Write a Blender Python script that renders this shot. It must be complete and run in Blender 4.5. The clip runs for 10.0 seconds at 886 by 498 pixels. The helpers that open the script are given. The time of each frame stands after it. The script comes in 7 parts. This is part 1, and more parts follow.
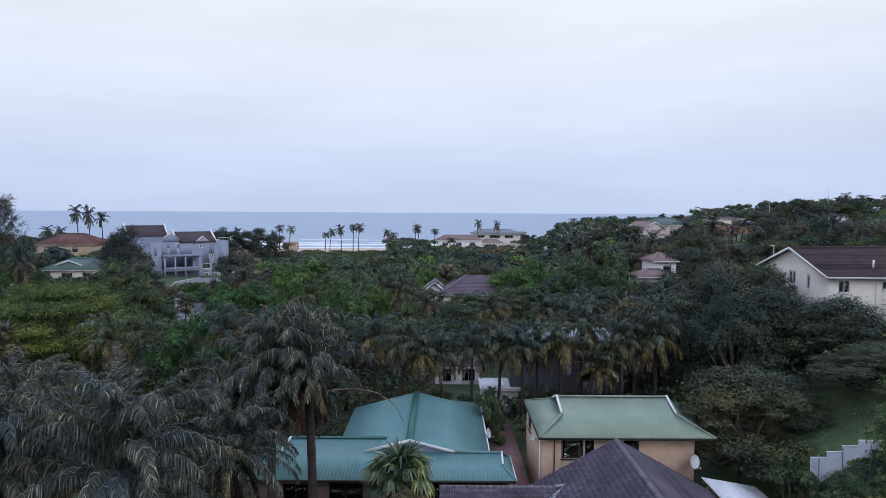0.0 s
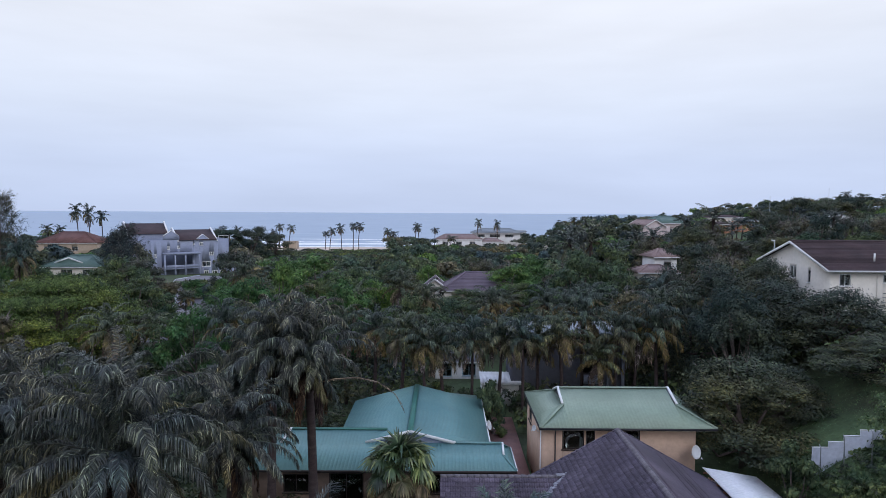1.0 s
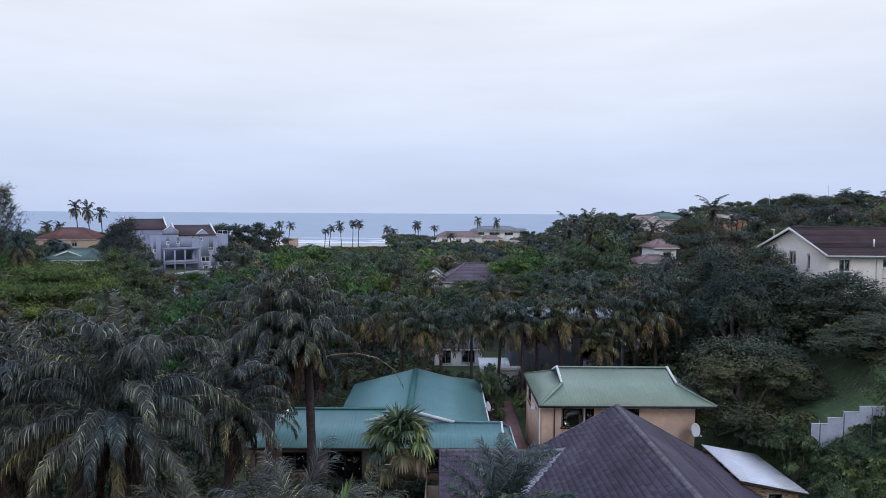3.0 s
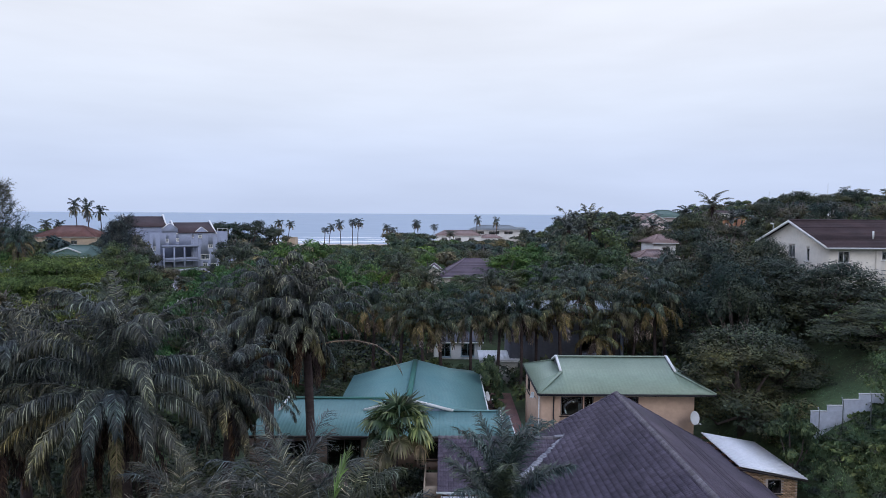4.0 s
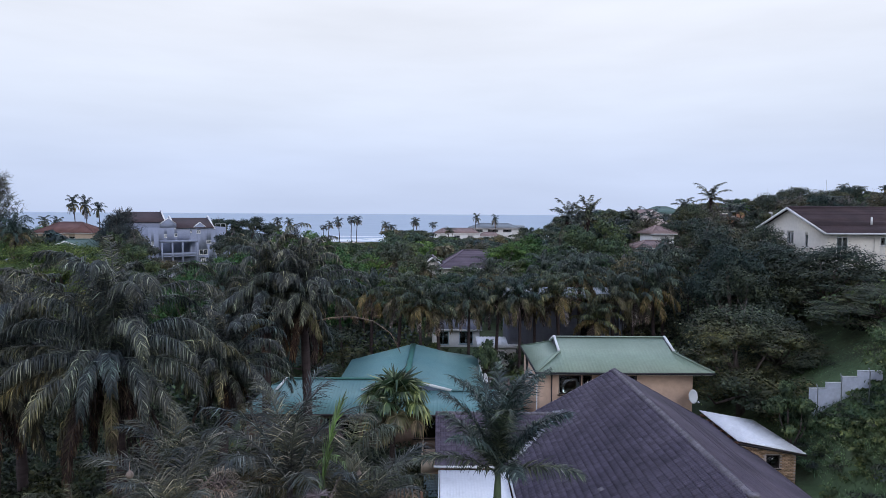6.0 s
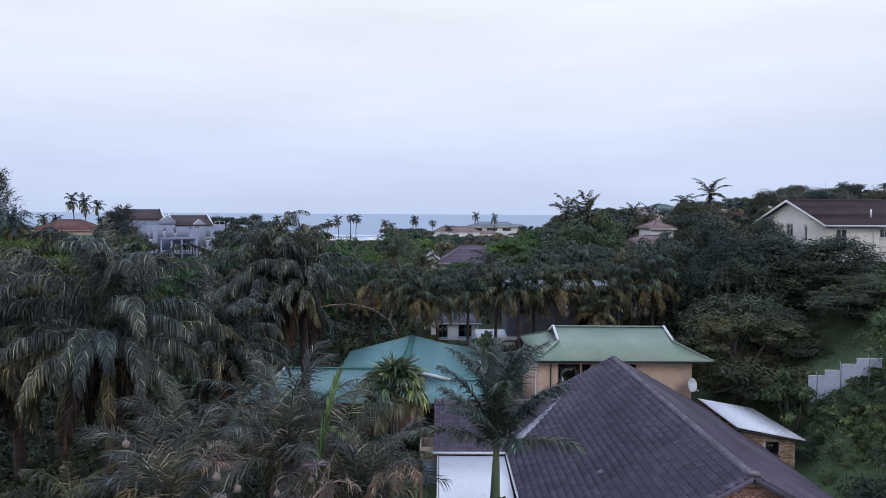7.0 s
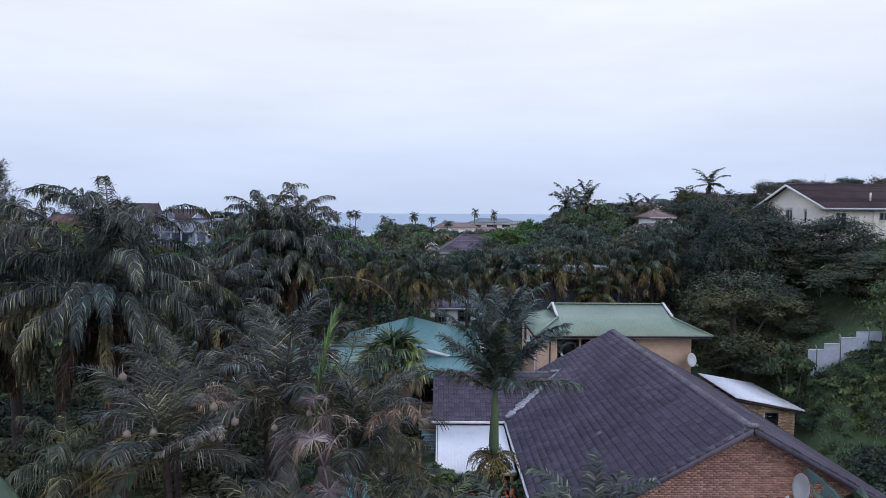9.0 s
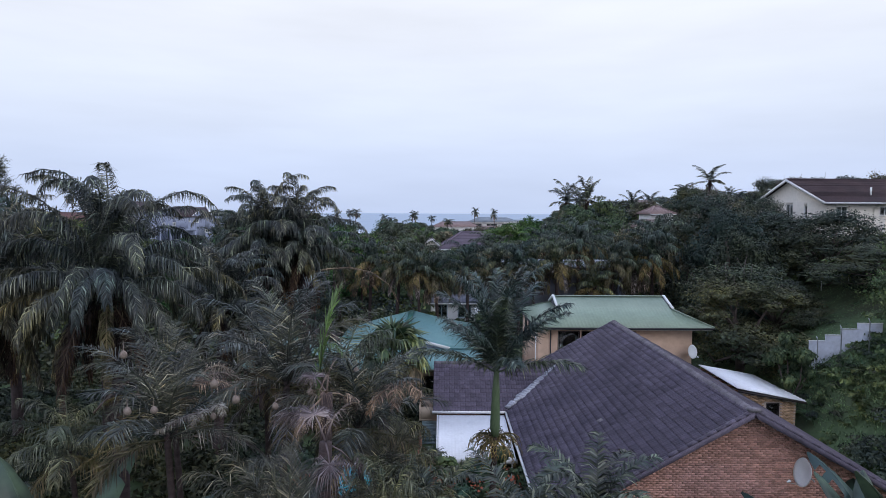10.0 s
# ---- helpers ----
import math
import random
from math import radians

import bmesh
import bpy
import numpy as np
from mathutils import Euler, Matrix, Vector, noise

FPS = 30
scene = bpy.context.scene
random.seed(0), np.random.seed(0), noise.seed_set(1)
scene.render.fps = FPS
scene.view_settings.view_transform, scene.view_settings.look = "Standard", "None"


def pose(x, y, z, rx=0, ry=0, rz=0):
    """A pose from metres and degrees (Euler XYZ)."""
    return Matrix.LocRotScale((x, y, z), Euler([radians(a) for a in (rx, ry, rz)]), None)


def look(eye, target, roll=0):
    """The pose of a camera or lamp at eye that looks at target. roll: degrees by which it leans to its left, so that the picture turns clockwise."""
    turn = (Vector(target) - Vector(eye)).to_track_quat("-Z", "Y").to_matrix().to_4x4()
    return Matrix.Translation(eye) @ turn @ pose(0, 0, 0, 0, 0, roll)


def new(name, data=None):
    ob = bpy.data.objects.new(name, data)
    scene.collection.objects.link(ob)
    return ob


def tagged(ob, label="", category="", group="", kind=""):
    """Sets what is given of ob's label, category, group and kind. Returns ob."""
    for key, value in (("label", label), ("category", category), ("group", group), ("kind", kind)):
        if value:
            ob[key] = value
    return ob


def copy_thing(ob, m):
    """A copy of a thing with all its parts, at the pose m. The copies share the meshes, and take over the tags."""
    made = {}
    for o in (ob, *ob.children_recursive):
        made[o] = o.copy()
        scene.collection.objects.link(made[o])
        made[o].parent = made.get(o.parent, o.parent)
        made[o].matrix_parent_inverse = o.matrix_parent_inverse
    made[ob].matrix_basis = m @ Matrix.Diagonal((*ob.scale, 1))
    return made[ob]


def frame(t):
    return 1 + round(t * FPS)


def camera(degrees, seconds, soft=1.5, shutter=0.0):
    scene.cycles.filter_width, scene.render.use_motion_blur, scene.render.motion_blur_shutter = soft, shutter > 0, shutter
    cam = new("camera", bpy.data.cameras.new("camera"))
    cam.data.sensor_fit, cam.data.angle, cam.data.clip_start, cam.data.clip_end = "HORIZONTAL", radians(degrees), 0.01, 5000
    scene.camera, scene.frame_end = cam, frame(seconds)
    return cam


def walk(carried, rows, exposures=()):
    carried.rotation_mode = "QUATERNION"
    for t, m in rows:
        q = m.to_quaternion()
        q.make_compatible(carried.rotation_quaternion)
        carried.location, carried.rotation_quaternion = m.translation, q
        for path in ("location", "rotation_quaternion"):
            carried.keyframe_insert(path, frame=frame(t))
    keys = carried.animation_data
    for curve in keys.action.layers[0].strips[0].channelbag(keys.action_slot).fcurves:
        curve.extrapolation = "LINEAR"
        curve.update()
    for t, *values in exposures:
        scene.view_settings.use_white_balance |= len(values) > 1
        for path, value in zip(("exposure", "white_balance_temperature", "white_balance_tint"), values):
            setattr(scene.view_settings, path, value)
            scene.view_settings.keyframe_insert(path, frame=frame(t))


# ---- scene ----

cam = camera(70.0, 10.0, 0.8)
ROWS = [
    (0.0, 0.000, 1.700, 25.880, 0.000, -3.564),
    (0.5, -0.029, 1.727, 25.537, 0.001, -3.546),
    (1.0, -0.042, 1.737, 25.155, 0.002, -3.530),
    (1.5, -0.044, 1.733, 24.738, 0.001, -3.516),
    (2.0, -0.037, 1.725, 24.326, -0.003, -3.502),
    (2.5, -0.015, 1.717, 23.953, -0.012, -3.486),
    (4.0, 0.058, 1.662, 22.692, -0.055, -3.427),
    (4.5, 0.056, 1.655, 22.297, -0.071, -3.406),
    (5.0, 0.061, 1.659, 21.890, -0.092, -3.387),
    (5.5, 0.106, 1.672, 21.513, -0.120, -3.374),
    (7.0, 0.194, 1.711, 20.326, -0.200, -3.361),
    (7.5, 0.201, 1.720, 19.897, -0.220, -3.368),
    (8.0, 0.213, 1.713, 19.472, -0.234, -3.379),
    (8.5, 0.234, 1.698, 19.037, -0.243, -3.392),
    (9.0, 0.232, 1.691, 18.624, -0.247, -3.400),
    (9.5, 0.216, 1.692, 18.306, -0.249, -3.404),
    (10.0, 0.200, 1.694, 18.055, -0.249, -3.406),
]


def aim(x, y, z, yaw, pitch):
    a, b = radians(yaw), radians(pitch)
    eye = Vector((x, y, z))
    return look(eye, eye + 10 * Vector((-math.sin(a) * math.cos(b), math.cos(a) * math.cos(b), math.sin(b))), 0.334)


walk(cam, [(t, aim(x, y, z, yaw, pitch)) for t, x, y, z, yaw, pitch in ROWS], [(0.0, 0.0), (5.5, 0.02), (10.0, 0.07)])

# ---- sky and sun: overcast dusk, light from all round ----
SUN_UP, SUN_TURN = radians(38), radians(140)
world = bpy.data.worlds.new("overcast_sky")
scene.world = world
world.use_nodes = True
wn, wl = world.node_tree.nodes, world.node_tree.links
wn.clear()
wout = wn.new("ShaderNodeOutputWorld")
wbg = wn.new("ShaderNodeBackground")
wsky = wn.new("ShaderNodeTexSky")
wsky.sky_type, wsky.sun_disc, wsky.sun_elevation, wsky.sun_rotation = "NISHITA", False, SUN_UP, SUN_TURN
wsky.air_density, wsky.dust_density = 1.0, 3.0
wco = wn.new("ShaderNodeTexCoord")
wsep = wn.new("ShaderNodeSeparateXYZ")
wl.new(wco.outputs["Generated"], wsep.inputs[0])
ramp = wn.new("ShaderNodeValToRGB")          # cloud deck: blue-grey low down, pale above
els = ramp.color_ramp.elements
els[0].position, els[0].color = 0.0, (0.575, 0.675, 0.92, 1)
els[1].position, els[1].color = 0.36, (0.90, 0.93, 1.02, 1)
for pos, col in ((0.07, (0.63, 0.725, 0.955, 1)), (0.16, (0.75, 0.825, 0.99, 1)), (0.25, (0.84, 0.89, 1.01, 1))):
    e = els.new(pos)
    e.color = col
e = els.new(1.0)
e.color = (0.67, 0.86, 1.40, 1)
wl.new(wsep.outputs["Z"], ramp.inputs[0])
wmap = wn.new("ShaderNodeMapping")
wmap.inputs["Scale"].default_value = (1.0, 1.0, 6.0)
wl.new(wco.outputs["Generated"], wmap.inputs[0])
wnoi = wn.new("ShaderNodeTexNoise")
wnoi.inputs["Scale"].default_value, wnoi.inputs["Detail"].default_value, wnoi.inputs["Roughness"].default_value = 2.2, 5.0, 0.5
wl.new(wmap.outputs[0], wnoi.inputs["Vector"])
wrng = wn.new("ShaderNodeMapRange")
wrng.inputs["From Min"].default_value, wrng.inputs["From Max"].default_value = 0.3, 0.7
wrng.inputs["To Min"].default_value, wrng.inputs["To Max"].default_value = 0.93, 1.06
wl.new(wnoi.outputs[0], wrng.inputs["Value"])
wmul = wn.new("ShaderNodeMix")
wmul.data_type, wmul.blend_type = "RGBA", "MULTIPLY"
wmul.inputs["Factor"].default_value = 1.0
wl.new(ramp.outputs[0], wmul.inputs["A"])
wl.new(wrng.outputs[0], wmul.inputs["B"])
wdim = wn.new("ShaderNodeMix")               # a little of the clear sky behind the clouds
wdim.data_type = "RGBA"
wdim.inputs["Factor"].default_value = 0.96
wsc = wn.new("ShaderNodeVectorMath")
wsc.operation = "SCALE"
wsc.inputs["Scale"].default_value = 0.10
wl.new(wsky.outputs[0], wsc.inputs[0])
wl.new(wsc.outputs[0], wdim.inputs["A"])
wl.new(wmul.outputs["Result"], wdim.inputs["B"])
wl.new(wdim.outputs["Result"], wbg.inputs["Color"])
wbg.inputs["Strength"].default_value = 1.0
wl.new(wbg.outputs[0], wout.inputs[0])

sun = new("sun", bpy.data.lights.new("sun", "SUN"))
sun.data.energy, sun.data.angle, sun.data.color = 0.5, radians(25), (1.0, 0.98, 0.96)
sun.matrix_world = look((0, 0, 100), (0 - math.sin(SUN_TURN) * 100, 0 - math.cos(SUN_TURN) * 100, 100 - 100 * math.tan(SUN_UP)))

# ---- materials ----


def material(name, colour, rough=0.6, vary=0.15, scale=1.0, second=None, spots=0.0, metal=0.0, bump=0.0, bump_scale=30.0, per_piece=0.0, per_thing=0.0,
             lucent=0.0, stretch=(1, 1, 1), spec=0.3):
    """Two scales of variation round one colour, with bump, piece-by-piece tint and thing-by-thing tint."""
    m = bpy.data.materials.new(name)
    m.use_nodes = True
    n, l = m.node_tree.nodes, m.node_tree.links
    p = n["Principled BSDF"]
    p.inputs["Roughness"].default_value, p.inputs["Metallic"].default_value = rough, metal
    p.inputs["Specular IOR Level"].default_value = spec
    co = n.new("ShaderNodeTexCoord")
    mp = n.new("ShaderNodeMapping")
    mp.inputs["Scale"].default_value = stretch
    l.new(co.outputs["Object"], mp.inputs[0])

    def noise_at(s, detail=4.0):
        t = n.new("ShaderNodeTexNoise")
        t.inputs["Scale"].default_value, t.inputs["Detail"].default_value = s, detail
        l.new(mp.outputs[0], t.inputs["Vector"])
        return t.outputs[0]

    def blend(kind, a, b, fac):
        x = n.new("ShaderNodeMix")
        x.data_type, x.blend_type = "RGBA", kind
        for key, value in (("A", a), ("B", b), ("Factor", fac)):
            if isinstance(value, (float, int)):
                x.inputs[key].default_value = value if key == "Factor" else (value, value, value, 1)
            elif isinstance(value, tuple):
                x.inputs[key].default_value = (*value, 1)
            else:
                l.new(value, x.inputs[key])
        return x.outputs["Result"]

    def mapped(sock, a, b, lo=0.3, hi=0.7):
        x = n.new("ShaderNodeMapRange")
        for key, value in (("From Min", lo), ("From Max", hi), ("To Min", a), ("To Max", b)):
            x.inputs[key].default_value = value
        l.new(sock, x.inputs["Value"])
        return x.outputs[0]

    c = colour
    if second:
        c = blend("MIX", colour, second, mapped(noise_at(scale * 0.6, 5.0), 0.0, 1.0, 0.42, 0.62))
    c = blend("MULTIPLY", c, mapped(noise_at(scale), 1 - vary, 1 + vary), 1.0)
    c = blend("MULTIPLY", c, mapped(noise_at(scale * 11, 3.0), 1 - vary * 0.8, 1 + vary * 0.8), 1.0)
    if spots:
        c = blend("MIX", c, (0.02, 0.02, 0.02), mapped(noise_at(scale * 2.3, 8.0), 0.0, spots, 0.55, 0.75))
    if per_piece:
        g = n.new("ShaderNodeNewGeometry")
        c = blend("MULTIPLY", c, mapped(g.outputs["Random Per Island"], 1 - per_piece, 1 + per_piece, 0, 1), 1.0)
    if per_thing:
        o = n.new("ShaderNodeObjectInfo")
        c = blend("MULTIPLY", c, mapped(o.outputs["Random"], 1 - per_thing, 1 + per_thing, 0, 1), 1.0)
    l.new(c, p.inputs["Base Color"])
    if bump:
        b = n.new("ShaderNodeBump")
        b.inputs["Strength"].default_value, b.inputs["Distance"].default_value = bump, 0.05
        l.new(noise_at(bump_scale), b.inputs["Height"])
        l.new(b.outputs[0], p.inputs["Normal"])
    if lucent:
        tr = n.new("ShaderNodeBsdfTranslucent")
        l.new(c, tr.inputs["Color"])
        mx = n.new("ShaderNodeMixShader")
        mx.inputs[0].default_value = lucent
        l.new(p.outputs[0], mx.inputs[1])
        l.new(tr.outputs[0], mx.inputs[2])
        l.new(mx.outputs[0], n["Material Output"].inputs["Surface"])
    return m


def leafy(name, colour, second, rough=0.5, pale=None, spread=1.0, own=True, spec=0.5):
    """Leaves: each takes its tone from dark through its own green to a pale highlight colour; tufts and whole trees
    differ as well.
    """
    m = bpy.data.materials.new(name)
    m.use_nodes = True
    n, l = m.node_tree.nodes, m.node_tree.links
    p = n["Principled BSDF"]
    p.inputs["Roughness"].default_value, p.inputs["Specular IOR Level"].default_value = rough, spec
    g, o, co = n.new("ShaderNodeNewGeometry"), n.new("ShaderNodeObjectInfo"), n.new("ShaderNodeTexCoord")
    pale = pale or tuple(min(0.5, c * 1.9 + a) for c, a in zip(second, (0.018, 0.016, 0.002)))

    def ramp_of(sock, stops):
        cr = n.new("ShaderNodeValToRGB")
        e = cr.color_ramp.elements
        e[0].position, e[0].color = stops[0][0], (*stops[0][1], 1)
        e[1].position, e[1].color = stops[-1][0], (*stops[-1][1], 1)
        for pos, c in stops[1:-1]:
            k = e.new(pos)
            k.color = (*c, 1)
        l.new(sock, cr.inputs[0])
        return cr.outputs[0]

    def times(a, b):
        x = n.new("ShaderNodeMix")
        x.data_type, x.blend_type = "RGBA", "MULTIPLY"
        x.inputs["Factor"].default_value = 1.0
        l.new(a, x.inputs["A"])
        l.new(b, x.inputs["B"])
        return x.outputs["Result"]

    def grain(scale, detail):
        t = n.new("ShaderNodeTexNoise")
        t.inputs["Scale"].default_value, t.inputs["Detail"].default_value = scale, detail
        l.new(co.outputs["Object"], t.inputs["Vector"])
        return t.outputs[0]

    low = 1 - 0.6 * spread
    # The palest tones put leaf highlights into the base colour.
    c = ramp_of(g.outputs["Random Per Island"], [(0.0, tuple(v * low for v in colour)), (0.4, colour), (0.78, second), (0.9, tuple(s + (q - s) * spread * 0.7 for s, q in zip(second, pale))), (1.0, tuple(s + (q - s) * spread * 1.35 for s, q in zip(second, pale)))])
    # Strong tuft contrast puts the light and shade of clumps into the colour.
    c = times(c, ramp_of(grain(1.0, 3.0), [(0.33, (0.42, 0.42, 0.46)), (0.5, (1, 1, 1)), (0.68, (1.7, 1.7, 1.5))]))
    c = times(c, ramp_of(grain(0.13, 2.0), [(0.38, (0.72, 0.86, 1.0)), (0.5, (1, 1, 1)), (0.64, (1.25, 1.14, 0.85))]))
    if own:
        c = times(c, ramp_of(o.outputs["Random"], [(0.0, (0.62, 0.80, 0.92)), (0.45, (1, 1, 1)), (1.0, (1.3, 1.2, 0.9))]))
    l.new(c, p.inputs["Base Color"])
    tr, mx = n.new("ShaderNodeBsdfTranslucent"), n.new("ShaderNodeMixShader")
    l.new(c, tr.inputs["Color"])
    mx.inputs[0].default_value = 0.14
    l.new(p.outputs[0], mx.inputs[1])
    l.new(tr.outputs[0], mx.inputs[2])
    l.new(mx.outputs[0], n["Material Output"].inputs["Surface"])
    return m


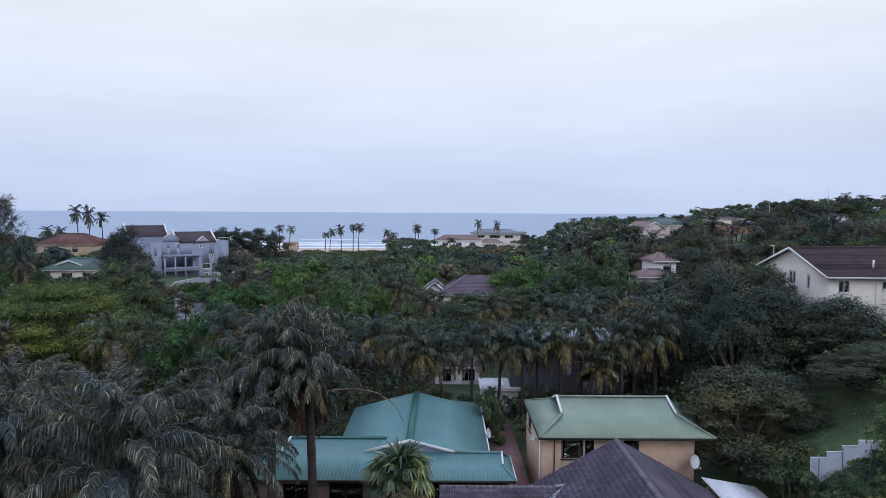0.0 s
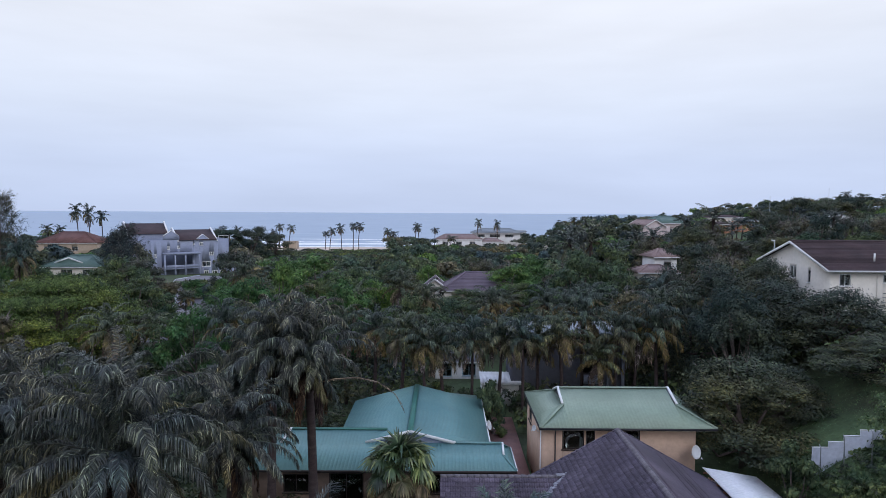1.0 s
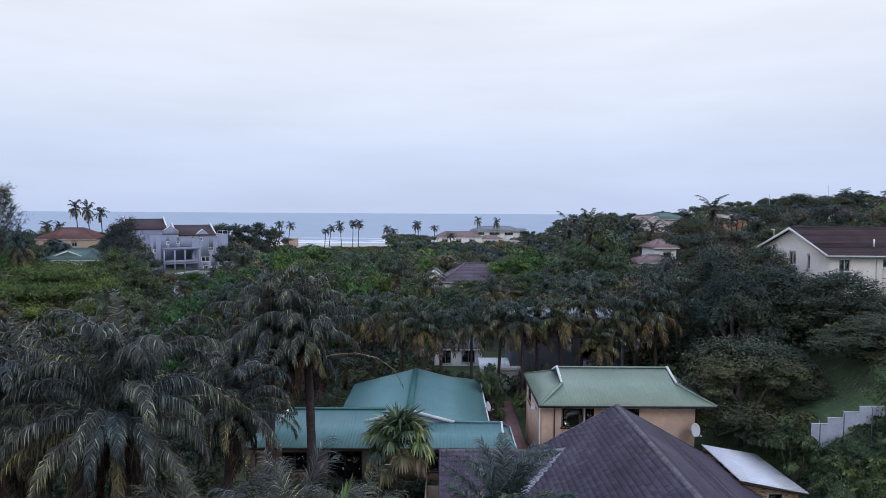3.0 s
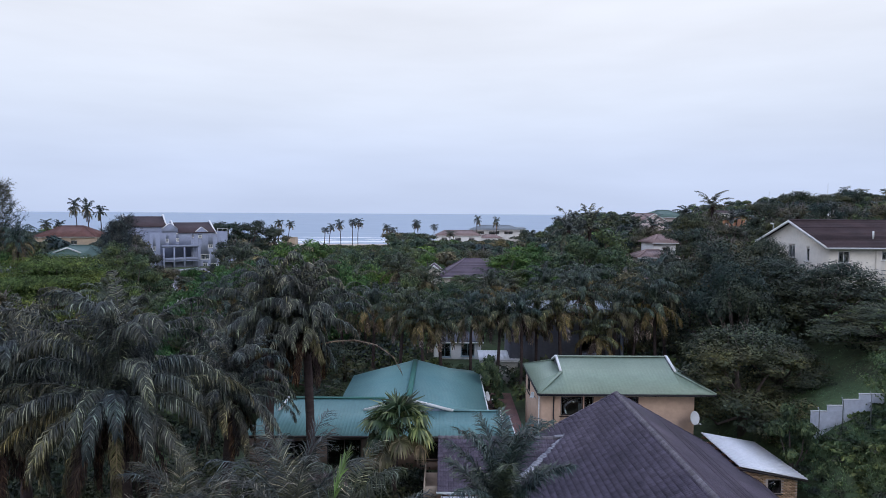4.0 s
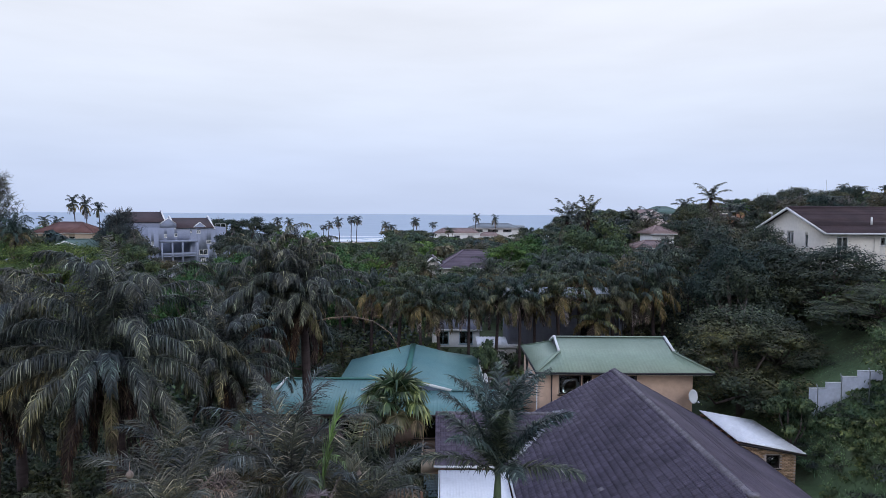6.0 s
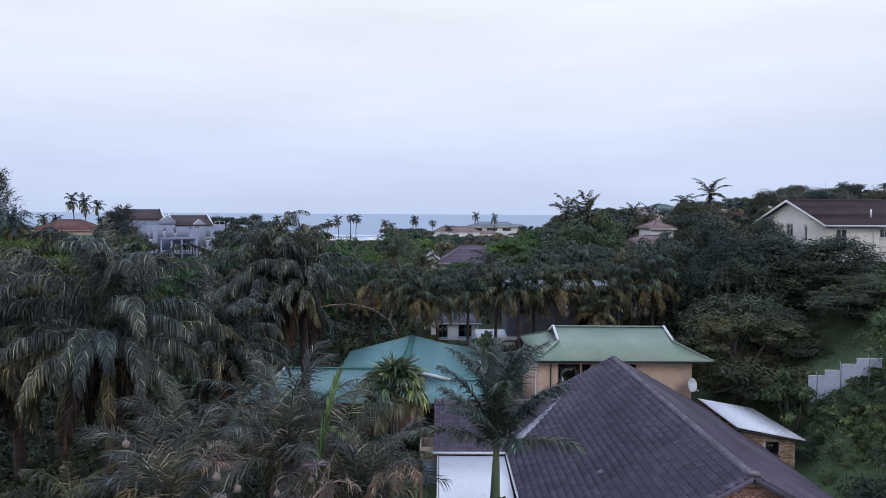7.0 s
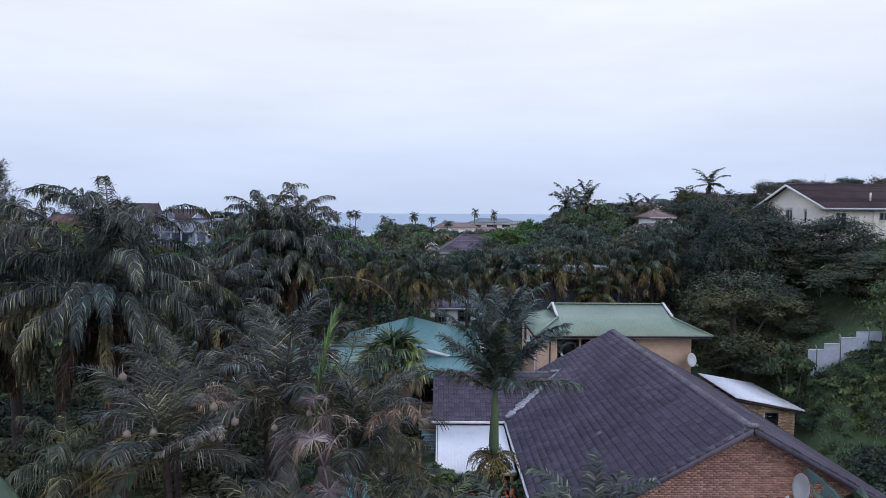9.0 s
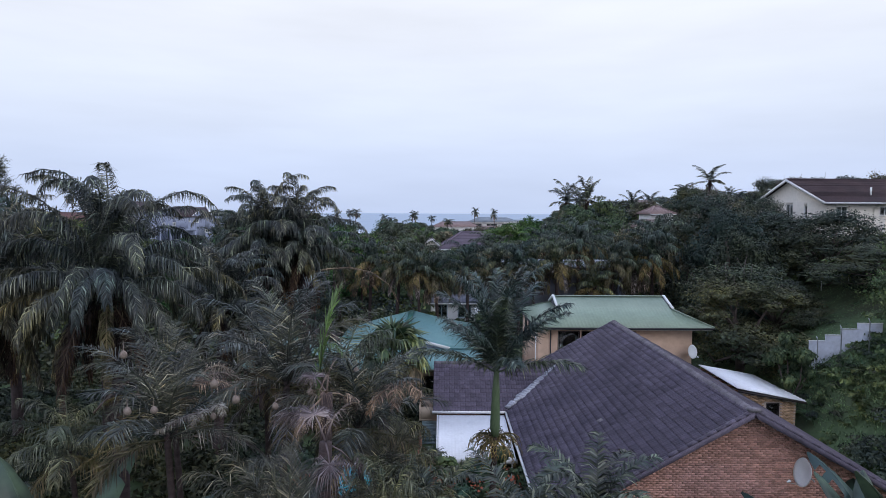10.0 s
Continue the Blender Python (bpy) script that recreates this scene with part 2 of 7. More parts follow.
M = {
    "teal_roof": material("teal_roof_sheet", (0.125, 0.26, 0.262), 0.45, 0.07, 0.5, second=(0.14, 0.275, 0.272), bump=0.1, spec=0.4),
    "sage_roof": material("sage_roof_sheet", (0.240, 0.310, 0.235), 0.45, 0.08, 0.4, second=(0.265, 0.33, 0.255), bump=0.1, spec=0.4),
    # Teal-roof house wall: the eave's shade is put into this darker brown.
    "dark_ridge": material("teal_ridge_cap", (0.05, 0.17, 0.14), 0.5, 0.1, 1.0),
    "slate_tile": material("dark_concrete_tile", (0.084, 0.070, 0.100), 0.62, 0.22, 0.5, second=(0.118, 0.098, 0.132), bump=0.5, per_piece=0.22, per_thing=0.22),
    "ridge_tile": material("grey_ridge_tile", (0.155, 0.140, 0.158), 0.8, 0.25, 1.5, bump=0.3, per_piece=0.15),
    "brown_tile": material("brown_roof_tile", (0.072, 0.048, 0.052), 0.75, 0.15, 0.6, second=(0.062, 0.044, 0.048), per_piece=0.15),
    "purple_tile": material("mauve_roof_tile", (0.15, 0.12, 0.155), 0.75, 0.12, 0.6, per_piece=0.12),
    "red_tile": material("faded_red_tile", (0.15, 0.075, 0.066), 0.75, 0.2, 0.5, per_piece=0.15),
    "pale_red_tile": material("dusty_red_tile", (0.27, 0.195, 0.185), 0.75, 0.15, 0.5, per_piece=0.1),
    "grey_roof": material("grey_roof_sheet", (0.22, 0.25, 0.28), 0.5, 0.1, 0.4),
    "green_far": material("weathered_green_roof", (0.105, 0.17, 0.15), 0.5, 0.12, 0.4),
    "brick": material("red_face_brick", (0.45, 0.245, 0.20), 0.8, 0.14, 0.5, second=(0.39, 0.22, 0.195), bump=0.4, per_piece=0.26, per_thing=0.3),
    "buff_brick": material("buff_face_brick", (0.50, 0.34, 0.22), 0.8, 0.15, 0.5, second=(0.36, 0.23, 0.16), bump=0.4, per_piece=0.35, per_thing=0.3),
    "valley_mortar": material("smeared_grey_mortar", (0.36, 0.36, 0.40), 0.85, 0.25, 1.6, second=(0.24, 0.24, 0.28), bump=0.4),
    "mortar": material("brick_mortar", (0.43, 0.36, 0.33), 0.9, 0.15, 2.0, bump=0.3),
    "peach": material("peach_plaster", (0.56, 0.395, 0.30), 0.8, 0.1, 0.3, second=(0.52, 0.37, 0.285), bump=0.15),
    "umber": material("brown_plaster_with_eave_shade", (0.20, 0.145, 0.12), 0.85, 0.12, 0.4, bump=0.15),
    "cream": material("cream_plaster", (0.70, 0.66, 0.60), 0.8, 0.06, 0.3, second=(0.66, 0.61, 0.55), bump=0.1),
    "white_paint": material("white_paint", (0.80, 0.80, 0.80), 0.5, 0.04, 1.0),
    "white_wall": material("white_plaster", (0.68, 0.68, 0.68), 0.8, 0.08, 0.4, bump=0.1),
    "pale_sheet": material("pale_roof_sheet", (0.80, 0.80, 0.82), 0.5, 0.05, 0.6, spots=0.12, bump=0.1),
    "grey_wall": material("slate_grey_plaster", (0.13, 0.135, 0.165), 0.8, 0.12, 0.3, bump=0.15),
    "flat_wall": material("blue_grey_plaster", (0.28, 0.31, 0.41), 0.8, 0.08, 0.2, bump=0.1),
    "orange_wall": material("terracotta_plaster", (0.42, 0.21, 0.13), 0.8, 0.1, 0.3),
    "pink_wall": material("pale_pink_plaster", (0.55, 0.46, 0.45), 0.8, 0.08, 0.3),
    "sand_wall": material("sandy_plaster", (0.42, 0.33, 0.25), 0.8, 0.1, 0.3),
    "stone_wall": material("pale_retaining_wall", (0.58, 0.60, 0.66), 0.85, 0.12, 0.4, second=(0.49, 0.51, 0.57), spots=0.25, bump=0.2),
    "dark_trim": material("dark_brown_trim", (0.035, 0.028, 0.028), 0.5, 0.1, 2.0),
    "black_metal": material("dark_painted_metal", (0.03, 0.03, 0.035), 0.45, 0.1, 2.0),
    "galvanised": material("galvanised_steel", (0.42, 0.44, 0.46), 0.45, 0.1, 3.0, metal=0.6),
    "dish": material("off_white_dish", (0.68, 0.69, 0.70), 0.4, 0.05, 2.0),
    "blue_board": material("pale_blue_boarding", (0.38, 0.50, 0.58), 0.6, 0.08, 1.0),
    "curtain": material("white_curtain", (0.6, 0.6, 0.62), 0.9, 0.08, 3.0),
    "wood": material("weathered_timber", (0.22, 0.11, 0.07), 0.7, 0.2, 2.0, stretch=(1, 1, 6)),
    "paving": material("red_brick_paving", (0.33, 0.18, 0.155), 0.85, 0.15, 1.2, second=(0.28, 0.16, 0.145), bump=0.3),
    "asphalt": material("pale_worn_road", (0.22, 0.21, 0.23), 0.9, 0.12, 0.6, bump=0.2),
    "bark": material("grey_brown_bark", (0.12, 0.095, 0.09), 0.9, 0.3, 2.0, bump=0.6, bump_scale=14.0),
    "palm_bark": material("ringed_palm_trunk", (0.062, 0.045, 0.045), 0.9, 0.25, 1.5, bump=0.5, bump_scale=10.0, stretch=(1, 1, 4)),
    "boots": material("old_leaf_bases", (0.055, 0.035, 0.033), 0.9, 0.35, 2.0, bump=0.6, stretch=(1, 1, 0.3)),
    "shaft": material("green_crownshaft", (0.085, 0.13, 0.075), 0.45, 0.2, 1.5, second=(0.12, 0.16, 0.09), stretch=(1, 1, 0.3)),
    "nest": material("dry_woven_grass", (0.24, 0.19, 0.16), 0.9, 0.25, 6.0, bump=0.5),
    "queen": leafy("queen_palm_leaf", (0.038, 0.043, 0.037), (0.070, 0.073, 0.058), 0.36, (0.33, 0.32, 0.23)),
    "row_palm": leafy("dull_green_palm_leaf", (0.054, 0.070, 0.048), (0.088, 0.098, 0.062), 0.42, (0.20, 0.20, 0.13), 0.8, spec=0.35),
    "garden_leaf": leafy("soft_green_leaf", (0.075, 0.118, 0.060), (0.105, 0.142, 0.072), 0.6, (0.19, 0.22, 0.12), 0.6, spec=0.2),
    "queen_old": leafy("ageing_palm_leaf", (0.13, 0.115, 0.055), (0.16, 0.115, 0.07), 0.6, (0.26, 0.20, 0.12), spec=0.3),
    "dead_frond": leafy("dead_palm_leaf", (0.15, 0.105, 0.09), (0.25, 0.19, 0.18), 0.8),
    "king": leafy("king_palm_leaf", (0.054, 0.070, 0.052), (0.092, 0.106, 0.076), 0.36, (0.28, 0.29, 0.20)),
    "queen_gold": leafy("yellowing_palm_leaf", (0.068, 0.068, 0.050), (0.118, 0.108, 0.072), 0.36, (0.38, 0.35, 0.24)),
    "reclining": leafy("narrow_grey_palm_leaf", (0.058, 0.061, 0.050), (0.104, 0.100, 0.080), 0.38, (0.44, 0.40, 0.33)),
    "olive_palm": leafy("olive_palm_leaf", (0.095, 0.102, 0.056), (0.160, 0.150, 0.085), 0.42, (0.40, 0.38, 0.24)),
    "pink_frond": leafy("dry_pink_palm_leaf", (0.20, 0.145, 0.14), (0.29, 0.225, 0.21), 0.8, (0.42, 0.34, 0.33), spec=0.2),
    "dead_dark": leafy("dark_dead_palm_leaf", (0.060, 0.036, 0.032), (0.095, 0.058, 0.046), 0.8, (0.20, 0.14, 0.09), spec=0.2),
    # Shade of the gaps below the palms is put into this darker green.
    "under_leaf": leafy("ground_cover_with_gap_shade", (0.026, 0.036, 0.026), (0.042, 0.050, 0.034), 0.65, (0.085, 0.09, 0.06), 0.6, spec=0.2),
    "beach_palm": leafy("coconut_palm_leaf", (0.038, 0.050, 0.046), (0.050, 0.060, 0.046)),
    "fan": leafy("fan_palm_leaf", (0.075, 0.115, 0.055), (0.12, 0.155, 0.07), 0.40, (0.24, 0.27, 0.13)),
    "yellow_leaf": leafy("young_yellow_leaf", (0.20, 0.26, 0.07), (0.16, 0.22, 0.06), 0.4),
    "banana": leafy("broad_paddle_leaf", (0.045, 0.078, 0.062), (0.06, 0.092, 0.072), 0.38, None, 0.6),
    "dark_leaf": leafy("dark_evergreen_leaf", (0.058, 0.071, 0.053), (0.084, 0.090, 0.060), 0.62, (0.12, 0.125, 0.08), 0.5, spec=0.2),
    "mid_leaf": leafy("mid_green_leaf", (0.066, 0.100, 0.056), (0.096, 0.126, 0.064), 0.6, (0.15, 0.18, 0.09), 0.6, spec=0.2),
    "bright_leaf": leafy("bright_green_leaf", (0.072, 0.150, 0.050), (0.105, 0.180, 0.056), 0.6, (0.18, 0.24, 0.10), 0.6, spec=0.2),
    "umbrella_leaf": leafy("feathery_olive_leaf", (0.092, 0.128, 0.036), (0.142, 0.180, 0.048), 0.6, (0.25, 0.27, 0.09), 0.6, False, 0.15),
    "olive_leaf": leafy("brownish_olive_leaf", (0.082, 0.084, 0.062), (0.114, 0.106, 0.078), 0.6, (0.17, 0.15, 0.12), 0.6, spec=0.2),
    # Distance haze is put into the wood_ leaf colours: lighter and bluer.
    "wood_dark": leafy("hazed_deep_green_leaf", (0.052, 0.070, 0.056), (0.074, 0.090, 0.066), 0.65, (0.12, 0.13, 0.095), 0.6, spec=0.2),
    "wood_mid": leafy("hazed_green_leaf", (0.078, 0.112, 0.072), (0.108, 0.138, 0.084), 0.65, (0.17, 0.19, 0.12), 0.6, spec=0.2),
    "wood_olive": leafy("hazed_brown_green_leaf", (0.098, 0.098, 0.078), (0.130, 0.122, 0.098), 0.65, (0.19, 0.175, 0.15), 0.6, spec=0.2),
    "wood_grey": leafy("hazed_grey_green_leaf", (0.092, 0.102, 0.090), (0.120, 0.126, 0.108), 0.65, (0.19, 0.19, 0.16), 0.6, spec=0.2),
    "pine": leafy("grey_green_needles", (0.048, 0.056, 0.054), (0.066, 0.072, 0.068), 0.65, (0.12, 0.12, 0.11), 0.6, spec=0.15),
    "grass_leaf": leafy("grass_blade", (0.14, 0.215, 0.105), (0.17, 0.24, 0.12), 0.7, None, 0.6, False, 0.15),
    "bleached": leafy("bleached_grey_leaf", (0.20, 0.155, 0.155), (0.28, 0.22, 0.22), 0.8, (0.36, 0.31, 0.31), 0.8, False, 0.1),
    "twig": material("bare_grey_twig", (0.24, 0.20, 0.20), 0.9, 0.2, 2.0),
    "flower": material("orange_red_flower", (0.30, 0.08, 0.04), 0.6, 0.2, 3.0, per_piece=0.3),
    "pool": material("pool_water", (0.03, 0.42, 0.48), 0.08, 0.1, 1.0, bump=0.1, bump_scale=6.0),
}


def glass_material():
    """Thin window glass: clear with a mirror sheen that grows at a slant."""
    m = bpy.data.materials.new("window_glass")
    m.use_nodes = True
    n, l = m.node_tree.nodes, m.node_tree.links
    n.remove(n["Principled BSDF"])
    clear, sheen, mix, fres = n.new("ShaderNodeBsdfTransparent"), n.new("ShaderNodeBsdfGlossy"), n.new("ShaderNodeMixShader"), n.new("ShaderNodeFresnel")
    clear.inputs["Color"].default_value = (0.62, 0.68, 0.70, 1)
    sheen.inputs["Roughness"].default_value = 0.02
    fres.inputs["IOR"].default_value = 1.5
    l.new(fres.outputs[0], mix.inputs[0])
    l.new(clear.outputs[0], mix.inputs[1])
    l.new(sheen.outputs[0], mix.inputs[2])
    l.new(mix.outputs[0], n["Material Output"].inputs["Surface"])
    return m


M["glass"] = glass_material()

# ---- geometry helpers ----


class Geo:
    """Collects vertices and faces of one mesh."""

    def __init__(self):
        self.v, self.f, self.n = [], [], 0

    def add(self, verts, faces):
        verts = np.asarray(verts, float).reshape(-1, 3)
        self.f += [tuple(int(i) + self.n for i in face) for face in faces]
        self.v.append(verts)
        self.n += len(verts)
        return self

    def grid4(self, verts, quads):
        self.v.append(np.asarray(verts, float))
        self.f += (np.asarray(quads) + self.n).tolist()
        self.n += len(verts)
        return self

    def hexa(self, a):
        """Eight corners: bottom ring, then top ring."""
        return self.add(a, [(3, 2, 1, 0), (4, 5, 6, 7), (0, 1, 5, 4), (1, 2, 6, 5), (2, 3, 7, 6), (3, 0, 4, 7)])

    def box(self, x0, x1, y0, y1, z0, z1):
        return self.hexa([(x0, y0, z0), (x1, y0, z0), (x1, y1, z0), (x0, y1, z0), (x0, y0, z1), (x1, y0, z1), (x1, y1, z1), (x0, y1, z1)])

    def slab(self, poly, thick):
        """A flat polygon with thickness straight down."""
        top = np.asarray(poly, float)
        low = top - (0, 0, thick)
        k = len(top)
        sides = [(i, k + i, k + (i + 1) % k, (i + 1) % k) for i in range(k)]
        return self.add(np.vstack((top, low)), [tuple(range(k)), tuple(range(2 * k - 1, k - 1, -1)), *sides])

    def beam(self, a, b, w, h):
        """A bar from a to b, w wide and h high."""
        a, b = Vector(a), Vector(b)
        d = (b - a).normalized()
        s = d.cross(Vector((0, 0, 1)))
        s = (Vector((1, 0, 0)) if s.length < 1e-3 else s.normalized()) * w / 2
        u = s.cross(d).normalized() * h / 2
        return self.hexa([p + q for p, q in ((a, -s - u), (a, s - u), (b, s - u), (b, -s - u), (a, -s + u), (a, s + u), (b, s + u), (b, -s + u))])

    def tube(self, path, radii, sides=8):
        path = [Vector(p) for p in path]
        ring = []
        for i, p in enumerate(path):
            d = (path[min(i + 1, len(path) - 1)] - path[max(i - 1, 0)]).normalized()
            s = d.cross(Vector((0, 1, 0.01)))
            s = s.normalized() if s.length > 1e-3 else Vector((1, 0, 0))
            u = s.cross(d)
            r = radii[i]
            ring += [p + (s * math.cos(k * 2 * math.pi / sides) + u * math.sin(k * 2 * math.pi / sides)) * r for k in range(sides)]
        faces = [(i * sides + k, i * sides + (k + 1) % sides, (i + 1) * sides + (k + 1) % sides, (i + 1) * sides + k)
                 for i in range(len(path) - 1) for k in range(sides)]
        faces += [tuple(range(sides - 1, -1, -1)), tuple(range((len(path) - 1) * sides, len(path) * sides))]
        return self.add([tuple(p) for p in ring], faces)

    def wall(self, p0, p1, z0, z1, thick, holes=()):
        """A wall from p0 to p1, its body to the left of that line, butting on the wall before it, with holes (u0, u1, v0, v1) through it."""
        p0, p1 = Vector((*p0, 0)), Vector((*p1, 0))
        d = p1 - p0
        size = d.length
        d.normalize()
        nrm = Vector((-d.y, d.x, 0)) * thick
        cuts = sorted({thick, size, *[h[0] for h in holes], *[h[1] for h in holes]})
        for a, b in zip(cuts, cuts[1:]):
            mine = sorted((h[2], h[3]) for h in holes if h[0] <= a + 1e-6 and h[1] >= b - 1e-6)
            low = z0
            for h0, h1 in [*mine, (z1, z1)]:
                if h0 > low + 1e-6:
                    q = [p0 + d * a, p0 + d * b, p0 + d * b + nrm, p0 + d * a + nrm]
                    self.hexa([(*k.xy, low) for k in q] + [(*k.xy, h0) for k in q])
                low = h1
        return self

    def ribs(self, poly, gap, w, h):
        """Raised ribs up a roof plane whose first edge is the eave."""
        p = [Vector(q) for q in poly]
        u = (p[1] - p[0]).normalized()
        nrm = u.cross(p[2] - p[1]).normalized()
        if nrm.z < 0:
            nrm = -nrm
        v = nrm.cross(u)
        flat = [((q - p[0]).dot(u), (q - p[0]).dot(v)) for q in p]
        lo, hi = min(a for a, _ in flat), max(a for a, _ in flat)
        k = lo + gap / 2
        while k < hi:
            cross = []
            for (a0, b0), (a1, b1) in zip(flat, flat[1:] + flat[:1]):
                if (a0 - k) * (a1 - k) < 0:
                    cross.append(b0 + (b1 - b0) * (k - a0) / (a1 - a0))
            if len(cross) >= 2 and max(cross) - min(cross) > 0.15:
                b0, b1 = min(cross), max(cross)
                pts = [p[0] + u * (k + s * w / 2) + v * b + nrm * c for b in (b0, b1) for s, c in ((-1, -0.01), (1, -0.01), (0.55, h), (-0.55, h))]
                self.add([tuple(q) for q in pts], [(0, 1, 5, 4), (1, 2, 6, 5), (2, 3, 7, 6), (3, 0, 4, 7), (3, 2, 1, 0), (4, 5, 6, 7)])
            k += gap
        return self

    def sheet(self, poly, gap=0.25, w=0.07, h=0.014, thick=0.05):
        """One ribbed metal roof sheet over a convex plane whose first edge is the eave."""
        p = [Vector(q) for q in poly]
        u = (p[1] - p[0]).normalized()
        nrm = u.cross(p[2] - p[1]).normalized()
        if nrm.z < 0:
            nrm = -nrm
        v = nrm.cross(u)
        flat = [((q - p[0]).dot(u), (q - p[0]).dot(v)) for q in p]
        lo, hi = min(a for a, _ in flat), max(a for a, _ in flat)
        at = {round(a, 4): None for a, _ in flat}
        for i in range(int((hi - lo) / gap) + 1):
            c = lo + (i + 0.5) * gap
            for d in (-w / 2, -w / 4, w / 4, w / 2):
                if lo < c + d < hi:
                    at[round(c + d, 4)] = None
        pts = []
        for a in sorted(at):
            k = min(max(a, lo + 1e-4), hi - 1e-4)
            cross = [b0 + (b1 - b0) * (k - a0) / (a1 - a0) for (a0, b0), (a1, b1) in zip(flat, flat[1:] + flat[:1]) if (a0 - k) * (a1 - k) <= 0 and a0 != a1]
            off = abs(((a - lo) / gap) % 1.0 - 0.5) * gap
            up = h if off < w * 0.3 else 0.0
            for b, c in ((min(cross), up), (max(cross), up), (min(cross), up - thick), (max(cross), up - thick)):
                pts.append(tuple(p[0] + u * a + v * b + nrm * c))
        k = len(pts) // 4
        f = []
        for i in range(k - 1):
            a, b = i * 4, i * 4 + 4
            f += [(a, b, b + 1, a + 1), (a + 2, a + 3, b + 3, b + 2), (a, a + 2, b + 2, b), (a + 1, b + 1, b + 3, a + 3)]
        f += [(0, 1, 3, 2), (k * 4 - 4, k * 4 - 2, k * 4 - 1, k * 4 - 3)]
        return self.add(pts, f)

    def courses(self, poly, gauge=0.34, thick=0.1, lip=0.035):
        """A tiled roof plane (first edge: the eave) whose courses step down one over the other."""
        p = [Vector(q) for q in poly]
        u = (p[1] - p[0]).normalized()
        nrm = u.cross(p[2] - p[1]).normalized()
        if nrm.z < 0:
            nrm = -nrm
        v = nrm.cross(u)
        flat = [((q - p[0]).dot(u), (q - p[0]).dot(v)) for q in p]
        hb = max(b for _, b in flat)
        pts = []
        n = max(1, int(hb / gauge))
        for j in range(n):
            for b, c in ((hb * j / n, lip), (hb * (j + 1) / n, 0.0)):
                k = min(max(b, 1e-4), hb - 1e-4)
                cross = [a0 + (a1 - a0) * (k - b0) / (b1 - b0) for (a0, b0), (a1, b1) in zip(flat, flat[1:] + flat[:1]) if (b0 - k) * (b1 - k) <= 0 and abs(b0 - b1) > 1e-6]
                for a, d in ((min(cross), c), (max(cross), c), (min(cross), -thick), (max(cross), -thick)):
                    pts.append(tuple(p[0] + u * a + v * b + nrm * d))
        f = []
        for i in range(2 * n - 1):
            a, b = i * 4, i * 4 + 4
            f += [(a, a + 1, b + 1, b), (a + 2, b + 2, b + 3, a + 3), (a, b, b + 2, a + 2), (a + 1, a + 3, b + 3, b + 1)]
        m = 8 * n - 4
        f += [(0, 2, 3, 1), (m, m + 1, m + 3, m + 2)]
        return self.add(pts, f)

    def weld(self):
        """Joins corners that fall together."""
        v = np.round(np.vstack(self.v), 4)
        _, keep, back = np.unique(v, axis=0, return_index=True, return_inverse=True)
        self.v, self.n = [v[keep]], len(keep)
        self.f = [tuple(int(back.ravel()[i]) for i in f) for f in self.f]
        self.f = [f for f in self.f if len(set(f)) == len(f)]
        return self

    def mesh(self, name, mat, smooth=False, origin=(0, 0, 0)):
        me = bpy.data.meshes.new(name)
        v = np.vstack(self.v) - np.asarray(origin)
        tot = np.array([len(f) for f in self.f], np.int32)
        loops = np.fromiter((i for f in self.f for i in f), np.int32, int(tot.sum()))
        me.vertices.add(len(v))
        me.vertices.foreach_set("co", v.astype(np.float32).ravel())
        me.loops.add(len(loops))
        me.loops.foreach_set("vertex_index", loops)
        me.polygons.add(len(tot))
        me.polygons.foreach_set("loop_start", np.concatenate(([0], np.cumsum(tot)[:-1])).astype(np.int32))
        me.polygons.foreach_set("loop_total", tot)
        if smooth:
            me.polygons.foreach_set("use_smooth", np.ones(len(tot), bool))
        me.update(calc_edges=True)
        me.validate()
        me.materials.append(M[mat] if isinstance(mat, str) else mat)
        return me


ORIGIN = {}


def thing(name, x, y, z, label, category, group="", turn=0.0, kind=""):
    """An Empty at a thing's base. With no turn its parts are given in world places."""
    ob = new(name)
    ob.empty_display_size = 0.3
    ob.matrix_basis = pose(x, y, z, 0, 0, turn)
    ORIGIN[ob] = (0, 0, 0) if turn else (x, y, z)
    return tagged(ob, label, category, group, kind)


def part(name, geo, mat, parent, label="", smooth=False):
    ob = new(name, (geo.weld() if name in ("wall", "wing_wall", "rear_wall") else geo).mesh(name, mat, smooth, ORIGIN.get(parent, (0, 0, 0))))
    ob.parent = parent
    ORIGIN[ob] = ORIGIN.get(parent, (0, 0, 0))
    return tagged(ob, label)


def solo(name, geo, mat, label, category, kind="", group="", smooth=False, origin=(0, 0, 0)):
    ob = new(name, geo.mesh(name, mat, smooth, origin))
    ob.location = origin
    return tagged(ob, label, category, group, kind)


def ease(a, b, x):
    t = min(1.0, max(0.0, (x - a) / (b - a)))
    return t * t * (3 - 2 * t)


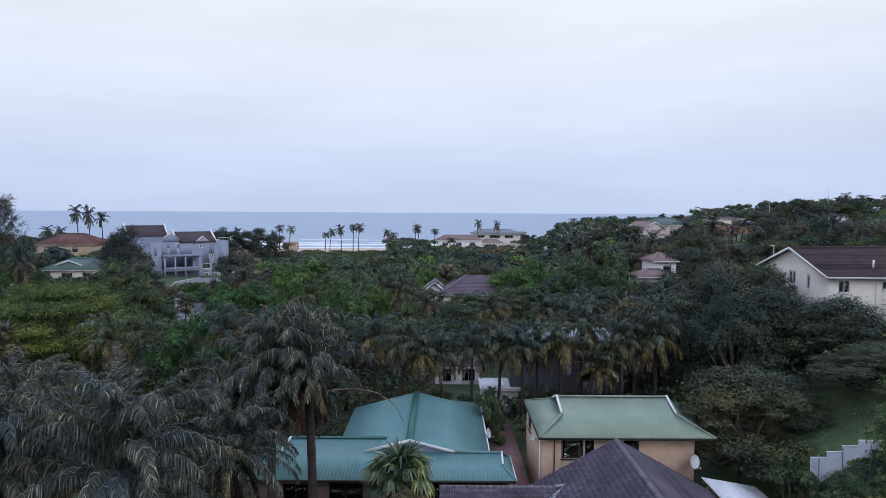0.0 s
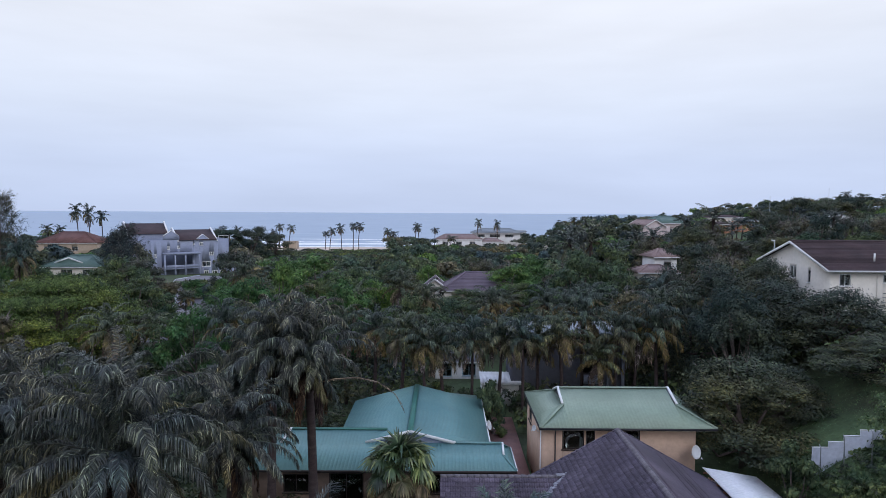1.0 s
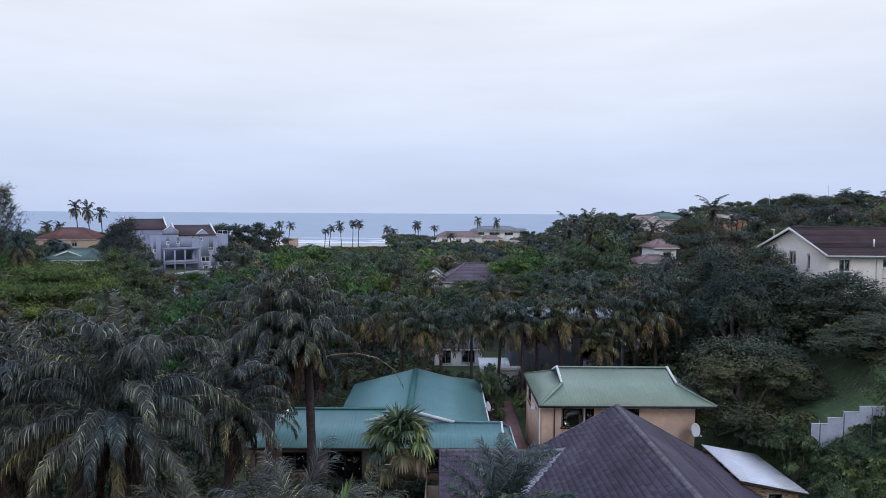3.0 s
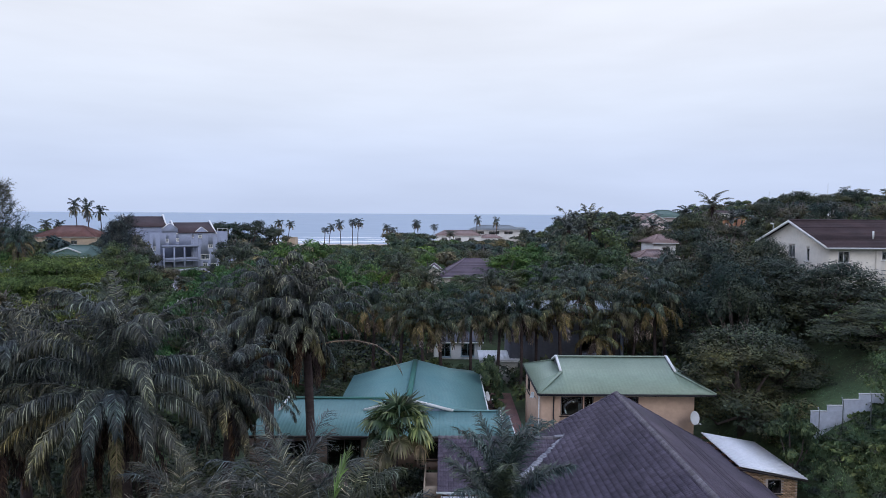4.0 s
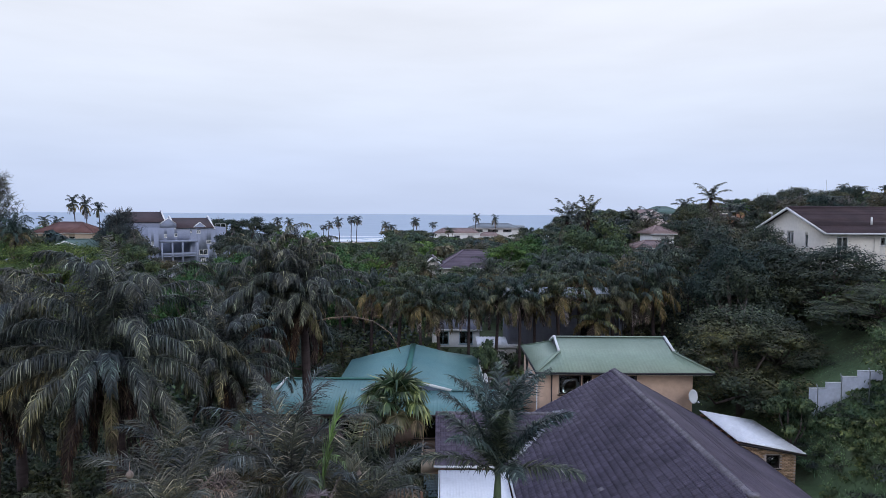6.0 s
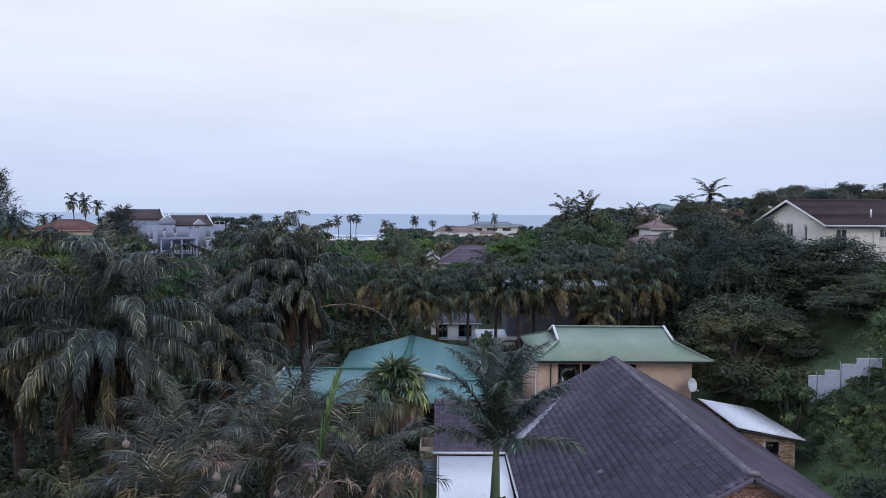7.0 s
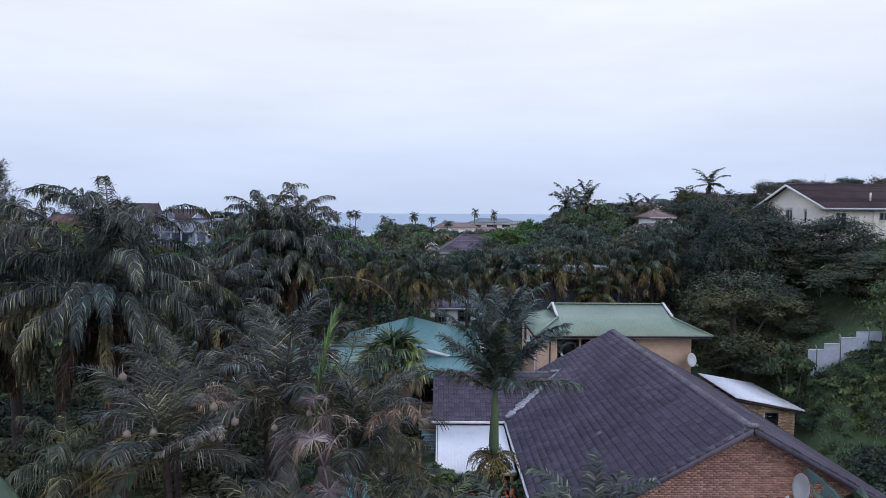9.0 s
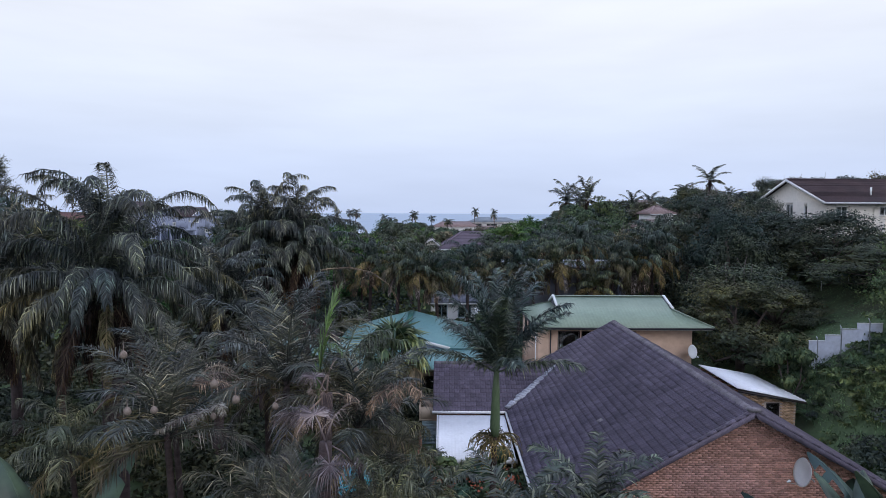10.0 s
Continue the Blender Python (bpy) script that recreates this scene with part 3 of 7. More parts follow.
def ground_z(x, y):
    """Height of the land over the sea."""
    z = 4.7 + 1.2 * ease(50, 110, y)
    z += 3.0 * math.exp(-((x - 3) / 20) ** 2 - ((y - 108) / 16) ** 2)
    z += 4.6 * math.exp(-((x + 92) / 32) ** 2 - ((y - 140) / 26) ** 2)
    z += 2.5 * math.exp(-((x + 130) / 30) ** 2 - ((y - 218) / 30) ** 2)
    start = 20.5 + 0.11 * max(0.0, y - 40) - 5.0 * ease(50, 62, y)
    z += 3.0 * ease(20.8, 25.3, x) * ease(28, 36, y) * (1 - ease(48, 60, y))
    z += 9.0 * ease(start, start + 24, x) * ease(20, 34, y + 0.35 * x)
    z += 12.0 * ease(70, 190, x - 0.1 * y) * ease(60, 140, y)
    shore = 430 + 1.3 * max(0.0, x - 55)
    z -= (z + 7) * ease(shore - 135, shore + 120, y)
    z += 0.25 * noise.noise(Vector((x * 0.05, y * 0.05, 0))) * (1 if y > 20 else 0.4)
    return z


# ---- ground and sea ----


def build_ground():
    g = Geo()
    xs = [-4800, -2500, -1200, -600, -350, -240, *range(-180, -32, 6), *np.arange(-30, 40, 2.0), *range(42, 240, 6), 300, 420, 700, 1300, 2500, 4800]
    ys = [-4800, -2000, -800, -300, -120, -50, -20, 0, 10, *np.arange(16, 60, 2.0), *range(60, 180, 5), *range(180, 560, 10), 620, 800, 1400, 3000]
    v = [(x, y, ground_z(x, y)) for y in ys for x in xs]
    w = len(xs)
    q = [(j * w + i, j * w + i + 1, (j + 1) * w + i + 1, (j + 1) * w + i) for j in range(len(ys) - 1) for i in range(w - 1)]
    g.add(v, q)
    m = material("grass_earth_and_sand", (0.078, 0.116, 0.052), 0.95, 0.25, 0.25, second=(0.058, 0.066, 0.040), bump=0.5, bump_scale=4.0)
    n, l = m.node_tree.nodes, m.node_tree.links
    p = n["Principled BSDF"]
    old = p.inputs["Base Color"].links[0].from_socket
    geo = n.new("ShaderNodeNewGeometry")
    sep = n.new("ShaderNodeSeparateXYZ")
    l.new(geo.outputs["Position"], sep.inputs[0])
    rng = n.new("ShaderNodeMapRange")
    rng.inputs["From Min"].default_value, rng.inputs["From Max"].default_value = 286, 300
    l.new(sep.outputs["Y"], rng.inputs["Value"])
    mx = n.new("ShaderNodeMix")
    mx.data_type = "RGBA"
    low = n.new("ShaderNodeMapRange")
    low.inputs["From Min"].default_value, low.inputs["From Max"].default_value = 7.6, 6.8
    l.new(sep.outputs["Z"], low.inputs["Value"])
    both = n.new("ShaderNodeMath")
    both.operation = "MULTIPLY"
    l.new(rng.outputs[0], both.inputs[0])
    l.new(low.outputs[0], both.inputs[1])
    l.new(both.outputs[0], mx.inputs["Factor"])
    l.new(old, mx.inputs["A"])
    mx.inputs["B"].default_value = (0.58, 0.48, 0.40, 1)
    l.new(mx.outputs["Result"], p.inputs["Base Color"])
    solo("ground", g, m, "grassy garden ground falling to a pale sandy beach", "ground", "structure", smooth=True)


def build_sea():
    m = bpy.data.materials.new("grey_blue_sea")
    m.use_nodes = True
    n, l = m.node_tree.nodes, m.node_tree.links
    p = n["Principled BSDF"]
    p.inputs["Base Color"].default_value = (0.16, 0.22, 0.33, 1)
    p.inputs["Roughness"].default_value = 0.5
    p.inputs["Specular IOR Level"].default_value = 0.35
    geo = n.new("ShaderNodeNewGeometry")
    mp = n.new("ShaderNodeMapping")
    mp.inputs["Scale"].default_value = (0.012, 0.05, 1)
    l.new(geo.outputs["Position"], mp.inputs[0])
    t = n.new("ShaderNodeTexNoise")
    t.inputs["Scale"].default_value, t.inputs["Detail"].default_value = 1.0, 8.0
    l.new(mp.outputs[0], t.inputs["Vector"])
    b = n.new("ShaderNodeBump")
    b.inputs["Strength"].default_value, b.inputs["Distance"].default_value = 0.6, 1.0
    l.new(t.outputs[0], b.inputs["Height"])
    l.new(b.outputs[0], p.inputs["Normal"])
    cr = n.new("ShaderNodeValToRGB")
    cr.color_ramp.elements[0].position, cr.color_ramp.elements[0].color = 0.35, (0.262, 0.345, 0.455, 1)
    cr.color_ramp.elements[1].position, cr.color_ramp.elements[1].color = 0.7, (0.345, 0.43, 0.525, 1)
    l.new(t.outputs[0], cr.inputs[0])
    l.new(cr.outputs[0], p.inputs["Base Color"])
    g = Geo()
    xs, ys = [-4900, -1500, -400, 0, 400, 1500, 4900], [395, 600, 1000, 2000, 4880]
    w = len(xs)
    g.add([(x, y, 0.0) for y in ys for x in xs], [(j * w + i, j * w + i + 1, (j + 1) * w + i + 1, (j + 1) * w + i) for j in range(len(ys) - 1) for i in range(w - 1)])
    solo("water", g, m, "calm grey-blue sea reaching the horizon", "sea", "structure")
    foam = material("white_surf", (0.80, 0.82, 0.84), 0.8, 0.06, 0.2, bump=0.4, bump_scale=1.0)
    r = random.Random(5)
    f = Geo()
    for y0, depth, high, x0, x1 in ((424, 24, 0.5, -320, 70), (452, 13, 0.9, -320, -60), (462, 12, 0.9, -150, 90), (484, 8, 0.8, -170, -80), (490, 6, 0.7, -60, 60), (530, 4, 0.6, -120, -20)):
        k = int((x1 - x0) / 5)
        rows = []
        for i in range(k + 1):
            x = x0 + (x1 - x0) * i / k
            y = y0 + 5 * noise.noise(Vector((x * 0.02, y0, 0))) + r.uniform(-0.6, 0.6)
            d = depth * (0.5 + 0.6 * abs(noise.noise(Vector((x * 0.03, y0, 7))))) * min(1, i / 4, (k - i) / 4) + 0.05
            h = high * (0.4 + 0.6 * r.random())
            rows.append([(x, y - d / 2, 0.02), (x, y - d * 0.2, h * 0.6 + 0.03), (x, y + d * 0.1, h + 0.03), (x, y + d / 2, 0.02)])
        f.add(np.array(rows).reshape(-1, 3), [(i * 4 + j, i * 4 + j + 1, i * 4 + j + 5, i * 4 + j + 4) for i in range(k) for j in range(3)])
    solo("surf", f, foam, "white breaking surf along the sandy shore", "surf", "stuff", smooth=True)


build_ground()
build_sea()

# ---- house parts ----


def window(parent, p0, p1, z0, z1, frame_mat="white_paint", bars=1, cross=0, depth=0.09, sill=True, curtain=False, label="", bold=0.07):
    """A framed window in an opening whose outer edge runs from p0 to p1 (outside on the right of that line)."""
    a, b = Vector((*p0, 0)), Vector((*p1, 0))
    d = (b - a).normalized()
    inn = Vector((-d.y, d.x, 0))
    size = (b - a).length
    t = min(bold, size * 0.16) if bold > 0.07 else min(0.07, size * 0.09)
    o = a + inn * 0.04

    def bar(g, u0, u1, v0, v1, back=0.0, deep=0.06):
        q = [o + inn * back + d * u0, o + inn * back + d * u1, o + inn * (back + deep) + d * u1, o + inn * (back + deep) + d * u0]
        g.hexa([(*k.xy, v0) for k in q] + [(*k.xy, v1) for k in q])

    rim = [(0, z0), (size, z0), (size, z1), (0, z1), (t, z0 + t), (size - t, z0 + t), (size - t, z1 - t), (t, z1 - t)]
    pts = [o + inn * y + d * u + Vector((0, 0, v)) for y in (0.0, 0.06) for u, v in rim]
    faces = []
    for a0, b0 in ((0, 1), (1, 2), (2, 3), (3, 0)):
        faces += [(a0, b0, b0 + 4, a0 + 4), (a0 + 12, b0 + 12, b0 + 8, a0 + 8), (b0, a0, a0 + 8, b0 + 8), (a0 + 4, b0 + 4, b0 + 12, a0 + 12)]
    w = part("window", Geo().add([tuple(q) for q in pts], faces), frame_mat, parent, label)
    for i in range(bars):
        u = size * (i + 1) / (bars + 1)
        g = Geo()
        bar(g, u - t * 0.4, u + t * 0.4, z0 + t, z1 - t)
        part("glazing_bar", g, frame_mat, w)
    for i in range(cross):
        v = z0 + (z1 - z0) * (i + 1) / (cross + 1)
        g = Geo()
        bar(g, t, size - t, v - t * 0.3, v + t * 0.3, 0.065, 0.03)
        part("glazing_bar", g, frame_mat, w)
    step = (size - 2 * t) / (bars + 1)
    for i in range(bars + 1):
        g = Geo()
        bar(g, t + step * i + t * 0.3, t + step * (i + 1) - t * 0.3, z0 + t, z1 - t, 0.025, 0.008)
        pane = part("pane", g, "glass", w)
        pane.visible_shadow = False
    if sill:
        g = Geo()
        q = [a - inn * 0.08 - d * 0.08, b - inn * 0.08 + d * 0.08, b + inn * 0.03 + d * 0.08, a + inn * 0.03 - d * 0.08]
        g.hexa([(*k.xy, z0 - 0.07) for k in q] + [(*k.xy, z0 - 0.003) for k in q])
        part("sill", g, frame_mat, w)
    if curtain:
        for u0, u1 in ((0.03, 0.24), (0.80, 0.97)):
            g = Geo()
            k = 12
            rows = [o + inn * (0.08 + 0.012 * (i % 2)) + d * size * (u0 + (u1 - u0) * i / k) for i in range(k + 1)]
            g.add([(*p.xy, z) for p in rows for z in (z0 - 0.1, z1)], [(2 * i, 2 * i + 2, 2 * i + 3, 2 * i + 1) for i in range(k)])
            part("curtain", g, "curtain", w, "white gathered curtain")
    return w


def dish(x, y, z, size, face, label, group="satellite dishes"):
    """An offset satellite dish on a wall arm; face: the way that it looks."""
    ob = thing("satellite_dish", x, y, z, label, "satellite dish", group, turn=0.001)
    f = Vector(face).normalized()
    s = f.cross(Vector((0, 0, 1))).normalized()
    u = s.cross(f)
    c = f * 0.35
    g, rings, k = Geo(), 6, 24
    pts = [tuple(c)]
    for i in range(1, rings + 1):
        r = i / rings
        for j in range(k):
            a = 2 * math.pi * j / k
            pts.append(tuple(c + s * math.cos(a) * r * size * 0.43 + u * math.sin(a) * r * size * 0.5 + f * 0.13 * size * r * r))
    back = [tuple(Vector(p) - f * 0.02) for p in pts]
    m = len(pts)
    faces = [(0, 1 + j, 1 + (j + 1) % k) for j in range(k)]
    faces += [(1 + i * k + j, 1 + (i + 1) * k + j, 1 + (i + 1) * k + (j + 1) % k, 1 + i * k + (j + 1) % k) for i in range(rings - 1) for j in range(k)]
    rim = 1 + (rings - 1) * k
    faces2 = [tuple(reversed([m + i for i in q])) for q in faces] + [(rim + j, m + rim + j, m + rim + (j + 1) % k, rim + (j + 1) % k) for j in range(k)]
    part("reflector", g.add(pts + back, faces + faces2), "dish", ob, smooth=True)
    end = c + f * size * 0.62 - u * size * 0.42
    part("feed_arm", Geo().tube([tuple(c - u * size * 0.45 + f * 0.1 * size), tuple(end)], [0.012, 0.012], 5), "galvanised", ob)
    part("receiver", Geo().tube([tuple(end - f * 0.02), tuple(end - f * 0.12 + u * 0.07)], [0.035, 0.045], 8), "dish", ob)
    part("bracket", Geo().tube([tuple(c - f * 0.02), tuple(c - f * 0.18 - u * 0.1), (0, 0, -0.25), (0, 0, -0.28)], [0.03, 0.03, 0.025, 0.03], 6), "galvanised", ob)
    return ob


def inside(poly, a, b):
    hit = False
    for (x0, y0), (x1, y1) in zip(poly, poly[1:] + poly[:1]):
        if (y0 > b) != (y1 > b) and a < (x1 - x0) * (b - y0) / (y1 - y0) + x0:
            hit = not hit
    return hit


def tile_mesh(name, mat, w=0.30, h=0.37, thick=0.042):
    """One concrete roof tile with a rolled profile, lying in x (across) and y (up the slope)."""
    prof = [(-0.5, -0.004), (-0.38, 0.030), (-0.24, 0.030), (-0.1, -0.004), (0.1, -0.004), (0.3, 0.042), (0.5, 0.004)]
    v = [(a * w, -h / 2, b + thick) for a, b in prof] + [(a * w, h / 2, b + 0.004) for a, b in prof] + [(a * w, -h / 2, b - 0.004) for a, b in prof]
    k = len(prof)
    f = [(i, i + 1, k + i + 1, k + i) for i in range(k - 1)] + [(2 * k + i, 2 * k + i + 1, i + 1, i) for i in range(k - 1)]
    return np.array(v), f


def tiled(parent, poly, mat, w=0.30, gauge=0.34, singles=0, near=None, label="roof tiles"):
    """Lays tiles on a roof plane (first edge: the eave). Those nearest to `near` are pieces of their own, the rest one part."""
    p = [Vector(q) for q in poly]
    u = (p[1] - p[0]).normalized()
    nrm = u.cross(p[2] - p[1]).normalized()
    if nrm.z < 0:
        nrm = -nrm
    v = nrm.cross(u)
    flat = [((q - p[0]).dot(u), (q - p[0]).dot(v)) for q in p]
    la, ha = min(a for a, _ in flat), max(a for a, _ in flat)
    hb = max(b for _, b in flat)
    tv, tf = tile_mesh("tile", mat, w, gauge + 0.04)
    r = random.Random(len(poly) * 7 + int(ha * 10))
    spots = []
    for j in range(int(hb / gauge) + 1):
        for i in range(int((ha - la) / w) + 1):
            a, b = la + (i + 0.5) * w, (j + 0.5) * gauge
            if inside(flat, a, b):
                spots.append((a, b))
    if near is not None:
        spots.sort(key=lambda s: (p[0] + u * s[0] + v * s[1] - Vector(near)).length)
    rot = Matrix((u, v, nrm)).transposed()
    g = Geo()
    one = Geo().add(tv, tf).mesh("roof_tile", mat) if singles else None
    base = Vector(ORIGIN.get(parent, (0, 0, 0)))
    for k, (a, b) in enumerate(spots):
        pos = p[0] + u * a + v * b + nrm * r.uniform(0.0, 0.012)
        if k < singles:
            ob = new("roof_tile", one)
            ob.parent = parent
            ob.matrix_basis = Matrix.Translation(pos - base) @ rot.to_4x4() @ Matrix.Rotation(r.uniform(-0.012, 0.012), 4, "Z")
        else:
            g.add(tv @ np.array(rot).T + np.array(pos), tf)
    if g.n:
        tagged(part("roof_tiles", g, mat, parent), kind="stuff")


def bricks(parent, p0, p1, z0, z1, clip, mat, singles=0, off=0.02):
    """Stretcher-bond bricks proud of a wall face that runs from p0 to p1; clip(u, z) tells where the wall is."""
    a, b = Vector((*p0, 0)), Vector((*p1, 0))
    d = (b - a).normalized()
    out = Vector((d.y, -d.x, 0))
    size, r = (b - a).length, random.Random(9)
    g = Geo()
    box = Geo().box(-0.111, 0.111, -0.02, 0.02, -0.0365, 0.0365)
    bv, bf = box.v[0], box.f
    one = box.mesh("brick", mat) if singles else None
    rot = Matrix((d, -out, Vector((0, 0, 1)))).transposed()
    base = Vector(ORIGIN.get(parent, (0, 0, 0)))
    spots = []
    for j in range(int((z1 - z0) / 0.085)):
        for i in range(int(size / 0.232) + 1):
            u, z = (i + 0.5 * (j % 2)) * 0.232 + 0.11, z0 + (j + 0.5) * 0.085
            if u < size - 0.1 and clip(u, z):
                spots.append((u, z))
    spots.sort(key=lambda s: -s[1])
    for k, (u, z) in enumerate(spots):
        pos = a + d * u + Vector((0, 0, z)) + out * (off - 0.018 + r.uniform(-0.004, 0.004))
        if k < singles:
            ob = new("brick", one)
            ob.parent = parent
            ob.matrix_basis = Matrix.Translation(pos - base) @ rot.to_4x4()
        else:
            g.add(bv @ np.array(rot).T + np.array(pos), bf)
    if g.n:
        tagged(part("bricks", g, mat, parent), kind="stuff")


# ---- near brick house with dark tiled roof ----
RX, RZ, PITCH = 11.3, 11.1, 0.56
EAVE_L, EAVE_R = 3.96, 18.64
EAVE_Z = RZ - PITCH * (RX - EAVE_L)
GABLE_Y, FAR_Y = 23.5, 41.8


def near_house():
    h = thing("brick_house", 9, 32, 4.7, "face-brick house with a dark concrete tile gable roof", "house")
    # shell
    wx0, wx1, wy0, wy1 = 4.55, 18.05, GABLE_Y + 0.45, FAR_Y - 0.4
    top = RZ - PITCH * (RX - wx0) - 0.12
    g = Geo()
    g.wall((wx0, wy0), (wx1, wy0), 4.2, top, 0.23)
    g.wall((wx1, wy0), (wx1, wy1), 4.2, top, 0.23)
    g.wall((wx1, wy1), (wx0, wy1), 4.2, top, 0.23)
    g.wall((wx0, wy1), (wx0, wy0), 4.2, top, 0.23, [(11.0, 12.6, 5.4, 6.5), (14.0, 16.0, 4.75, 6.5)])
    for y in (wy0, wy1 - 0.23):
        g.add([(wx0, y, top), (wx1, y, top), (RX, y, RZ - 0.14), (wx0, y + 0.23, top), (wx1, y + 0.23, top), (RX, y + 0.23, RZ - 0.14)],
              [(0, 1, 2), (5, 4, 3), (0, 2, 5, 3), (1, 4, 5, 2)])
    wall = part("wall", g, "mortar", h, "red face-brick walls")
    bricks(wall, (wx0, wy0), (wx1, wy0), 4.2, RZ, lambda u, z: z < RZ - 0.2 - PITCH * abs(wx0 + u - RX), "brick", 300)
    bricks(wall, (wx0, wy1), (wx0, wy0), 4.2, top, lambda u, z: not (10.9 < u < 12.7 and 5.35 < z < 6.55 or 13.9 < u < 16.1 and z < 6.55), "brick")
    window(h, (wx0, wy1 - 11.0), (wx0, wy1 - 12.6), 5.4, 6.5, "dark_trim", 1)
    window(h, (wx0, wy1 - 14.0), (wx0, wy1 - 16.0), 4.75, 6.5, "dark_trim", 1, sill=False)
    # main roof
    left = [(EAVE_L, FAR_Y, EAVE_Z), (EAVE_L, GABLE_Y, EAVE_Z), (RX, GABLE_Y, RZ), (RX, FAR_Y, RZ)]
    right = [(EAVE_R, GABLE_Y, EAVE_Z), (EAVE_R, FAR_Y, EAVE_Z), (RX, FAR_Y, RZ), (RX, GABLE_Y, RZ)]
    g = Geo().slab([(x, y, z - 0.02) for x, y, z in left], 0.09).slab([(x, y, z - 0.02) for x, y, z in right], 0.09)
    roof = part("roof", g, "slate_tile", h, "dark grey interlocking concrete tiles")
    tiled(roof, left, "slate_tile", singles=300, near=(RX - 2, GABLE_Y, RZ - 1))
    part("roof_side", Geo().courses([(x, y, z + 0.02) for x, y, z in right], 0.34, 0.06), "slate_tile", h, "dark tiled roof slope")
    # ridge and verge caps
    k = 44
    for i in range(k):
        y0, y1 = GABLE_Y + (FAR_Y - GABLE_Y) * i / k, GABLE_Y + (FAR_Y - GABLE_Y) * (i + 1) / k
        g = Geo()
        pr = [(-0.19, -0.075), (-0.12, 0.03), (0, 0.085), (0.12, 0.03), (0.19, -0.075)]
        v = [(RX + a, y, RZ + b + c) for y, c in ((y0, 0.018), (y1 + 0.02, 0.0)) for a, b in pr] + [(RX + a * 0.9, y0, RZ + b - 0.03) for a, b in pr]
        g.add(v, [(j, j + 1, 6 + j, 5 + j) for j in range(4)] + [(10 + j, 11 + j, j + 1, j) for j in range(4)])
        part("ridge_tile", g, "ridge_tile", roof)
    for y, s in ((GABLE_Y - 0.02, 1), (FAR_Y + 0.02, -1)):
        for x, z in ((EAVE_L, EAVE_Z), (EAVE_R, EAVE_Z)):
            n = 22
            for i in range(n):
                a = [Vector((x + (RX - x) * q, y, z + (RZ - z) * q)) for q in (i / n, (i + 0.985) / n)]
                lift = 0.012 * (i % 2)
                part("verge_tile", Geo().beam(a[0] + Vector((0, 0.07 * s, 0.030 + lift)), a[1] + Vector((0, 0.07 * s, 0.022 + lift)), 0.19, 0.07), "slate_tile", roof)
            part("verge_board", Geo().beam((x, y - 0.012 * s, z - 0.11), (RX, y - 0.012 * s, RZ - 0.11), 0.04, 0.19), "slate_tile", roof)
    g = Geo()
    g.beam((RX - 0.02, GABLE_Y + 0.15, RZ + 0.06), (RX - 0.02, GABLE_Y - 0.06, RZ + 0.04), 0.42, 0.12)
    part("ridge_end", g, "ridge_tile", roof, "mortared ridge end")
    # one slipped, paler tile
    q = Vector((7.25, 29.0, RZ - PITCH * (RX - 7.25) + 0.05))
    part("replaced_tile", Geo().hexa([(q.x - 0.1, q.y - 0.16, q.z - 0.05), (q.x - 0.1, q.y + 0.16, q.z - 0.05), (q.x + 0.12, q.y + 0.16, q.z + 0.075), (q.x + 0.12, q.y - 0.16, q.z + 0.075),
                                      (q.x - 0.1, q.y - 0.16, q.z - 0.02), (q.x - 0.1, q.y + 0.16, q.z - 0.02), (q.x + 0.12, q.y + 0.16, q.z + 0.1), (q.x + 0.12, q.y - 0.16, q.z + 0.1)]),
         "ridge_tile", roof, "single paler replacement tile")
    # wing
    wr, wz = 39.6, 8.86
    we = wr - (wz - EAVE_Z) / PITCH
    vx = RX - (RZ - wz) / PITCH
    front = [(-0.15, we, EAVE_Z), (EAVE_L, we, EAVE_Z), (vx, wr, wz), (-0.15, wr, wz)]
    back_y = wr + (wz - EAVE_Z) / PITCH
    back = [(4.2, back_y, EAVE_Z), (-0.15, back_y, EAVE_Z), (-0.15, wr, wz), (vx, wr, wz)]
    g = Geo().slab([(x, y, z - 0.02) for x, y, z in front], 0.09).slab([(x, y, z - 0.02) for x, y, z in back], 0.09)
    wing = part("wing_roof", g, "slate_tile", h, "lower tiled wing roof")
    tiled(wing, front, "slate_tile", singles=150, near=(2, we, EAVE_Z))
    part("wing_back", Geo().courses([(x, y, z + 0.02) for x, y, z in back], 0.34, 0.06), "slate_tile", wing)
    for i in range(18):
        x0 = -0.15 + (vx + 0.15) * i / 18
        g = Geo().tube([(x0, wr, wz + 0.015), (x0 + (vx + 0.15) / 18 + 0.02, wr, wz)], [0.13, 0.125], 8)
        part("ridge_tile", g, "ridge_tile", wing)
    # mortar-smeared valley and flashing
    r = random.Random(3)
    for i in range(26):
        t0, t1 = i / 26, (i + 1) / 26
        a = Vector((EAVE_L + (vx + 0.45 - EAVE_L) * t0, we + (wr - we) * t0, EAVE_Z + (wz - EAVE_Z) * t0 + 0.19))
        b = Vector((EAVE_L + (vx + 0.45 - EAVE_L) * t1, we + (wr - we) * t1, EAVE_Z + (wz - EAVE_Z) * t1 + 0.19))
        part("mortar_patch", Geo().beam(a, b, r.uniform(0.22, 0.55), 0.10 + r.uniform(0, 0.03)), "valley_mortar", wing, "pale mortar smear")
    g = Geo().beam((vx - 0.3, wr - 0.05, wz + 0.14), (vx + 0.45, wr + 0.05, wz + 0.16), 0.3, 0.06)
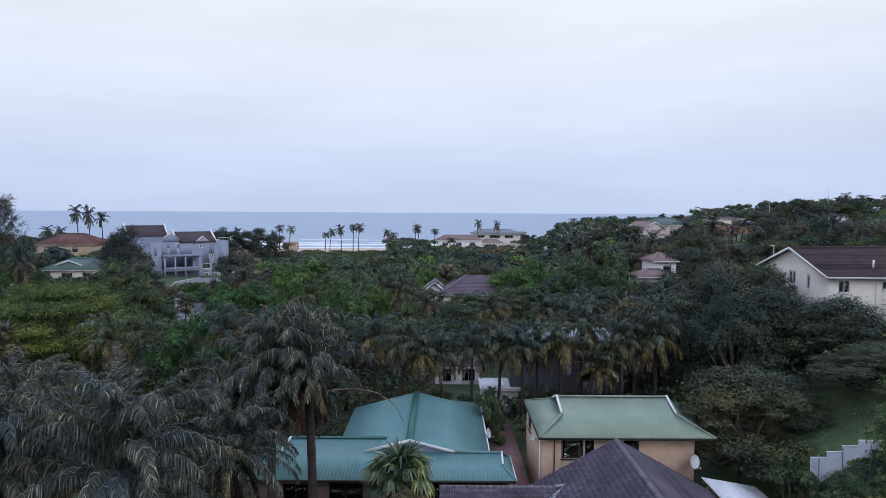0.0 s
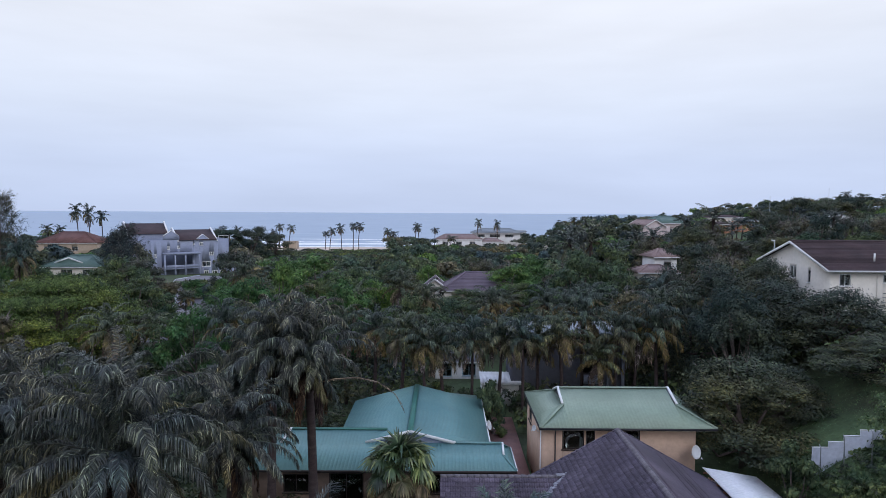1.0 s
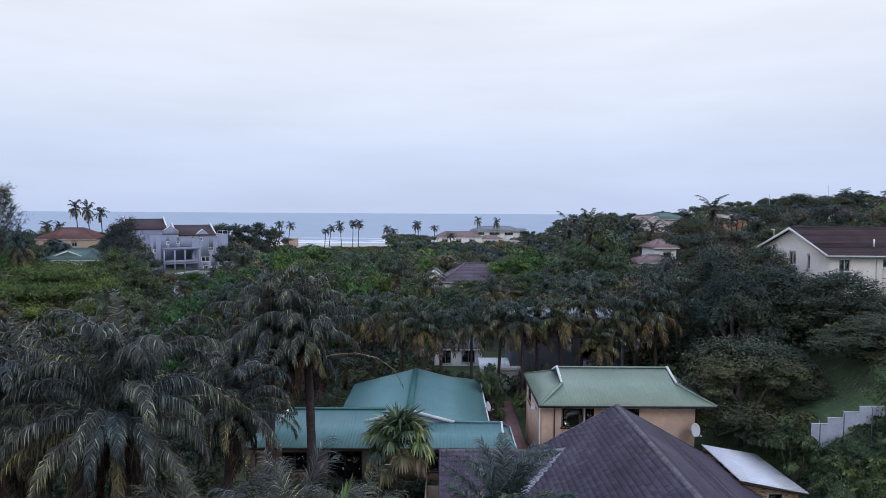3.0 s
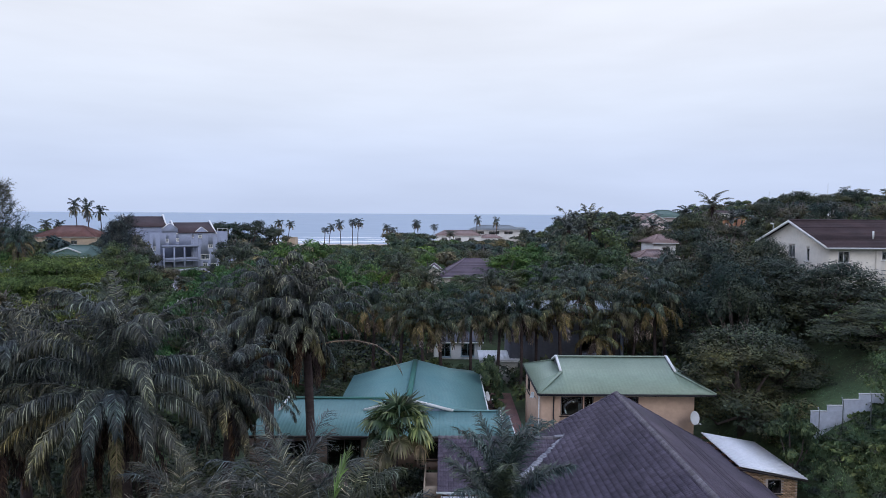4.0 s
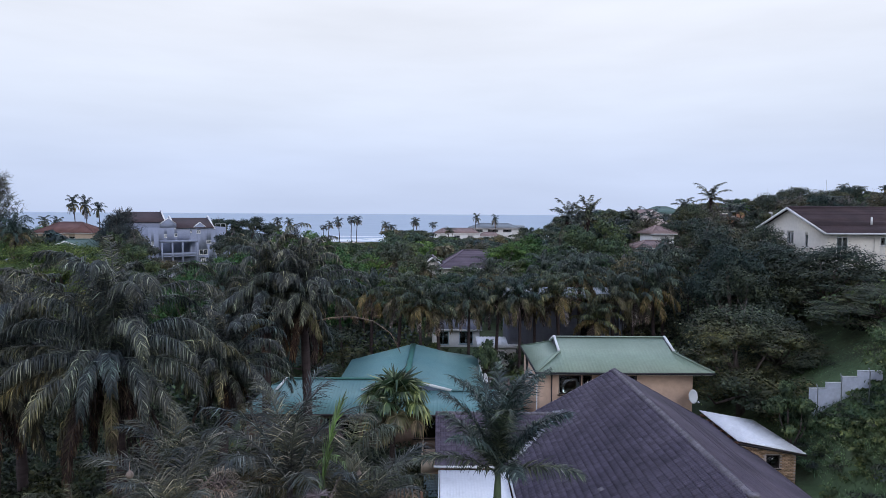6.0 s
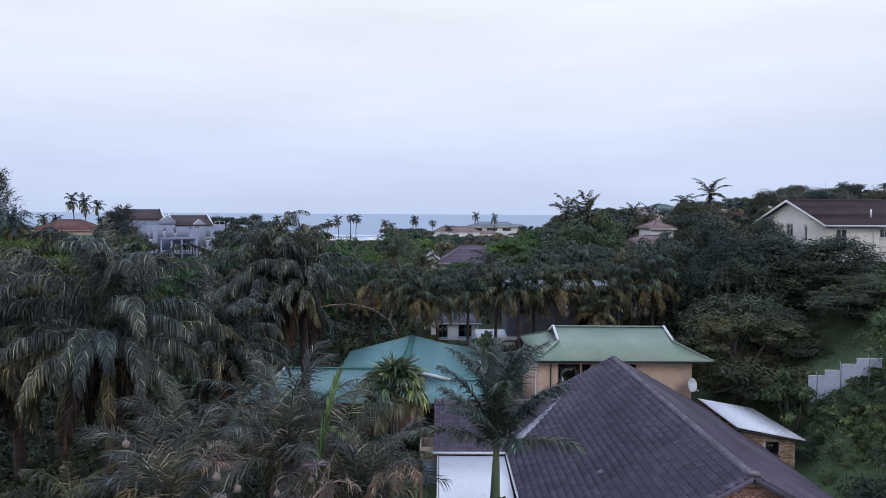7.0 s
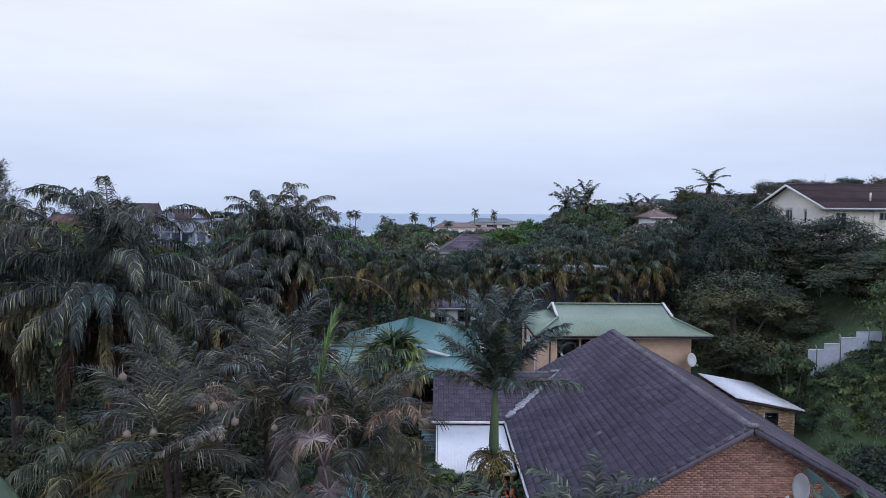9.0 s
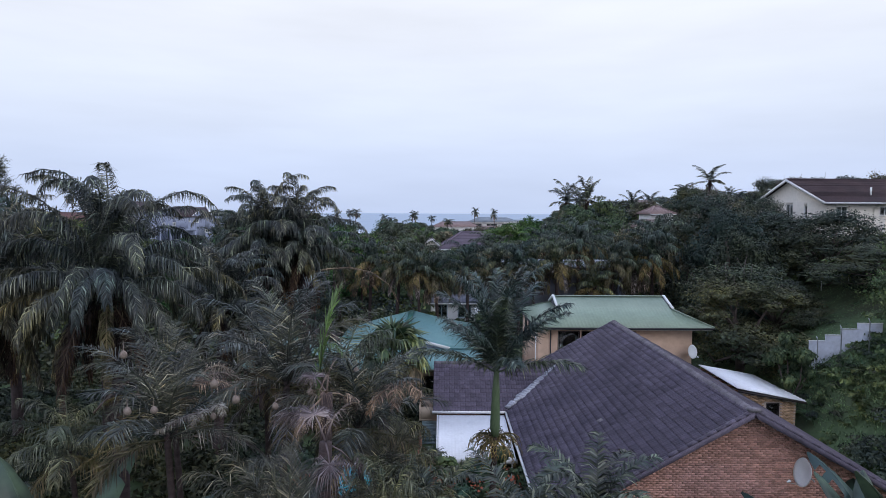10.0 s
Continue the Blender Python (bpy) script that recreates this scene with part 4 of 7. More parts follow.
    part("valley_flashing", g, "valley_mortar", wing, "pale mortar-smeared valley flashing")
    g = Geo()
    g.wall((0.15, we + 0.5), (4.5, we + 0.5), 4.2, EAVE_Z - 0.05, 0.2, [(0.4, 1.6, 5.3, 6.4), (2.4, 3.3, 4.7, 6.4)])
    g.wall((0.15, back_y - 0.5), (0.15, we + 0.5), 4.2, EAVE_Z - 0.05, 0.2)
    g.wall((4.5, back_y - 0.5), (0.15, back_y - 0.5), 4.2, EAVE_Z - 0.05, 0.2)
    g.add([(0.15, we + 0.5, EAVE_Z - 0.05), (0.15, back_y - 0.5, EAVE_Z - 0.05), (0.15, wr, wz - 0.15), (0.35, we + 0.5, EAVE_Z - 0.05), (0.35, back_y - 0.5, EAVE_Z - 0.05), (0.35, wr, wz - 0.15)],
          [(0, 2, 1), (3, 4, 5), (0, 3, 5, 2), (1, 2, 5, 4)])
    part("wing_wall", g, "brick", h)
    window(h, (0.55, we + 0.5), (1.75, we + 0.5), 5.3, 6.4, "dark_trim", 1)
    # gutters
    g = Geo()
    g.beam((EAVE_L - 0.07, we - 0.05, EAVE_Z - 0.06), (EAVE_L - 0.07, GABLE_Y, EAVE_Z - 0.06), 0.11, 0.11)
    part("gutter", g, "white_paint", h, "white gutter along the eave")
    g = Geo().beam((-0.2, we - 0.07, EAVE_Z - 0.05), (EAVE_L - 0.1, we - 0.07, EAVE_Z - 0.05), 0.12, 0.12)
    part("gutter", g, "white_paint", h, "white gutter along the eave")
    g = Geo().tube([(EAVE_L + 0.02, we - 0.3, EAVE_Z - 0.1), (EAVE_L + 0.1, we - 0.3, EAVE_Z - 0.35), (EAVE_L + 0.4, we - 0.3, 4.5)], [0.04] * 3, 8)
    part("downpipe", g, "white_paint", h)
    g = Geo().beam((EAVE_R + 0.07, FAR_Y, EAVE_Z - 0.06), (EAVE_R + 0.07, GABLE_Y, EAVE_Z - 0.06), 0.11, 0.11)
    part("gutter", g, "dark_trim", h, "dark gutter along the eave")
    # bay beside the wing
    g = Geo()
    g.box(-0.75, 0.1, 37.2, 40.5, 4.4, 6.2)
    bay = part("bay", g, "blue_board", h, "pale blue boarded lean-to bay")
    for i in range(9):
        z = 4.6 + i * 0.17
        lap = Geo().hexa([(-0.79, 37.15, z), (0.12, 37.15, z), (0.12, 37.2, z), (-0.79, 37.2, z), (-0.77, 37.185, z + 0.16), (0.12, 37.185, z + 0.16), (0.12, 37.2, z + 0.16), (-0.77, 37.2, z + 0.16)])
        part("board", lap, "blue_board", bay)
    g = Geo()
    for a, b in (((-0.95, 37.0), (0.1, 37.0)), ((-0.95, 40.6), (-0.95, 37.0))):
        g.wall(a, b, 6.25, 6.95, 0.08)
    g.box(-0.95, 0.1, 37.0, 40.6, 6.18, 6.25)
    part("parapet", g, "sand_wall", bay, "beige capped parapet")
    # pale flat roof over the yard door
    cpt = thing("carport", 2, 33.8, 4.7, "flat pale sheet-metal yard roof with a white fascia", "carport")
    poly = [(0.15, 30.4, 6.58), (3.8, 30.4, 6.58), (3.8, we - 0.16, 6.8), (0.15, we - 0.16, 6.8)]
    part("roof", Geo().sheet(poly, 0.16, 0.06, 0.006), "pale_sheet", cpt)
    g = Geo().box(0.13, 3.84, 30.3, 30.36, 6.40, 6.62).box(0.06, 0.12, 30.3, we - 0.16, 6.44, 6.82)
    part("fascia", g, "white_paint", cpt)
    for x in (0.22, 3.6):
        part("post", Geo().tube([(x, 30.55, 4.5), (x, 30.55, 6.46)], [0.045, 0.045], 8), "white_paint", cpt)
    part("beam", Geo().box(0.15, 3.75, 30.5, 30.6, 6.36, 6.48), "wood", cpt)


def dish_on_gable():
    dish(13.4, GABLE_Y - 0.12, 8.9, 1.02, (-1.0, -0.12, 0.2), "large off-white satellite dish bracketed to a brick gable")


# ---- brick shed ----


def shed():
    s = thing("shed", 19.6, 40.8, 4.9, "small buff-brick shed with a sloping white sheet roof", "shed")
    x0, x1, y0, y1 = 17.85, 21.1, 38.1, 43.2
    g = Geo()
    g.wall((x0, y0), (x1, y0), 4.4, 7.05, 0.22, [(1.5, 2.3, 6.15, 6.95)])
    g.wall((x1, y0), (x1, y1), 4.4, 6.95, 0.22)
    g.wall((x1, y1), (x0, y1), 4.4, 7.2, 0.22)
    g.wall((x0, y1), (x0, y0), 4.4, 7.4, 0.22)
    g.add([(x0, y0, 7.05), (x1 - 0.5, y0, 7.05), (x0, y0, 7.55), (x0, y0 + 0.22, 7.05), (x1 - 0.5, y0 + 0.22, 7.05), (x0, y0 + 0.22, 7.55)], [(0, 1, 2), (5, 4, 3), (1, 4, 5, 2), (0, 2, 5, 3)])
    wall = part("wall", g, "mortar", s, "buff face-brick wall")
    bricks(wall, (x0, y0), (x1, y0), 4.4, 7.5, lambda u, z: z < 7.5 - 0.17 * u and not (1.38 < u < 2.42 and 6.1 < z < 7.0), "buff_brick", 200)
    bricks(wall, (x0, y1), (x0, y0), 4.4, 7.4, lambda u, z: True, "buff_brick")
    window(s, (x0 + 1.5, y0), (x0 + 2.3, y0), 6.15, 6.95, "dark_trim", 0, 1)
    poly = [(21.5, 37.75, 7.18), (21.3, 43.6, 7.2), (17.6, 43.6, 7.88), (17.5, 37.75, 7.86)]
    part("roof", Geo().sheet(poly, 0.3, 0.07, 0.03), "pale_sheet", s, "white-painted sheet roof, lightly stained")
    g = Geo().beam((17.5, 37.72, 7.75), (21.5, 37.72, 7.07), 0.04, 0.12)
    part("fascia", g, "dark_trim", s)
    for i in range(6):
        part("rafter_end", Geo().beam((17.52, 38.2 + i, 7.66), (18.2, 38.2 + i, 7.55), 0.08, 0.12), "wood", s)


# ---- two-storey peach house with a sage green roof ----


def peach_house():
    h = thing("peach_house", 12.6, 49.6, 4.8, "two-storey peach plastered house with a sage green metal roof", "house")
    ex0, ex1, ey0, ey1, ez, rz, ry = 6.75, 19.0, 44.6, 53.2, 10.18, 11.72, 49.2
    rx0, rx1 = 8.8, 17.05
    gz = 11.05                                    # foot of the gablets
    q = (rz - gz) / (rz - ez)
    gl, gr = rx0, rx1
    gy0, gy1 = ry - (ry - ey0) * q, ry + (ey1 - ry) * q
    planes = [
        [(ex0, ey0, ez), (ex1, ey0, ez), (gr + 0.55, gy0, gz), (gr, ry, rz), (gl, ry, rz), (gl - 0.0, gy0, gz)],
        [(ex1, ey1, ez), (ex0, ey1, ez), (gl, gy1, gz), (gl, ry, rz), (gr, ry, rz), (gr + 0.55, gy1, gz)],
        [(ex0, ey1, ez), (ex0, ey0, ez), (gl, gy0, gz), (gl, gy1, gz)],
        [(ex1, ey0, ez), (ex1, ey1, ez), (gr + 0.55, gy1, gz), (gr + 0.55, gy0, gz)],
    ]
    planes[0][2:4] = [(gr, gy0, gz), (gr, ry, rz)]
    planes[1][5] = (gr, gy1, gz)
    planes[3][2:] = [(gr, gy1, gz), (gr, gy0, gz)]
    sheets = [part("roof_sheet", Geo().sheet(p, h=0.007), "sage_roof", h, "sage green ribbed metal roof sheet") for p in planes]
    roof = sheets[0]
    for x, s in ((gl, -1), (gr, 1)):
        g = Geo()
        for y in (gy0, gy1):
            g.beam((x + 0.06 * s, ry, rz + 0.06), (x + 0.06 * s, y, gz + 0.05), 0.16, 0.12)
        part("barge_board", g, "white_paint", roof, "white gablet barge board")
        g = Geo().add([(x - 0.02 * s, gy0, gz), (x - 0.02 * s, gy1, gz), (x - 0.02 * s, ry, rz), (x - 0.1 * s, gy0, gz), (x - 0.1 * s, gy1, gz), (x - 0.1 * s, ry, rz)], [(0, 1, 2), (5, 4, 3), (0, 2, 5, 3), (1, 4, 5, 2), (0, 3, 4, 1)])
        part("gablet", g, "grey_wall", roof)
    g = Geo().beam((gl, ry, rz + 0.03), (gr, ry, rz + 0.03), 0.3, 0.05)
    for x, y in ((ex0, ey0), (ex1, ey0), (ex0, ey1), (ex1, ey1)):
        x2 = gl if x == ex0 else gr
        g.beam((x, y, ez + 0.03), (x2, gy0 if y == ey0 else gy1, gz + 0.03), 0.22, 0.04)
    part("ridge_cap", g, "sage_roof", roof)
    g = Geo()
    for a, b in (((ex0, ey0), (ex1, ey0)), ((ex1, ey0), (ex1, ey1)), ((ex1, ey1), (ex0, ey1)), ((ex0, ey1), (ex0, ey0))):
        g.beam((*a, ez - 0.09), (*b, ez - 0.09), 0.12, 0.13)
    part("gutter", g, "black_metal", h, "dark gutter under the eaves")
    g = Geo().slab([(ex0 + 0.06, ey0 + 0.06, ez - 0.17), (ex1 - 0.06, ey0 + 0.06, ez - 0.17), (ex1 - 0.06, ey1 - 0.06, ez - 0.17), (ex0 + 0.06, ey1 - 0.06, ez - 0.17)], 0.04)
    part("soffit", g, "cream", h)
    wx0, wx1, wy0, wy1 = 6.95, 17.75, 45.2, 52.7
    g = Geo()
    g.wall((wx0, wy0), (wx1, wy0), 4.3, ez - 0.2, 0.23, [(1.45, 3.0, 8.45, 9.8), (3.1, 3.75, 8.0, 9.8), (5.75, 6.9, 8.0, 9.8)])
    g.wall((wx1, wy0), (wx1, wy1), 4.3, ez - 0.2, 0.23)
    g.wall((wx1, wy1), (wx0, wy1), 4.3, ez - 0.2, 0.23)
    g.wall((wx0, wy1), (wx0, wy0), 4.3, ez - 0.2, 0.23, [(1.0, 2.5, 8.5, 9.7)])
    part("wall", g, "peach", h, "peach plastered walls")
    window(h, (wx0 + 1.45, wy0), (wx0 + 3.0, wy0), 8.45, 9.8, "dark_trim", 0, curtain=True)
    window(h, (wx0 + 3.1, wy0), (wx0 + 3.75, wy0), 8.0, 9.8, "dark_trim", 0, sill=False, curtain=True)
    window(h, (wx0 + 5.75, wy0), (wx0 + 6.9, wy0), 8.0, 9.8, "dark_trim", 0, sill=False)
    window(h, (wx0, wy1 - 1.0), (wx0, wy1 - 2.5), 8.5, 9.7, "dark_trim", 1)
    part("downpipe", Geo().tube([(wx0 + 0.95, wy0 - 0.06, ez - 0.2), (wx0 + 0.95, wy0 - 0.06, 4.5)], [0.045, 0.045], 8), "black_metal", h, "dark downpipe")
    part("downpipe", Geo().tube([(wx0 - 0.06, wy0 + 0.1, ez - 0.2), (wx0 - 0.06, wy0 + 0.1, 4.5)], [0.04, 0.04], 8), "white_paint", h, "white downpipe")
    g = Geo().slab([(17.75, 46.4, 8.3), (18.6, 46.4, 8.05), (18.6, 49.0, 8.05), (17.75, 49.0, 8.3)], 0.06)
    part("lean_to_roof", g, "pale_sheet", h, "pale lean-to roof beside the wall")
    dish(17.35, 44.9, 8.45, 0.95, (0.45, -1, 0.25), "white satellite dish on the corner of a peach house")
    dish(6.86, 46.2, 9.6, 0.45, (-1, -0.6, 0.2), "white satellite dish under a green eave")


# ---- single-storey house with a teal metal roof ----


def teal_house():
    h = thing("teal_roof_house", -3, 52, 4.7, "single-storey plastered house with a teal ribbed metal roof", "house")
    rx, rz, ez, y0, y1 = -2.38, 8.90, 7.40, 47.3, 59.75
    main = [
        [(3.6, 48.6, ez), (3.6, 61.4, ez), (0.7, 59.8, 8.14), (rx, y1, rz), (rx, y0, rz), (0.9, y0, 8.06)],
        [(-8.1, 59.6, ez), (-8.1, 48.6, ez), (-5.6, y0, 8.06), (rx, y0, rz), (rx, y1, rz)],
    ]
    roof = [part("roof_sheet", Geo().sheet(p, h=0.010), "teal_roof", h, "teal ribbed metal roof sheet") for p in main][0]
    part("ridge_cap", Geo().beam((rx, y0 - 0.1, rz + 0.03), (rx, y1, rz + 0.03), 0.42, 0.05), "dark_ridge", roof, "darker green ridge capping")
    g = Geo()
    for x, z in ((0.95, 8.08), (-5.65, 8.08)):
        g.beam((rx, y0 - 0.15, rz + 0.05), (x, y0 - 0.15, z + 0.03), 0.1, 0.2)
    part("barge_board", g, "white_paint", roof, "white gable barge boards")
    g = Geo().add([(rx, y0, rz - 0.05), (0.9, y0, 8.05), (-5.6, y0, 8.05), (0.9, y0, 7.7), (-5.6, y0, 7.7)], [(0, 2, 4, 3, 1)])
    g.add([(rx, y0 + 0.1, rz - 0.05), (0.9, y0 + 0.1, 8.05), (-5.6, y0 + 0.1, 8.05), (0.9, y0 + 0.1, 7.7), (-5.6, y0 + 0.1, 7.7)], [(1, 3, 4, 2, 0)])
    part("gable_panel", g, "flat_wall", roof, "blue-grey gable infill")
    # front wings
    fy = 43.9
    ly, lz, ry, rz2 = 49.0, 8.47, 47.2, 8.10
    lw = [
        [(-13.4, fy, ez), (-2.4, fy, ez), (-2.4, ly, lz), (-11.5, ly, lz), (-11.75, 47.2, 8.09)],
        [(-13.4, 50.4, ez), (-13.4, fy, ez), (-11.75, 47.2, 8.09), (-11.75, 49.5, 8.09)],
        [(-7.0, 50.4, ez), (-13.4, 50.4, ez), (-11.5, ly, lz), (-7.0, ly, lz)],
    ]
    rw = [
        [(-2.4, fy, ez), (5.1, fy, ez), (4.3, 45.8, 7.80), (4.4, ry, rz2), (-2.4, ry, rz2)],
        [(5.1, fy, ez), (5.1, 48.2, ez), (4.3, 47.7, 7.80), (4.3, 45.8, 7.80)],
        [(5.1, 48.2, ez), (-2.4, 48.2, ez), (-2.4, ry, rz2), (4.4, ry, rz2)],
    ]
    fr = [part("front_roof_sheet", Geo().sheet(p, h=0.010), "teal_roof", h, "lower teal roof sheet over the front rooms") for p in lw + rw][0]
    part("ridge_cap", Geo().beam((-11.5, ly, lz + 0.03), (-4.2, ly, lz + 0.03), 0.36, 0.05), "dark_ridge", fr)
    part("ridge_cap", Geo().beam((0.9, ry, rz2 + 0.03), (4.4, ry, rz2 + 0.03), 0.3, 0.05), "teal_roof", fr)
    part("hip_flashing", Geo().beam((-11.5, ly, lz + 0.05), (-11.8, 47.1, 8.12), 0.16, 0.1), "white_paint", fr, "white barge on the roof end")
    part("hip_flashing", Geo().beam((4.4, ry, rz2 + 0.05), (4.35, 45.7, 7.83), 0.14, 0.1), "white_paint", fr, "white barge on the roof end")
    part("hip_cap", Geo().beam((5.1, fy, ez + 0.03), (4.3, 45.8, 7.83), 0.16, 0.04), "teal_roof", fr)
    part("verge_flashing", Geo().beam((5.12, fy, ez + 0.02), (5.12, 48.2, ez + 0.02), 0.07, 0.07), "white_paint", fr)
    # Front gutter takes the dark trim colour to hold the eave's shadow.
    part("gutter", Geo().beam((-13.4, fy - 0.06, ez - 0.08), (5.1, fy - 0.06, ez - 0.08), 0.12, 0.13), "dark_trim", h, "front eave gutter, coloured dark for the eave's shadow")
    part("gutter", Geo().beam((3.66, 48.6, ez - 0.06), (3.66, 61.3, ez - 0.06), 0.1, 0.1), "white_paint", h, "white gutter along the side")
    g = Geo()
    g.wall((-13.3, 44.8), (4.7, 44.8), 4.3, ez - 0.03, 0.22, [(2.2, 4.0, 5.4, 6.7), (5.4, 7.8, 4.75, 6.8), (11.6, 13.4, 5.4, 6.7), (15.3, 16.6, 5.4, 6.7)])
    g.wall((4.7, 44.8), (4.7, 47.8), 4.3, ez - 0.03, 0.22)
    g.wall((3.1, 47.8), (3.1, 61.0), 4.3, ez - 0.03, 0.22, [(5.8, 7.4, 5.4, 6.6)])
    g.wall((3.1, 61.0), (-7.8, 59.2), 4.3, ez - 0.03, 0.22)
    g.wall((-13.3, 50.0), (-13.3, 44.8), 4.3, ez - 0.03, 0.22)
    g.wall((-7.8, 59.2), (-7.8, 50.0), 4.3, ez - 0.03, 0.22)
    g.wall((-7.8, 50.0), (-13.3, 50.0), 4.3, ez - 0.03, 0.22)
    g.wall((4.7, 47.8), (3.1, 47.8), 4.3, ez - 0.03, 0.22)
    part("wall", g, "umber", h)
    for u0, u1, v0, v1, s in ((2.2, 4.0, 5.4, 6.7, True), (5.4, 7.8, 4.75, 6.8, False), (11.6, 13.4, 5.4, 6.7, True), (15.3, 16.6, 5.4, 6.7, True)):
        window(h, (-13.3 + u0, 44.8), (-13.3 + u1, 44.8), v0, v1, "dark_trim", 1, sill=s)
    window(h, (3.1, 53.6), (3.1, 55.2), 5.4, 6.6, "dark_trim", 1)
    dish(3.45, 52.5, 7.55, 0.8, (1.0, -0.55, 0.35), "small white satellite dish on a teal roof edge")


# ---- plain houses further off ----



def plain_house(name, label, x, y, z, turn, w, d, eave, rise, wall_mat, roof_mat, kind="gable_x", over=0.4, front=(), left=(), right=(), frame_mat="white_paint", board="white_paint", tiles=0.0):
    """A rectangular house about its own centre: w across, d deep; front, left, right: openings (u0, u1, v0, v1)."""
    h = thing(name, x, y, z, label, "house", turn=turn or 0.001)
    a, b = w / 2, d / 2
    g = Geo()
    sides = (((-a, -b), (a, -b), front), ((a, -b), (a, b), right), ((a, b), (-a, b), ()), ((-a, b), (-a, -b), left))
    for p, q, holes in sides:
        g.wall(p, q, -2.0, eave, 0.22, holes)
    if kind == "gable_x":
        for s in (-a, a - 0.22):
            g.add([(s, -b, eave), (s, b, eave), (s, 0, eave + rise), (s + 0.22, -b, eave), (s + 0.22, b, eave), (s + 0.22, 0, eave + rise)], [(0, 2, 1), (3, 4, 5), (0, 3, 5, 2), (1, 2, 5, 4)])
    if kind == "gable_y":
        for s in (-b, b - 0.22):
            g.add([(-a, s, eave), (a, s, eave), (0, s, eave + rise), (-a, s + 0.22, eave), (a, s + 0.22, eave), (0, s + 0.22, eave + rise)], [(0, 1, 2), (5, 4, 3), (0, 2, 5, 3), (1, 4, 5, 2)])
    part("wall", g, wall_mat, h)
    for p, q, holes in sides:
        p, q = Vector(p), Vector(q)
        e = (q - p).normalized()
        for u0, u1, v0, v1 in holes:
            window(h, tuple(p + e * u0), tuple(p + e * u1), v0, v1, frame_mat, 1 if u1 - u0 > 0.9 else 0, 1 if v1 - v0 > 1.1 else 0)
    A, B = a + over, b + over
    if kind == "gable_x":
        k = rise / b
        e = eave - over * k
        planes = [[(-A, -B, e), (A, -B, e), (A, 0, eave + rise), (-A, 0, eave + rise)], [(A, B, e), (-A, B, e), (-A, 0, eave + rise), (A, 0, eave + rise)]]
        ridge = [((-A, 0, eave + rise), (A, 0, eave + rise))]
        verge = [((s, t, e), (s, 0, eave + rise)) for s in (-A, A) for t in (-B, B)]
    elif kind == "gable_y":
        k = rise / a
        e = eave - over * k
        planes = [[(A, -B, e), (A, B, e), (0, B, eave + rise), (0, -B, eave + rise)], [(-A, B, e), (-A, -B, e), (0, -B, eave + rise), (0, B, eave + rise)]]
        ridge = [((0, -B, eave + rise), (0, B, eave + rise))]
        verge = [((t, s, e), (0, s, eave + rise)) for s in (-B, B) for t in (-A, A)]
    elif kind == "hip":
        e, top = eave, eave + rise
        m = max(0.3, A - B)
        planes = [[(-A, -B, e), (A, -B, e), (m, 0, top), (-m, 0, top)], [(A, B, e), (-A, B, e), (-m, 0, top), (m, 0, top)], [(A, -B, e), (A, B, e), (m, 0, top)], [(-A, B, e), (-A, -B, e), (-m, 0, top)]]
        ridge = [((-m, 0, top), (m, 0, top))] + [((s * A, t * B, e), (s * m, 0, top)) for s in (-1, 1) for t in (-1, 1)]
        verge = []
    else:
        e = eave
        planes = [[(-A, -B, e + 0.1), (A, -B, e + 0.1), (A, B, e + 0.1 + rise), (-A, B, e + 0.1 + rise)]]
        ridge, verge = [], []
    sheets = []
    for p in planes:
        q = [(u, v, t + 0.06) for u, v, t in p]
        sheets.append(part("roof_plane", Geo().courses(q, tiles) if tiles else Geo().sheet(q, 0.4, 0.08, 0.03, 0.1), roof_mat, h))
    roof = sheets[0]
    if ridge:
        g = Geo()
        for p, q in ridge:
            g.tube([(p[0], p[1], p[2] + 0.08), (q[0], q[1], q[2] + 0.08)], [0.13, 0.13], 6)
        part("ridge_cap", g, roof_mat, roof)
    for p, q in verge:
        part("barge_board", Geo().beam((p[0], p[1], p[2] - 0.02), (q[0], q[1], q[2] - 0.02), 0.06, 0.26), board, roof)
    g = Geo()
    g.beam((-A, -B - 0.04, e - 0.02), (A, -B - 0.04, e - 0.02), 0.1, 0.16)
    part("gutter", g, board, h)
    return h


def white_house():
    h = plain_house("white_house", "cream two-storey house with white-edged brown tiled roof on a slope", 57.3, 73.4, 13.4, 0.0, 35.0, 13.6, 5.95, 2.45, "cream", "brown_tile",
                    over=0.55, front=((1.0, 2.2, 4.15, 5.4), (5.5, 6.6, 4.5, 5.4), (7.4, 8.6, 4.4, 5.4), (12, 13.5, 4.0, 5.4)), left=((6.0, 7.4, 4.3, 5.7), (9.6, 10.2, 4.1, 5.5)), tiles=0.34)
    g = Geo()
    g.tube([(-12.6, -6.88, -1), (-12.6, -6.88, 5.6)], [0.05, 0.05], 6)
    part("downpipe", g, "cream", h)
    for z in (2.55, 3.05, 3.5):
        part("washing_rail", Geo().beam((-12.3, -7.3, z), (-7.5, -7.3, z), 0.05, 0.06), "grey_wall", h)
    part("vent_pipe", Geo().tube([(-11.9, -5.2, 6.6), (-11.9, -5.2, 7.45)], [0.09, 0.09], 8), "white_paint", h, "short white vent pipe on the roof")


